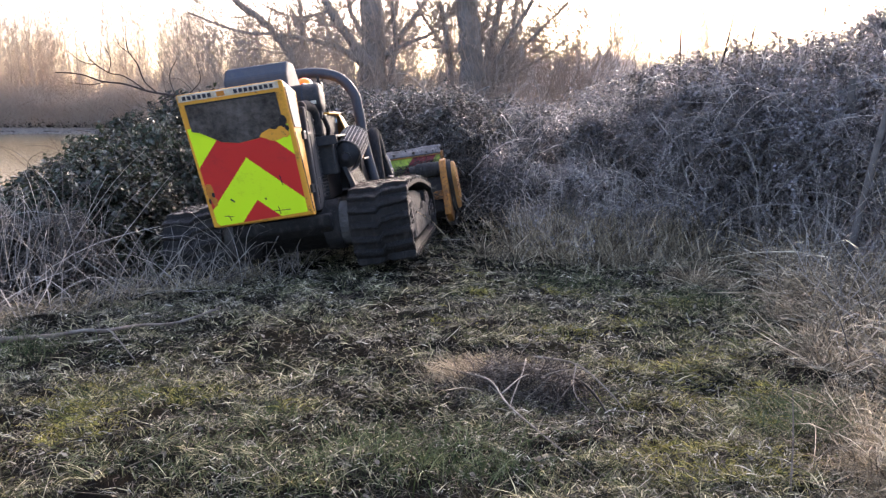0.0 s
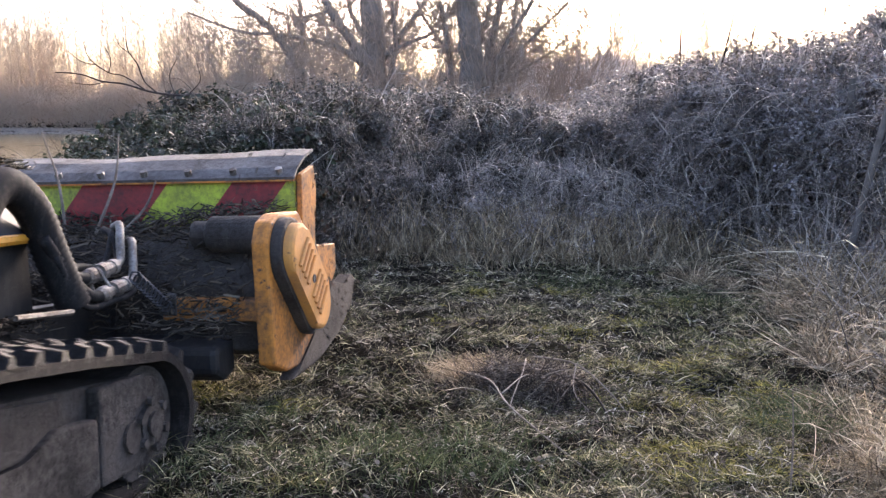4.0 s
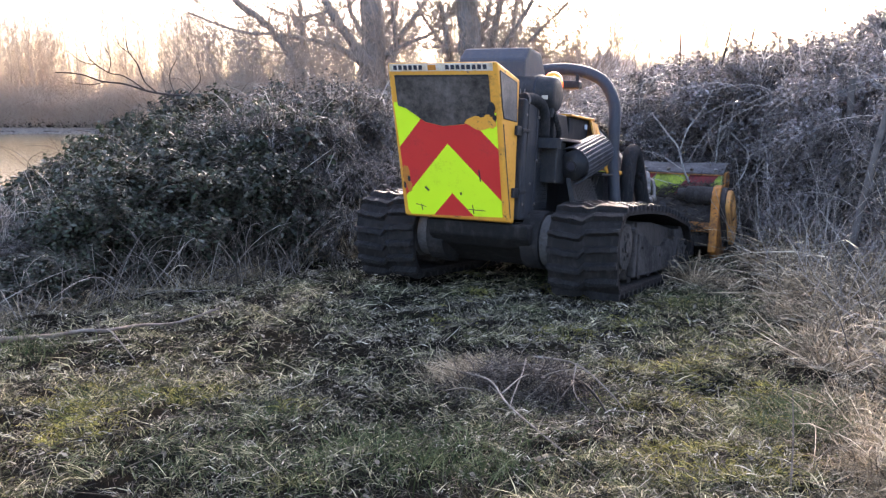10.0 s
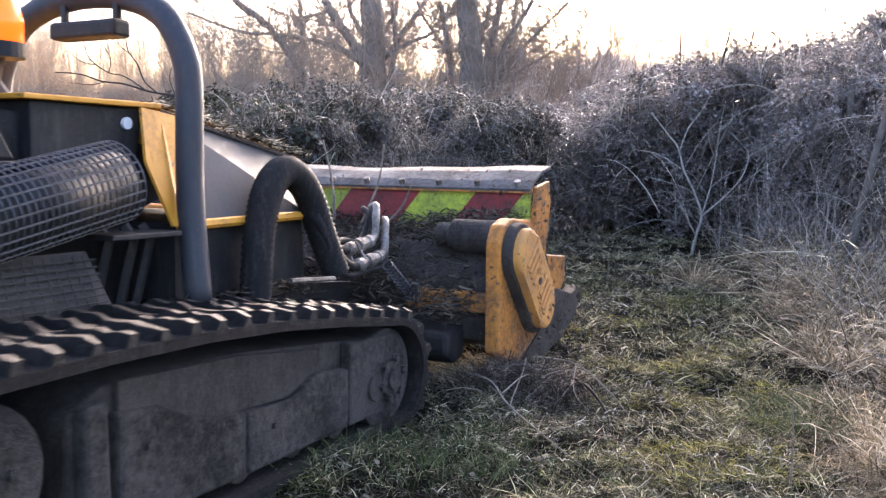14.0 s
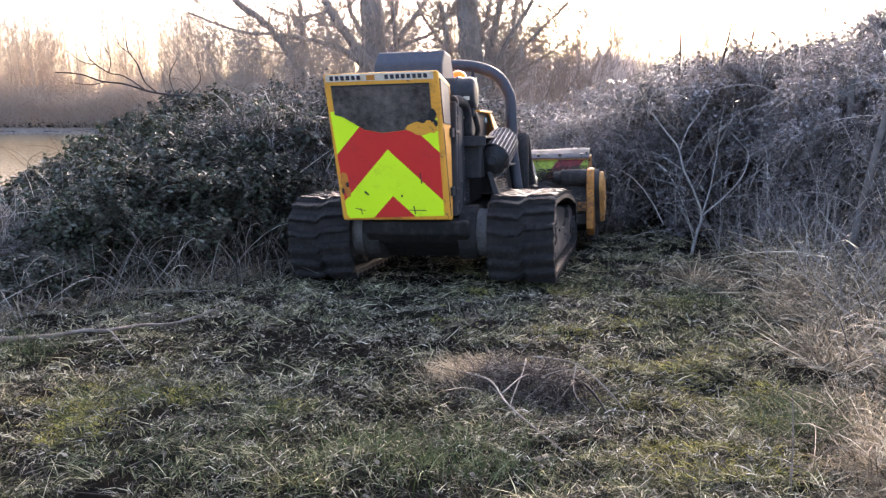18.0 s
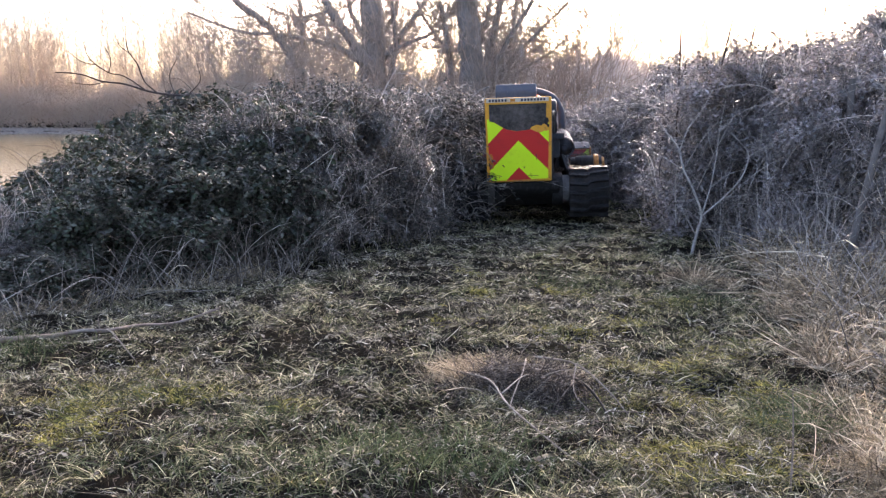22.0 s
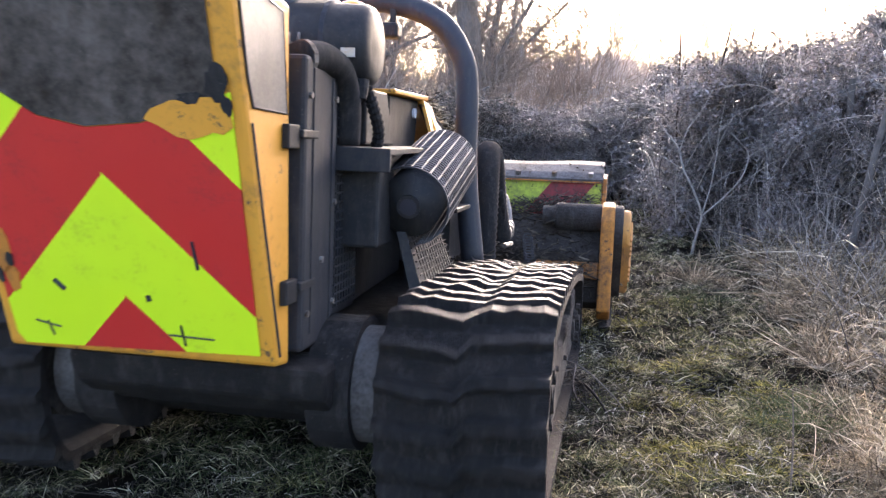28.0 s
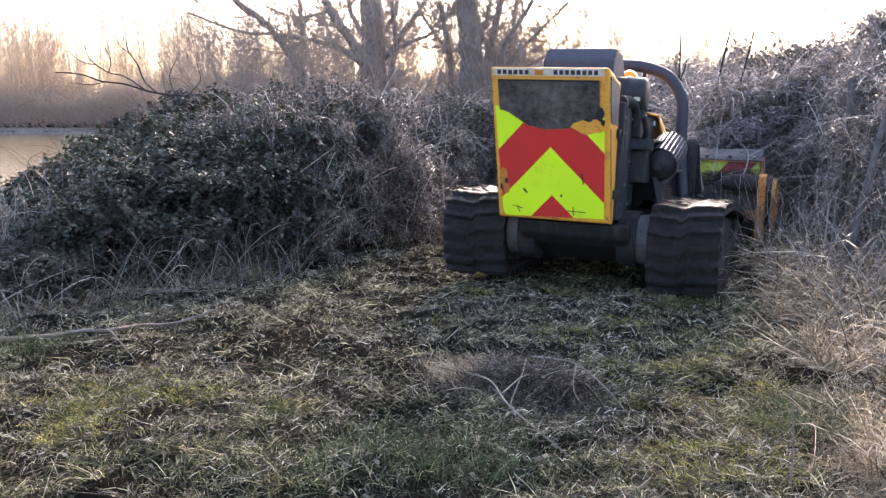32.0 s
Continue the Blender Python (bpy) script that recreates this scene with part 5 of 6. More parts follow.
def strand_fan(rng, x, y, n, spread, long, lean, thick):
    """One tussock: strands that rise from a foot and arch over, some of them down to the ground."""
    b = np.stack([x + rng.normal(size=n) * spread, y + rng.normal(size=n) * spread, np.zeros(n)], -1)
    b[:, 2] = ground_z(b[:, 0], b[:, 1]) - 0.01
    h = long * (0.3 + 0.8 * rng.random(n) ** 1.3)
    way = np.array([lean[0], lean[1], 0]) + rng.normal(size=(n, 3)) * np.array([0.55, 0.55, 0])
    drop = rng.uniform(0.0, 0.75, n)
    tip = b + way * h[:, None] + np.stack([0 * h, 0 * h, h * (0.72 - drop)], -1)
    tip[:, 2] = np.maximum(tip[:, 2], ground_z(tip[:, 0], tip[:, 1]) + 0.01)
    bend = rng.normal(size=(n, 3)) * 0.22 * h[:, None] + np.stack([0 * h, 0 * h, h * (0.10 + 0.45 * drop)], -1)
    return blades(b, tip, thick * (0.35 + 0.9 * rng.random(n) ** 2), bend, rng, 5)


BANK_Y = [2.2, 2.45, 2.83, 3.49, 4.27, 5.11, 6.34, 7.2]
BANK_X = [1.10, 1.20, 1.38, 1.62, 1.86, 2.02, 2.26, 2.34]


def dry_bank():
    """The tall, bleached grass that hangs over the mown edge."""
    rng = np.random.default_rng(9)
    vs = []
    for k in range(300):
        y = 2.3 + 4.8 * rng.random() ** 1.15
        edge = np.interp(y, BANK_Y, BANK_X)
        off = abs(rng.normal()) * 0.45
        long = (0.10 + 0.10 * min(1, off / 0.3) + 0.16 * rng.random()) * min(1.25, 0.45 + 0.15 * y)
        vs.append(strand_fan(rng, edge + 0.15 + off, y, 26, rng.uniform(0.02, 0.08), long, (-0.25 + rng.normal() * 0.55, -0.25 + rng.normal() * 0.5), 0.0020 + 0.0006 * y))
    # tussocks that stand out at the edge
    for x, y, long in ((1.86, 6.3, 0.30), (1.95, 6.15, 0.26), (1.72, 6.45, 0.2), (2.0, 5.0, 0.34), (1.72, 3.75, 0.30), (1.80, 4.1, 0.34), (1.55, 3.2, 0.26), (1.42, 2.85, 0.24), (1.30, 2.55, 0.25), (1.36, 2.42, 0.24), (1.25, 2.38, 0.18), (1.43, 2.62, 0.22), (1.46, 2.76, 0.24), (1.45, 2.55, 0.24)):
        for q in range(3):
            vs.append(strand_fan(rng, x + rng.normal() * 0.04, y + rng.normal() * 0.05, 70, 0.035, long, (-0.3 + rng.normal() * 0.3, -0.2 + rng.normal() * 0.3), 0.0013 + 0.0003 * y))
    # the grey fringe at the foot of the green bushes
    for k in range(85):
        x = rng.uniform(-3.2, -1.3)
        y = np.interp(x, FRONT_X, FRONT_Y) + rng.uniform(-0.45, 0.2) * (1.0 if x < -1.7 else 0.5)
        vs.append(strand_fan(rng, x, y, 30, 0.07, rng.uniform(0.10, 0.27), (rng.normal() * 0.5, -0.2 + rng.normal() * 0.4), 0.0022))
    # the tan patch behind the brushwood
    for k in range(16):
        vs.append(strand_fan(rng, 0.18 + rng.normal() * 0.13, 3.98 + rng.normal() * 0.16, 40, 0.04, 0.08, (rng.normal() * 0.5, rng.normal() * 0.5), 0.0020))
    v, f = join(*vs)
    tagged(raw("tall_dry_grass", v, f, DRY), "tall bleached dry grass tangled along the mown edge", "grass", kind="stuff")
    # bare canes through the dry grass
    n = 420
    y = rng.uniform(3.0, 8.5, n)
    x = np.interp(y, BANK_Y, BANK_X) + 0.1 + np.abs(rng.normal(size=n)) * 0.6
    a = np.stack([x, y, ground_z(x, y)], -1)
    e = a + np.stack([rng.normal(size=n) * 0.30, rng.normal(size=n) * 0.3, rng.uniform(0.10, 0.8, n) * np.clip((y - 2.2) / 3.0, 0.25, 1)], -1)
    v, f = sticks(a, e, rng.normal(size=(n, 3)) * 0.06 + np.array([0, 0, 0.06]), 0.0016 + 0.0022 * rng.random(n), rng)
    n = 380
    x = rng.uniform(-3.6, -1.1, n)
    y = np.interp(x, FRONT_X, FRONT_Y) + rng.uniform(-0.35, 0.35, n)
    a = np.stack([x, y, ground_z(x, y)], -1)
    e = a + np.stack([rng.normal(size=n) * 0.30, rng.normal(size=n) * 0.25, rng.uniform(0.08, 0.62, n) * np.clip(1.3 + 0.25 * x, 0.55, 1)], -1)
    v, f = join((v, f), sticks(a, e, rng.normal(size=(n, 3)) * 0.07 + np.array([0, 0, 0.08]), 0.0018 + 0.0022 * rng.random(n), rng))
    n = 300
    x = rng.uniform(-4.6, -2.7, n)
    y = np.interp(x, FRONT_X, FRONT_Y) + rng.uniform(0.8, 2.4, n)
    a = np.stack([x, y, ground_z(x, y) + 0.2], -1)
    e = a + np.stack([rng.normal(size=n) * 0.35, rng.normal(size=n) * 0.25, rng.uniform(0.3, 0.85, n)], -1)
    v, f = join((v, f), sticks(a, e, rng.normal(size=(n, 3)) * 0.08 + np.array([0, 0, 0.06]), 0.0022 + 0.0024 * rng.random(n), rng))
    tagged(raw("bramble_canes", v, f, CANE), "bare arching bramble canes", "canes", kind="stuff")


dry_bank()


# bare trees
def grow(rng, start, way, length, radius, depth, out, spread=0.55, up=0.12, kids=(3, 5)):
    """Adds limbs to out: a bent limb and, along it, thinner ones."""
    segs = 5
    pts, d, p = [start], way.normalized(), start
    for k in range(segs):
        d = (d + Vector(rng.normal(size=3)) * (0.03 if radius > 0.2 else 0.13) + Vector((0, 0, up))).normalized()
        p = p + d * (length / segs)
        pts.append(p)
    out.append((pts, radius, depth))
    if depth == 0:
        return
    for k in range(rng.integers(*kids)):
        t = rng.uniform(0.25, 1.0)
        i = min(segs - 1, int(t * segs))
        q = pts[i].lerp(pts[i + 1], t * segs - i)
        dd = (pts[i + 1] - pts[i]).normalized()
        side = dd.cross(Vector(rng.normal(size=3))).normalized()
        grow(rng, q, (dd + side * rng.uniform(spread, spread * 2)).normalized(), length * rng.uniform(0.45, 0.72), radius * (1 - 0.55 * t) * rng.uniform(0.42, 0.62), depth - 1, out, spread, up, kids)


def limbs_mesh(limbs, name, mat, parent=None, label="", fine=0.006):
    bm = bm_new()
    for pts, r, depth in limbs:
        n = 8 if r > 0.06 else 5 if r > 0.02 else 3
        k = len(pts) - 1
        tube(bm, pts, [max(fine * 0.5, r * (1 - 0.62 * i / k)) for i in range(k + 1)], n, False)
    return part(name, bm, mat, parent, label, True)


def tree(name, x, y, z, limbs, seed, label, twigs, reach, fine=0.012):
    """A bare tree whose main limbs run through the given places (across, up); twigs grow from all of them."""
    rng = np.random.default_rng(seed)
    big, small = [], []
    for r0, r1, line in limbs:
        depth = rng.normal() * 0.25
        drift = rng.normal() * 0.35
        pts = spline([(px, depth + drift * k / len(line), pz) for k, (px, pz) in enumerate(line)], 4)
        pts = [q + Vector(rng.normal(size=3)) * min(0.02, r1 * 0.2) for q in pts]
        m = len(pts) - 1
        big.append((pts, r0, r1))
        span = sum((b - a).length for a, b in zip(pts, pts[1:]))
        for k in range(int(twigs * span)):
            t = rng.uniform(0.12, 1.0)
            i = min(m - 1, int(t * m))
            d = (pts[i + 1] - pts[i]).normalized()
            side = d.cross(Vector(rng.normal(size=3))).normalized()
            r = min(0.45 * (r0 + (r1 - r0) * t), rng.uniform(0.014, 0.032))
            grow(rng, pts[i].lerp(pts[i + 1], t * m - i), d * rng.uniform(0.2, 0.9) + side, reach * rng.uniform(0.4, 1.15), r, 2, small, 0.5, 0.05, (2, 5))
    bm = bm_new()
    for pts, r0, r1 in big:
        k = len(pts) - 1
        tube(bm, pts, [(r0 + (r1 - r0) * (i / k) ** 0.8) for i in range(k + 1)], 9, False)
    base = part(name, bm, BARK, None, "", True)
    base.location = (x, y, z)
    tagged(limbs_mesh(small, "twig_spray", TWIG, base, "fine bare twigs", fine), kind="stuff")
    return tagged(base, label, "tree")


tree("bare_tree", -2.0, 24.0, -0.9, [
    (0.50, 0.24, [(0.04, -0.3), (0.05, 1.6), (0.10, 2.24), (0.13, 2.83), (0.14, 3.57), (0.11, 4.3), (0.09, 5.3), (0.0, 6.6)]),
    (0.16, 0.08, [(0.0, 2.75), (-0.39, 3.35), (-0.75, 3.86), (-1.07, 4.44), (-1.32, 5.16)]),
    (0.15, 0.07, [(-1.2, 0.6), (-1.45, 1.9), (-1.69, 2.54), (-2.19, 3.28), (-2.7, 3.86), (-3.35, 4.37), (-3.85, 5.02)]),
    (0.09, 0.05, [(-1.25, 1.0), (-1.39, 2.24), (-1.6, 2.83), (-1.78, 3.57), (-1.83, 4.3), (-1.89, 5.16)]),
    (0.10, 0.02, [(0.0, 2.7), (-0.62, 3.13), (-1.14, 3.31), (-1.66, 3.42), (-2.41, 3.54), (-3.16, 3.57), (-3.9, 3.79), (-4.63, 4.08)]),
    (0.11, 0.05, [(0.2, 2.7), (0.66, 3.2), (1.01, 3.71), (1.42, 4.22), (1.79, 4.87)]),
    (0.07, 0.025, [(0.45, 3.0), (1.11, 3.31), (1.64, 3.54), (2.24, 3.79)]),
    (0.09, 0.05, [(0.05, 3.3), (-0.16, 3.57), (-0.45, 4.15), (-0.59, 4.87)]),
    (0.08, 0.05, [(0.5, 1.0), (0.58, 2.39), (0.74, 3.13), (0.70, 3.86), (0.63, 4.73)]),
    (0.06, 0.02, [(-1.55, 3.4), (-1.74, 3.35), (-2.27, 3.06), (-2.95, 3.16), (-3.55, 3.06)]),
    (0.07, 0.02, [(-0.72, 3.8), (-0.9, 4.15), (-1.57, 4.01), (-2.24, 4.08), (-2.83, 4.37)]),
    (0.08, 0.05, [(0.15, 3.4), (0.59, 3.93), (0.75, 4.3), (0.83, 4.87)])], 3, "large bare tree with a thick grey trunk and spreading limbs", 5.5, 0.9, 0.017)
tree("bare_tree", 0.72, 22.0, -0.85, [
    (0.36, 0.22, [(-0.05, -0.3), (-0.05, 1.6), (-0.05, 2.29), (-0.06, 2.97), (-0.12, 3.64), (-0.2, 4.3), (-0.23, 5.2)]),
    (0.10, 0.05, [(-0.4, -0.2), (-0.5, 1.88), (-0.55, 2.7), (-0.64, 3.37), (-0.77, 4.03), (-0.88, 4.69)]),
    (0.14, 0.07, [(0.1, 0.2), (0.2, 1.88), (0.36, 2.7), (0.49, 3.37), (0.66, 4.03), (0.79, 4.69)]),
    (0.09, 0.04, [(0.1, 0.9), (0.31, 2.15), (0.67, 2.83), (0.94, 3.37), (1.28, 3.9), (1.54, 4.43)]),
    (0.08, 0.03, [(0.15, 1.2), (0.4, 2.15), (0.95, 2.76), (1.49, 3.3), (2.03, 3.84), (2.3, 4.1)]),
    (0.10, 0.05, [(0.0, 2.6), (0.12, 3.1), (0.32, 3.64), (0.43, 4.17), (0.52, 4.69)]),
    (0.06, 0.03, [(-0.45, 2.6), (-0.55, 2.97), (-0.91, 3.37), (-1.25, 3.9), (-1.46, 4.43)]),
    (0.06, 0.02, [(0.2, 1.4), (0.47, 2.02), (1.3, 2.56), (1.98, 2.97), (2.39, 3.37)]),
    (0.07, 0.03, [(0.4, 0.5), (0.61, 1.95), (0.88, 2.97), (1.01, 3.77), (1.06, 4.56)])], 8, "bare tree with an upright trunk and dense twigs", 8.0, 1.0, 0.015)
tree("bare_tree", 3.0, 27.0, -0.85, [
    (0.07, 0.02, [(-0.6, 0.0), (-0.8, 1.4), (-1.0, 2.4), (-1.1, 3.1)]),
    (0.06, 0.02, [(-0.2, 0.0), (0.0, 1.3), (0.3, 2.2), (0.5, 2.9)]),
    (0.06, 0.02, [(0.4, 0.0), (0.8, 1.1), (1.3, 1.9), (1.8, 2.4)]),
    (0.05, 0.02, [(0.1, 0.2), (0.4, 1.5), (0.9, 2.3), (1.1, 2.8)])], 12, "low bare tree with several slender stems", 16.0, 0.9, 0.014)


def shrub(seed, n, height, mat, label):
    """A fan of bare stems from one stool."""
    rng = np.random.default_rng(seed)
    limbs = []
    for k in range(n):
        a = rng.uniform(0, 6.283)
        out = rng.uniform(0.05, 0.55)
        grow(rng, Vector((0.25 * math.cos(a), 0.25 * math.sin(a), 0)), Vector((out * math.cos(a), out * math.sin(a), 1)), height * rng.uniform(0.5, 1), 0.017, 2, limbs, 0.35, 0.05, (3, 6))
    base = limbs_mesh([q for q in limbs if q[2] == 2], "bare_shrub", mat, None, "", 0.01)
    tagged(limbs_mesh([q for q in limbs if q[2] < 2], "twig_spray", mat, base, "", 0.006), kind="stuff")
    return tagged(base, label, "shrub", "bare shrubs along the water")


stools = [shrub(50 + k, 11, 4.6, TWIG, "bare brown shrub with upright stems") for k in range(3)]
rng_s = np.random.default_rng(77)
spots = []
for k in range(44):
    yy = rng_s.uniform(17, 36)
    spots.append((rng_s.uniform(-0.26, 0.17) * yy, yy, rng_s.uniform(0.55, 1.05)))
for k in range(26):
    yy = rng_s.uniform(16, 28)
    spots.append((rng_s.uniform(-0.32, -0.14) * yy, yy, rng_s.uniform(0.45, 0.75)))
for k, (xx, yy, ss) in enumerate(spots):
    m = Matrix.Translation((xx, yy, float(ground_z(xx, yy)) - 0.05)) @ Matrix.Rotation(rng_s.uniform(0, 6.28), 4, "Z") @ Matrix.Scale(ss, 4)
    if k < 3:
        stools[k].matrix_basis = m
    else:
        copy_thing(stools[k % 3], Matrix.Identity(4)).matrix_basis = m


def far_wood():
    """The leafless wood on the far shore and round the field."""
    rng = np.random.default_rng(21)
    vs = []
    n = 900
    x = rng.uniform(-75, 60, n)
    y = 72 + rng.random(n) ** 1.3 * 40
    z0 = ground_z(x, y)
    h = (7.0 + 10.0 * rng.random(n) ** 1.2) * (0.75 + 0.5 * soft_noise(x, y * 0.2, 6.0, 61.0))
    a = np.stack([x, y, z0], -1)
    e = a + np.stack([rng.normal(size=n) * 1.1, rng.normal(size=n) * 0.5, h], -1)
    vs.append(sticks(a, e, rng.normal(size=(n, 3)) * 0.45, 0.02 + 0.05 * rng.random(n) ** 2, rng, 4, 5, 0.2))
    for per, ln, rad, lo, segs in ((44, 2.6, 0.011, 0.12, 1), (70, 1.5, 0.008, 0.05, 1)):
        i = np.repeat(np.arange(n), per)
        t = lo + (1 - lo) * rng.random(len(i)) ** 0.9
        s = a[i] + (e[i] - a[i]) * t[:, None] + rng.normal(size=(len(i), 3)) * np.array([0.15, 0.15, 0.0])
        d = rng.normal(size=(len(i), 3)) * np.array([0.75, 0.75, 0.35]) + np.array([0, 0, 0.85])
        q = s + d * (ln * (1.2 - 0.7 * t) * rng.uniform(0.5, 1.2, len(i)))[:, None]
        vs.append(sticks(s, q, rng.normal(size=(len(i), 3)) * 0.15, rad * (1 + 0.6 * rng.random(len(i))), rng, 3, segs, 0.5))
    # brush that covers the far bank
    m = 34000
    x = rng.uniform(-66, 46, m)
    y = 69.0 + rng.random(m) ** 1.25 * 10
    top = 2.6 + 3.4 * soft_noise(x, y * 0.3, 4.5, 63.0)
    low = rng.random(m) ** 1.1 * top
    a = np.stack([x, y, ground_z(x, y) + 0.75 * low], -1)
    q = a + np.stack([rng.normal(size=m) * 0.9, rng.normal(size=m) * 0.5, 0.4 + 0.9 * rng.random(m)], -1)
    vs.append(sticks(a, q, rng.normal(size=(m, 3)) * 0.25, 0.014 + 0.02 * rng.random(m), rng, 3, 1, 0.4))
    m = 17000
    y = rng.uniform(38, 48, m)
    x = y * (0.03 + 0.26 * rng.random(m))
    top = 2.2 + 1.6 * soft_noise(x, y * 0.1, 2.2, 51.0) - 6.5 * np.clip(x / y - 0.17, 0, 1)
    a = np.stack([x, y, ground_z(x, y) + rng.random(m) * top], -1)
    q = a + np.stack([rng.normal(size=m) * 0.35, rng.normal(size=m) * 0.3, 0.3 + 0.9 * rng.random(m)], -1)
    tv, tf = sticks(a, q, rng.normal(size=(m, 3)) * 0.12, 0.006 + 0.012 * rng.random(m), rng, 3, 2, 0.4)
    tagged(raw("far_thicket", tv, tf, HAZED_WOOD), "leafless thicket in the distance, paled for haze", "shrubs", kind="stuff")
    v, f = join(*vs)
    # Low pale stalks imitate the bright sky reflection along the far waterline.
    k = 9000
    x, y = rng.uniform(-60, -18, k), 68.6 + rng.random(k) * 2.2
    a = np.stack([x, y, np.maximum(ground_z(x, y), WATER_Z)], -1)
    q = a + np.stack([rng.normal(size=k) * 0.1, rng.normal(size=k) * 0.1, 0.05 + 0.12 * rng.random(k)], -1)
    rv, rf = sticks(a, q, rng.normal(size=(k, 3)) * 0.03, 0.02 + 0.02 * rng.random(k), rng, 3, 1, 0.5)
    tagged(raw("shore_gleam", rv, rf, HAZED_WOOD), "low pale stalks standing in for the sky's gleam along the far shore", "reeds", kind="stuff")
    tagged(raw("far_wood", v, f, HAZED_TWIG), "leafless brown wood on the far shore, paled for haze", "trees", kind="stuff")


far_wood()


# single things in the clearing and the hedge
def on_ground(x, y, up=0.0):
    return Vector((x, y, float(ground_z(x, y)) + up))


def branch(name, points, radius, mat, label, side=(), category="branch"):
    """A fallen or standing stick through the points, with side shoots."""
    bm = tube(bm_new(), spline(points, 5), [radius * (1 - 0.6 * k / (5 * (len(points) - 1))) for k in range(5 * (len(points) - 1) + 1)], 7)
    ob = tagged(part(name, bm, mat, None, "", True), label, category)
    for pts, r in side:
        b2 = tube(bm_new(), spline(pts, 4), [r * (1 - 0.6 * k / (4 * (len(pts) - 1))) for k in range(4 * (len(pts) - 1) + 1)], 5)
        part("side_shoot", b2, mat, ob, "", True)
    return ob


branch("fallen_branch", [on_ground(-2.33, 4.16, 0.05), on_ground(-2.13, 4.17, 0.06), on_ground(-1.97, 4.38, 0.05), on_ground(-1.86, 4.43, 0.065), on_ground(-1.72, 4.38, 0.05), on_ground(-1.62, 4.58, 0.06), on_ground(-1.48, 4.76, 0.045), on_ground(-1.259, 4.86, 0.05)], 0.0145, FALLEN, "brown fallen branch lying on the mown grass", [([on_ground(-1.72, 4.38, 0.05), on_ground(-1.63, 4.22, 0.055), on_ground(-1.53, 4.10, 0.045), on_ground(-1.441, 4.0, 0.025)], 0.006), ([on_ground(-1.76, 4.39, 0.055), on_ground(-1.77, 4.40, 0.13)], 0.004), ([on_ground(-2.05, 4.27, 0.05), on_ground(-1.93, 4.16, 0.045), on_ground(-1.86, 4.10, 0.03)], 0.004)])
branch("bramble_stick", [on_ground(0.065, 3.706, 0.05), on_ground(0.185, 3.401, 0.09), on_ground(0.240, 3.107, 0.07), on_ground(0.360, 2.780, 0.04), on_ground(0.480, 2.529, 0.02)], 0.0052, STICK, "long pale bramble stick across the grass", [([on_ground(0.218, 3.216, 0.08), on_ground(0.327, 3.433, 0.12), on_ground(0.392, 3.597, 0.06)], 0.004)])
branch("bramble_stick", [on_ground(0.458, 3.728, 0.06), on_ground(0.567, 3.488, 0.07), on_ground(0.632, 3.270, 0.04), on_ground(0.610, 3.030, 0.02)], 0.008, HEAP, "dark bent stick lying in the grass", [([on_ground(0.632, 3.270, 0.04), on_ground(0.763, 3.161, 0.05)], 0.004), ([on_ground(0.545, 3.510, 0.07), on_ground(0.436, 3.325, 0.03)], 0.004)])
branch("bramble_stick", [on_ground(0.36, 3.70, 0.14), on_ground(0.33, 3.50, 0.12), on_ground(0.28, 3.33, 0.07), on_ground(0.25, 3.20, 0.02)], 0.004, STICK, "pale broken stick leaning on the brushwood")
branch("bramble_stick", [on_ground(0.40, 3.66, 0.15), on_ground(0.55, 3.52, 0.14), on_ground(0.66, 3.38, 0.09), on_ground(0.72, 3.24, 0.03)], 0.0045, STICK, "pale arching stick over the brushwood", [([on_ground(0.55, 3.52, 0.14), on_ground(0.52, 3.36, 0.09), on_ground(0.56, 3.22, 0.03)], 0.0028)])
branch("grass_stalk", [on_ground(1.027, 2.45, -0.01), on_ground(1.024, 2.45, 0.16), on_ground(1.012, 2.447, 0.315)], 0.0035, STICK, "upright dry grass stalk", (), "stalk")


def twig_heap(x, y, wide, n, seed):
    rng = np.random.default_rng(seed)
    a = rng.normal(size=(n, 3)) * np.array([wide, wide * 0.8, 0])
    a[:, 2] = rng.random(n) * 0.17 * np.exp(-(a[:, 0] ** 2 + a[:, 1] ** 2) / wide**2)
    d = rng.normal(size=(n, 3)) * np.array([1, 0.8, 0.45])
    d[:, 2] += 0.25
    e = a + d * (0.03 + 0.11 * rng.random(n) ** 2)[:, None]
    e[:, 2] = np.maximum(e[:, 2], 0.004)
    v, f = sticks(a, e, rng.normal(size=(n, 3)) * 0.018, 0.0012 + 0.0022 * rng.random(n) ** 3, rng, 3, 3)
    ob = raw("brushwood", v, f, HEAP)
    ob.location = on_ground(x, y)
    b0 = rng.normal(size=(n, 3)) * np.array([wide, wide * 0.7, 0]) + np.array([-0.05, 0.19, 0])
    tip = b0 + rng.normal(size=(n, 3)) * np.array([0.07, 0.05, 0.01]) + np.array([0, -0.02, 0.075])
    gv, gf = blades(b0, tip, 0.001 + 0.0012 * rng.random(n), rng.normal(size=(n, 3)) * 0.012, rng, 3)
    tagged(raw("dry_grass", gv, gf, DRY, ob), "tuft of tan dry grass", kind="stuff")
    return tagged(ob, "low mound of dry brushwood and tan grass", "brushwood")


twig_heap(0.25, 3.58, 0.12, 1500, 4)
twig_heap(0.44, 3.50, 0.12, 1100, 5)
bm = bm_new()
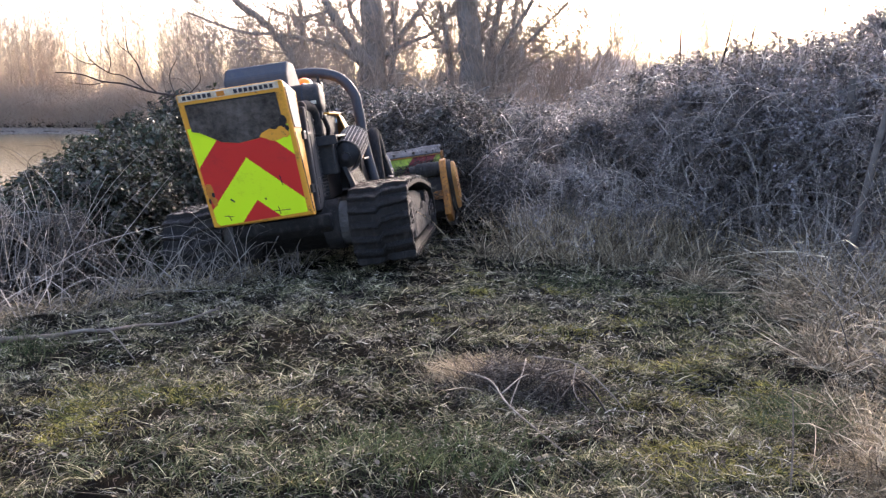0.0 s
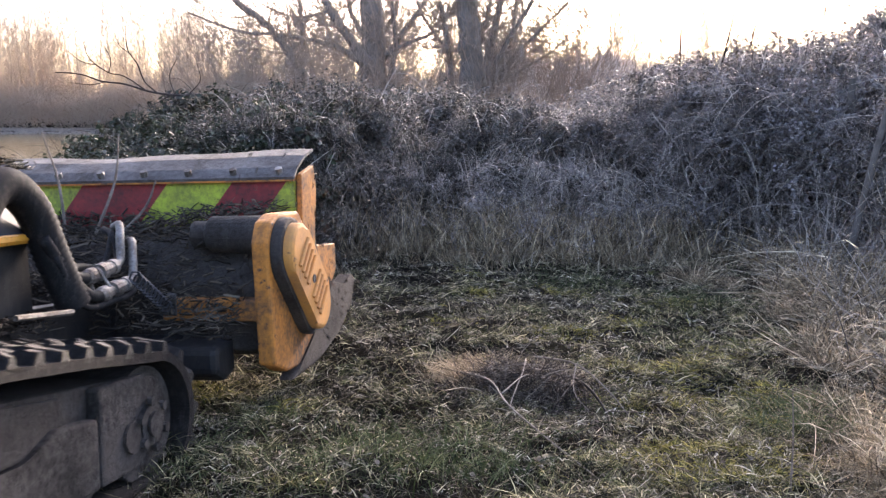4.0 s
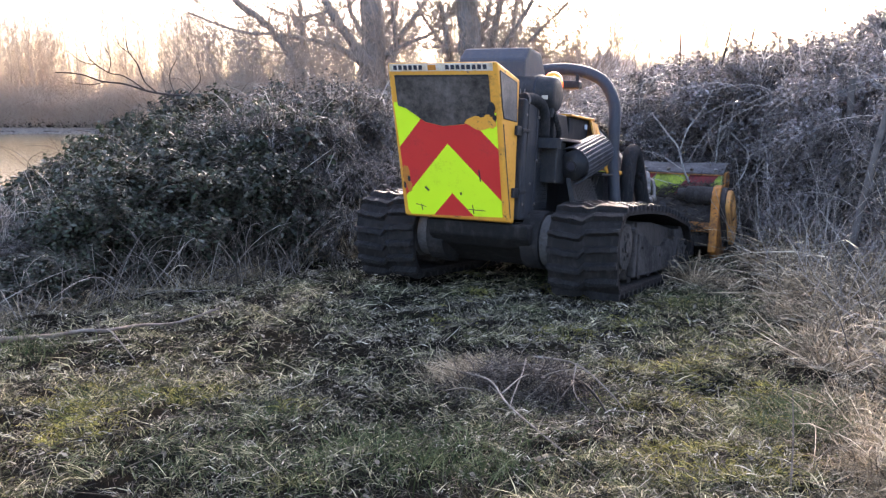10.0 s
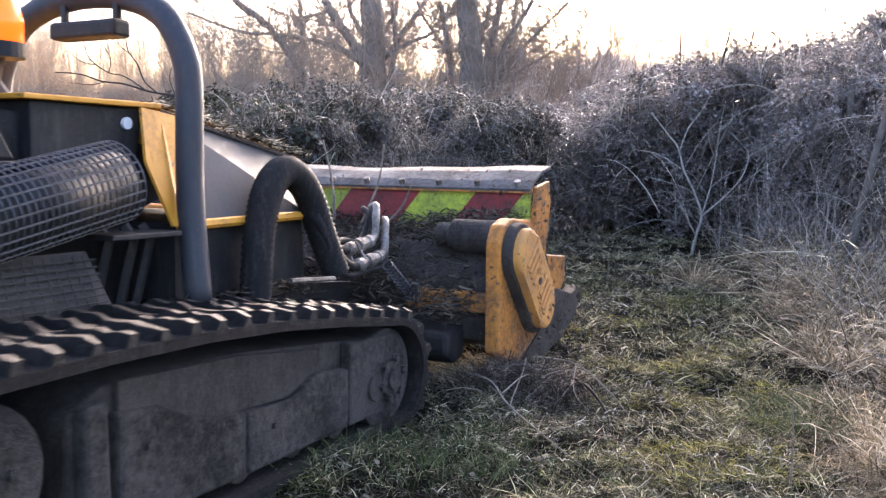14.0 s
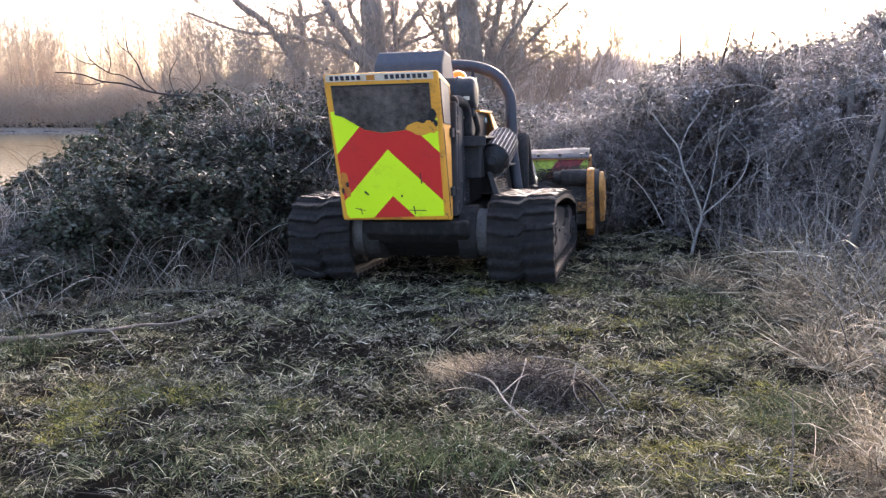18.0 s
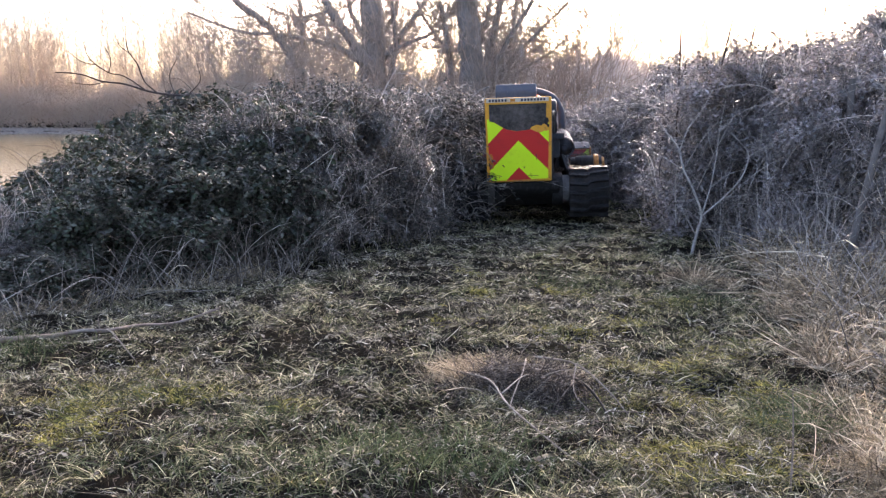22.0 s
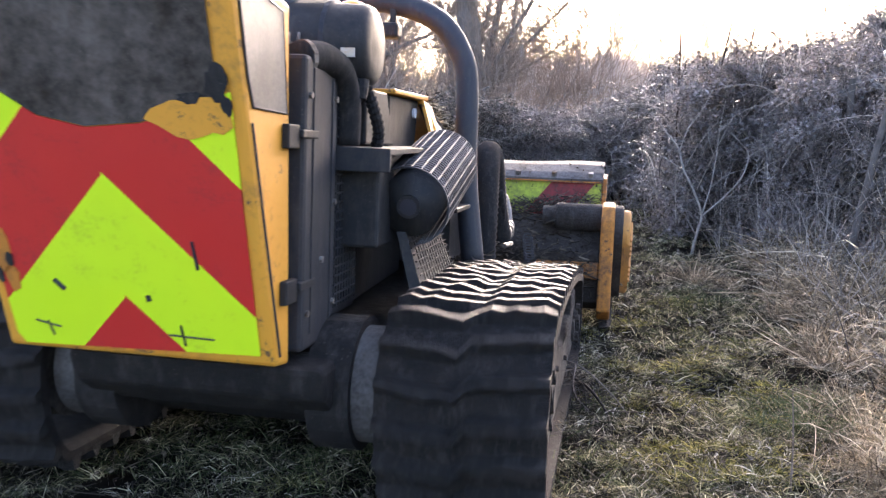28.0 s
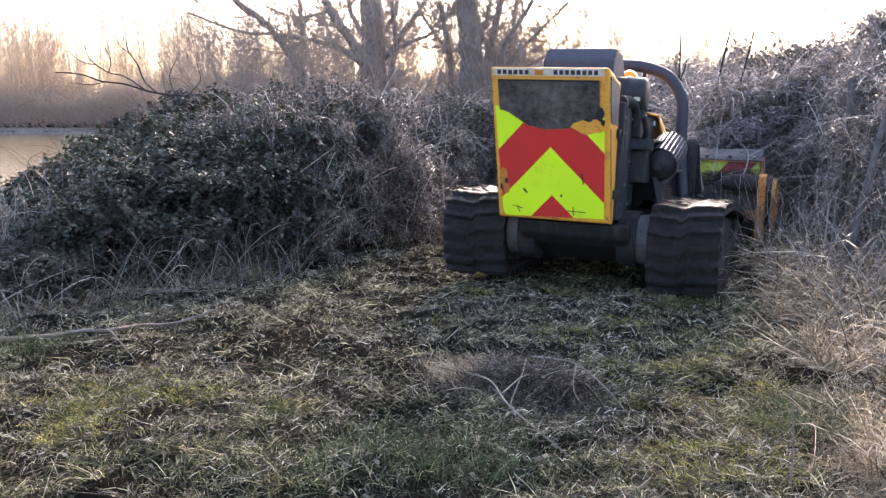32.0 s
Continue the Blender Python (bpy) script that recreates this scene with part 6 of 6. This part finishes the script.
ring = [bm.verts.new((0.05 * (1 + 0.25 * math.sin(a * 3)) * math.cos(a), 0.03 * math.sin(a), 0.012 * math.sin(a * 2))) for a in (q * math.pi / 8 for q in range(16))]
mid = bm.verts.new((0, 0, 0.014))
for q in range(16):
    bm.faces.new((ring[q], ring[(q + 1) % 16], mid))
bmesh.ops.solidify(bm, geom=bm.faces, thickness=0.002)
pale = part("dead_leaf", bm, CHIP, None, "", True)
pale.location = on_ground(0.316, 2.681, 0.03)
tagged(pale, "pale dead leaf lying on the grass", "leaf")

# bare sapling that stands free of the brambles
S = on_ground(2.335, 8.15)


def sp(x, z, y=0.0):
    return S + Vector((1.22 * x, y, z + 0.03))


branch("bare_sapling", [sp(0, -0.03), sp(0.03, 0.17), sp(0.06, 0.34), sp(-0.02, 0.57, -0.05), sp(-0.10, 0.76, -0.05), sp(-0.14, 0.96), sp(-0.23, 1.10), sp(-0.35, 1.28)], 0.015, PALE_TWIG, "pale bare sapling with forked branches", [
    ([sp(-0.13, 0.93), sp(-0.07, 1.14), sp(0.02, 1.29), sp(0.10, 1.49)], 0.006),
    ([sp(0.06, 0.33), sp(0.13, 0.59, 0.05), sp(0.16, 0.85, 0.05), sp(0.18, 1.14, 0.05), sp(0.20, 1.39)], 0.008),
    ([sp(0.06, 0.33), sp(0.21, 0.51, -0.05), sp(0.33, 0.70, -0.08), sp(0.38, 0.90, -0.05), sp(0.32, 1.02), sp(0.25, 1.10)], 0.009),
    ([sp(0.37, 0.88, -0.05), sp(0.50, 0.97, -0.05), sp(0.60, 1.03)], 0.006),
    ([sp(0.03, 0.14), sp(-0.03, 0.25, -0.05), sp(-0.09, 0.38, -0.05), sp(-0.11, 0.44)], 0.0075),
    ([sp(0.13, 0.59, 0.05), sp(0.25, 0.72), sp(0.41, 0.78)], 0.0045),
    ([sp(-0.02, 0.57, -0.05), sp(-0.19, 0.64, -0.05), sp(-0.37, 0.70)], 0.0045),
    ([sp(0.16, 0.85, 0.05), sp(0.09, 1.03), sp(0.08, 1.14)], 0.0045),
    ([sp(0.21, 0.51, -0.05), sp(0.45, 0.54), sp(0.68, 0.58)], 0.0045),
    ([sp(-0.10, 0.76, -0.05), sp(-0.28, 0.90), sp(-0.38, 0.93)], 0.0045),
    ([sp(-0.03, 0.60, -0.05), sp(-0.12, 0.70, -0.1), sp(-0.30, 0.78, -0.1)], 0.0035),
    ([sp(0.18, 1.10, 0.05), sp(0.27, 1.25), sp(0.30, 1.42)], 0.004),
    ([sp(0.10, 0.45), sp(0.0, 0.5, -0.1), sp(-0.2, 0.48, -0.15)], 0.0035)], "sapling")
# pale cut stems left standing along the foot of the green bushes
for x, y, high, lean in ((-1.62, 7.05, 0.20, 0.0), (-1.38, 7.0, 0.12, -0.06), (-1.20, 7.15, 0.16, 0.02), (-1.24, 7.05, 0.09, 0.05), (-1.88, 6.75, 0.13, 0.01), (-0.30, 9.1, 0.18, 0.03)):
    branch("cut_stem", [on_ground(x, y, -0.02), on_ground(x + lean * 0.4, y, high * 0.5), on_ground(x + lean, y, high)], 0.008, PALE_TWIG, "pale cut bramble stem standing upright", (), "stem")
# dead stalks that stand up out of the hedge
for x, z, up, lean in ((2.50, 0.5, 1.10, 0.0), (2.86, 0.8, 1.05, 0.20), (3.12, 0.9, 0.85, 0.18)):
    branch("dead_stalk", [Vector((x, 9.5, z)), Vector((x + lean * 0.6, 9.5, z + up * 0.6)), Vector((x + lean, 9.5, z + up))], 0.014, DEADWOOD, "thin dead stalk rising out of the brambles", [([Vector((x + lean * 0.5, 9.5, z + up * 0.5)), Vector((x + lean * 0.5 + 0.06, 9.47, z + up * 0.7)), Vector((x + lean * 0.5 + 0.07, 9.45, z + up * 0.85))], 0.006)], "stalk")


def post(x, y, high, lean, r, label):
    p = on_ground(x, y, -0.1)
    rng = np.random.default_rng(int(x * 100))
    top = p + Vector((lean, 0, high + 0.1))
    line = [p.lerp(top, k / 6) + Vector((rng.normal() * 0.004, rng.normal() * 0.004, 0)) for k in range(7)]
    return tagged(part("fence_post", tube(bm_new(), line, [r * (1 - 0.03 * k) for k in range(7)], 9), POST, None), label, "post", "old fence posts")


post(3.18, 7.03, 1.45, 0.03, 0.032, "weathered grey fence post among brambles")
post(2.86, 6.2, 1.42, 0.27, 0.026, "thin grey stake leaning in the hedge")
# branch that hangs out over the water behind the bushes
def over(x, z, y=13.0):
    return Vector((x, y, z))


branch("leaning_branch", [over(-3.45, 0.98), over(-3.85, 0.97), over(-4.25, 1.02), over(-4.62, 1.13), over(-4.95, 1.17), over(-5.25, 1.27), over(-5.62, 1.30)], 0.019, DEADWOOD, "bare branch leaning out over the pond", [
    ([over(-4.15, 1.0), over(-4.33, 1.17), over(-4.42, 1.42), over(-4.55, 1.62), over(-4.56, 1.95)], 0.012),
    ([over(-4.30, 1.03), over(-4.62, 1.24), over(-4.84, 1.29), over(-5.10, 1.48), over(-5.18, 1.72)], 0.011),
    ([over(-3.95, 0.98), over(-4.12, 0.88), over(-4.30, 0.80)], 0.010),
    ([over(-4.9, 1.16), over(-5.12, 1.12), over(-5.4, 1.15)], 0.008),
    ([over(-4.50, 1.55), over(-4.66, 1.68), over(-4.74, 1.90)], 0.007),
    ([over(-4.84, 1.29), over(-4.80, 1.48), over(-4.90, 1.70)], 0.007),
    ([over(-5.0, 1.40), over(-5.22, 1.45), over(-5.42, 1.60)], 0.006),
    ([over(-3.9, 0.98), over(-3.96, 1.25), over(-3.84, 1.50)], 0.009),
    ([over(-3.7, 0.98), over(-3.52, 1.18), over(-3.55, 1.42)], 0.008)])


DRIVE = [
    (0, -1.272, 6.018, -0.045, -4.0, 0.6, -8.2, -6.9),
    (0.5, -1.409, 5.398, 0.003, -5.7, -2.1, -7.9, -1.9),
    (1, -1.558, 4.679, 0.049, -7.5, -4.5, -7.9, -0.3),
    (1.5, -1.668, 3.848, 0.079, -8.1, -5.7, -7.7, 0.9),
    (2, -1.900, 3.232, 0.076, -9.8, -4.7, -5.4, 1.3),
    (3, -2.232, 1.738, 0.091, -10.4, -5.3, -0.9, 6.8),
    (5.5, -2.533, -0.053, -0.170, -11.9, 1.2, -3.7, -0.1),
    (6, -2.651, 0.373, -0.173, -21.5, 1.3, -3.9, -0.1),
    (6.5, -2.599, 0.989, -0.245, -28.7, 2.7, -3.8, -0.2),
    (7, -2.328, 1.695, -0.015, -30.9, -2.0, -3.0, -0.9),
    (7.5, -1.946, 2.281, -0.014, -30.3, -2.0, -0.6, 0.6),
    (8, -1.599, 3.028, -0.036, -31.2, -1.1, -0.0, -0.5),
    (8.5, -1.175, 3.626, -0.008, -29.9, -1.8, 0.8, -0.6),
    (9, -0.762, 4.253, 0.001, -28.7, -1.9, 1.4, -0.4),
    (9.5, -0.367, 4.872, 0.038, -27.5, -2.6, 2.1, -1.4),
    (10, -0.081, 5.335, 0.060, -27.4, -3.3, 1.5, -1.7),
    (10.5, -0.083, 5.375, 0.037, -28.0, -2.5, 1.7, -0.8),
    (11, 0.031, 5.545, 0.066, -27.4, -3.4, 1.7, -0.2),
    (11.5, -0.287, 5.032, 0.044, -27.9, -2.7, 2.0, 0.2),
    (12, -0.697, 4.417, 0.035, -29.5, -2.7, 2.4, 0.6),
    (12.5, -1.099, 3.742, 0.013, -29.6, -2.1, 2.5, 0.7),
    (13, -1.517, 3.094, -0.001, -30.4, -1.9, 2.4, 1.9),
    (13.5, -1.883, 2.339, 0.005, -29.2, -1.9, 3.0, 1.6),
    (14, -2.142, 1.564, -0.013, -26.9, -2.2, -0.1, 0.4),
    (14.5, -2.191, 1.450, -0.014, -26.9, -2.2, -0.2, -0.1),
    (16.5, -1.045, 3.587, -0.020, -15.8, 0.1, 1.1, -3.0),
    (17, -0.812, 4.265, 0.020, -14.4, -0.2, 0.6, -4.2),
    (17.5, -0.589, 4.905, 0.019, -14.0, 0.2, 0.0, -4.0),
    (18, -0.377, 5.555, 0.012, -12.6, -0.2, -1.1, -4.0),
    (18.5, -0.185, 6.168, -0.007, -12.0, 0.0, -0.7, -4.0),
    (19, -0.075, 6.762, 0.007, -13.0, 1.0, 0.2, -4.0),
    (19.5, 0.084, 7.330, 0.033, -13.4, 0.5, 1.0, -4.0),
    (20, 0.287, 7.962, 0.028, -13.1, 0.1, 1.5, -4.0),
    (20.5, 0.453, 8.562, 0.002, -12.9, -0.6, 1.7, -4.0),
    (21, 0.584, 9.036, -0.019, -11.9, -0.2, 1.1, -4.0),
    (21.5, 0.725, 9.468, -0.044, -9.5, 0.8, -0.4, -3.6),
    (22, 0.871, 9.939, 0.054, -4.5, -0.8, -1.8, -3.2),
    (22.5, 0.867, 9.766, 0.065, -4.6, -0.9, -0.2, -3.0),
    (23, 0.735, 9.057, -0.004, -6.0, -0.9, -0.1, -3.0),
    (23.5, 0.613, 8.360, 0.049, -4.6, -1.2, 0.5, -3.0),
    (24, 0.503, 7.641, 0.068, -3.4, -0.5, 0.8, -3.0),
    (24.5, 0.370, 6.904, 0.083, -2.8, -0.1, 0.3, -2.8),
    (25, 0.194, 6.244, 0.037, -6.1, -0.5, 0.5, -2.6),
    (25.5, 0.020, 5.532, 0.041, -9.0, -1.4, 0.9, -2.6),
    (27.5, -0.660, 2.621, -0.000, -9.4, 1.3, 2.5, -2.4),
    (28, -0.850, 1.891, 0.010, -11.3, -0.9, 2.0, -2.0),
    (28.5, -0.917, 1.660, 0.009, -11.7, -0.9, 2.5, -2.4),
    (29, -1.060, 1.947, 0.015, -18.9, -2.1, 1.2, -1.2),
    (29.5, -1.204, 2.438, -0.006, -29.7, -2.0, 1.8, 0.8),
    (30, -0.813, 2.994, -0.012, -27.4, -1.4, 2.2, 0.8),
    (30.5, -0.408, 3.592, -0.013, -23.6, 0.2, 3.1, -0.2),
    (31, -0.072, 4.168, 0.012, -24.0, -0.3, 3.9, -1.3),
    (31.5, 0.260, 4.826, 0.022, -23.3, 0.2, 3.4, -1.0),
    (32, 0.582, 5.423, 0.032, -22.7, -1.2, 2.2, -0.9),
]


def thrown_chaff():
    """Shreds whirled up round the rotor, in the head's space about the rotor's middle."""
    rng = np.random.default_rng(88)
    n = 2600
    a, r = rng.random(n) * 6.283, 0.24 + 0.34 * rng.random(n) ** 1.6
    x = np.where(rng.random(n) < 0.55, 1.12 + 0.17 * rng.normal(size=n), rng.uniform(-1.0, 1.0, n))
    c = np.stack([x, r * np.cos(a), r * np.sin(a)], -1)
    v, f = leaves(c, rng.normal(size=(n, 3)), 0.004 + 0.011 * rng.random(n) ** 2, rng)
    return tagged(raw("flying_chaff", v, f, CHAFF), "shredded bramble bits thrown up by the mulching head", "chaff", kind="stuff")


chaff = thrown_chaff()


def drive_at(t):
    ts = [r[0] for r in DRIVE]
    return [float(np.interp(t, ts, [r[k] for r in DRIVE])) for k in range(1, 8)]


def body_pose(row):
    x, y, z, yaw, nose, lean = row[:6]
    return TILT @ Matrix.Translation((x, y, z)) @ Matrix.Rotation(radians(yaw), 4, "Z") @ Matrix.Rotation(radians(nose), 4, "X") @ Matrix.Rotation(radians(lean), 4, "Y")


def when_met(p, lo, hi, ahead, early=False):
    """The times in a span at which the mulcher stands over, or cuts, a place on the ground."""
    met = []
    for k in range(int(lo * 10), int(hi * 10) + 1):
        t = k / 10
        q = body_pose(drive_at(t)).inverted() @ Vector(p)
        dx = abs(q.x - MID)
        wide, body = (1.85, 1.5) if q.x > MID or early else (1.05, 0.85)
        if (dx < wide and 2.7 < q.y < 4.1 + ahead) or (dx < body and -0.2 < q.y < 2.9):
            met.append(t)
    return met


def motions():
    walk(mulcher, [(r[0], body_pose(r[1:])) for r in DRIVE])
    walk(head, [(r[0], Matrix.Translation(PIVOT) @ Matrix.Rotation(radians(r[7]), 4, "X")) for r in DRIVE])
    rows = []
    for k in range(161):
        row = drive_at(k / 5)
        rows.append((k / 5, body_pose(row) @ Matrix.Translation(PIVOT) @ Matrix.Rotation(radians(row[6]), 4, "X") @ Matrix.Translation((0, 1.45, -0.05)) @ Matrix.Rotation(radians(-66 * k), 4, "X")))
    walk(chaff, rows)
    # belts: each lug runs round its loop as far as that side has rolled
    ts = [k / 5 for k in range(161)]
    loop = track_loop(0.0, 40)
    lengths = along(loop)
    for (belt, lugs, wheels), side in zip(tracks, (1, -1)):
        spot, rolled, went = Vector((MID + side * 0.705, 1.4, SOLE)), 0.0, []
        for k, t in enumerate(ts):
            m = body_pose(drive_at(t))
            here = m @ spot
            if k:
                rolled += (here - last).dot(m.to_3x3() @ Vector((0, 1, 0)))
            last = here
            went.append(rolled)
        for lug in lugs:
            rows = []
            for t, s in zip(ts, went):
                y, z, a = on_loop(loop, lengths, lug["offset"] * lengths[-1] + s)
                rows.append((t, Matrix.Translation((spot.x, y, z)) @ Matrix.Rotation(a, 4, "X")))
            walk(lug, rows)
        for wheel, r in wheels:
            walk(wheel, [(t, Matrix.Translation(wheel.location) @ Matrix.Rotation(-s / 0.24, 4, "X")) for t, s in zip(ts, went)])
    for bush, m in bushes:
        p = m.translation
        early, late = when_met(p, 0, 3.6, 0.0, True), when_met(p, 8.0, 32.0, 0.35)
        if not early and not late:
            continue
        side = Vector((-1, 0.25, 0)) if p.x < 0.3 else Vector((0.3, 1, 0))
        axis = Vector((0, 0, 1)).cross(side).normalized()
        rot, size = m.to_quaternion().to_matrix().to_4x4(), m.to_scale()
        pushed = Matrix.Translation(p + Vector((0, 0, -0.9 * size.z))) @ Matrix.Rotation(radians(40), 4, axis) @ rot
        stand = Matrix.Translation(p) @ rot
        fwd = Vector((0.45, 1, 0)).normalized()
        fell = Matrix.Translation(p + fwd * 0.25 + Vector((0, 0, -1.25 * size.z - 0.2))) @ Matrix.Rotation(radians(55), 4, Vector((0, 0, 1)).cross(fwd)) @ rot
        rows = [(0.0, pushed if early else stand)]
        if early:
            rows += [(max(early) + 0.05, pushed), (max(early) + 1.2, stand)]
        if late:
            t0 = late[0]
            if min((body_pose(drive_at(t)).inverted() @ p).x - MID for t in late) > 1.35:
                fell = Matrix.Translation(p + Vector((0.30, 0.1, -0.62 * size.z))) @ Matrix.Rotation(radians(22), 4, Vector((0, 1, 0))) @ rot
            rows += [(max(rows[-1][0] + 0.1, t0 - 0.35), stand), (t0 + 0.45, fell)]
        rows.append((32.0, rows[-1][1]))
        walk(bush, rows)


motions()
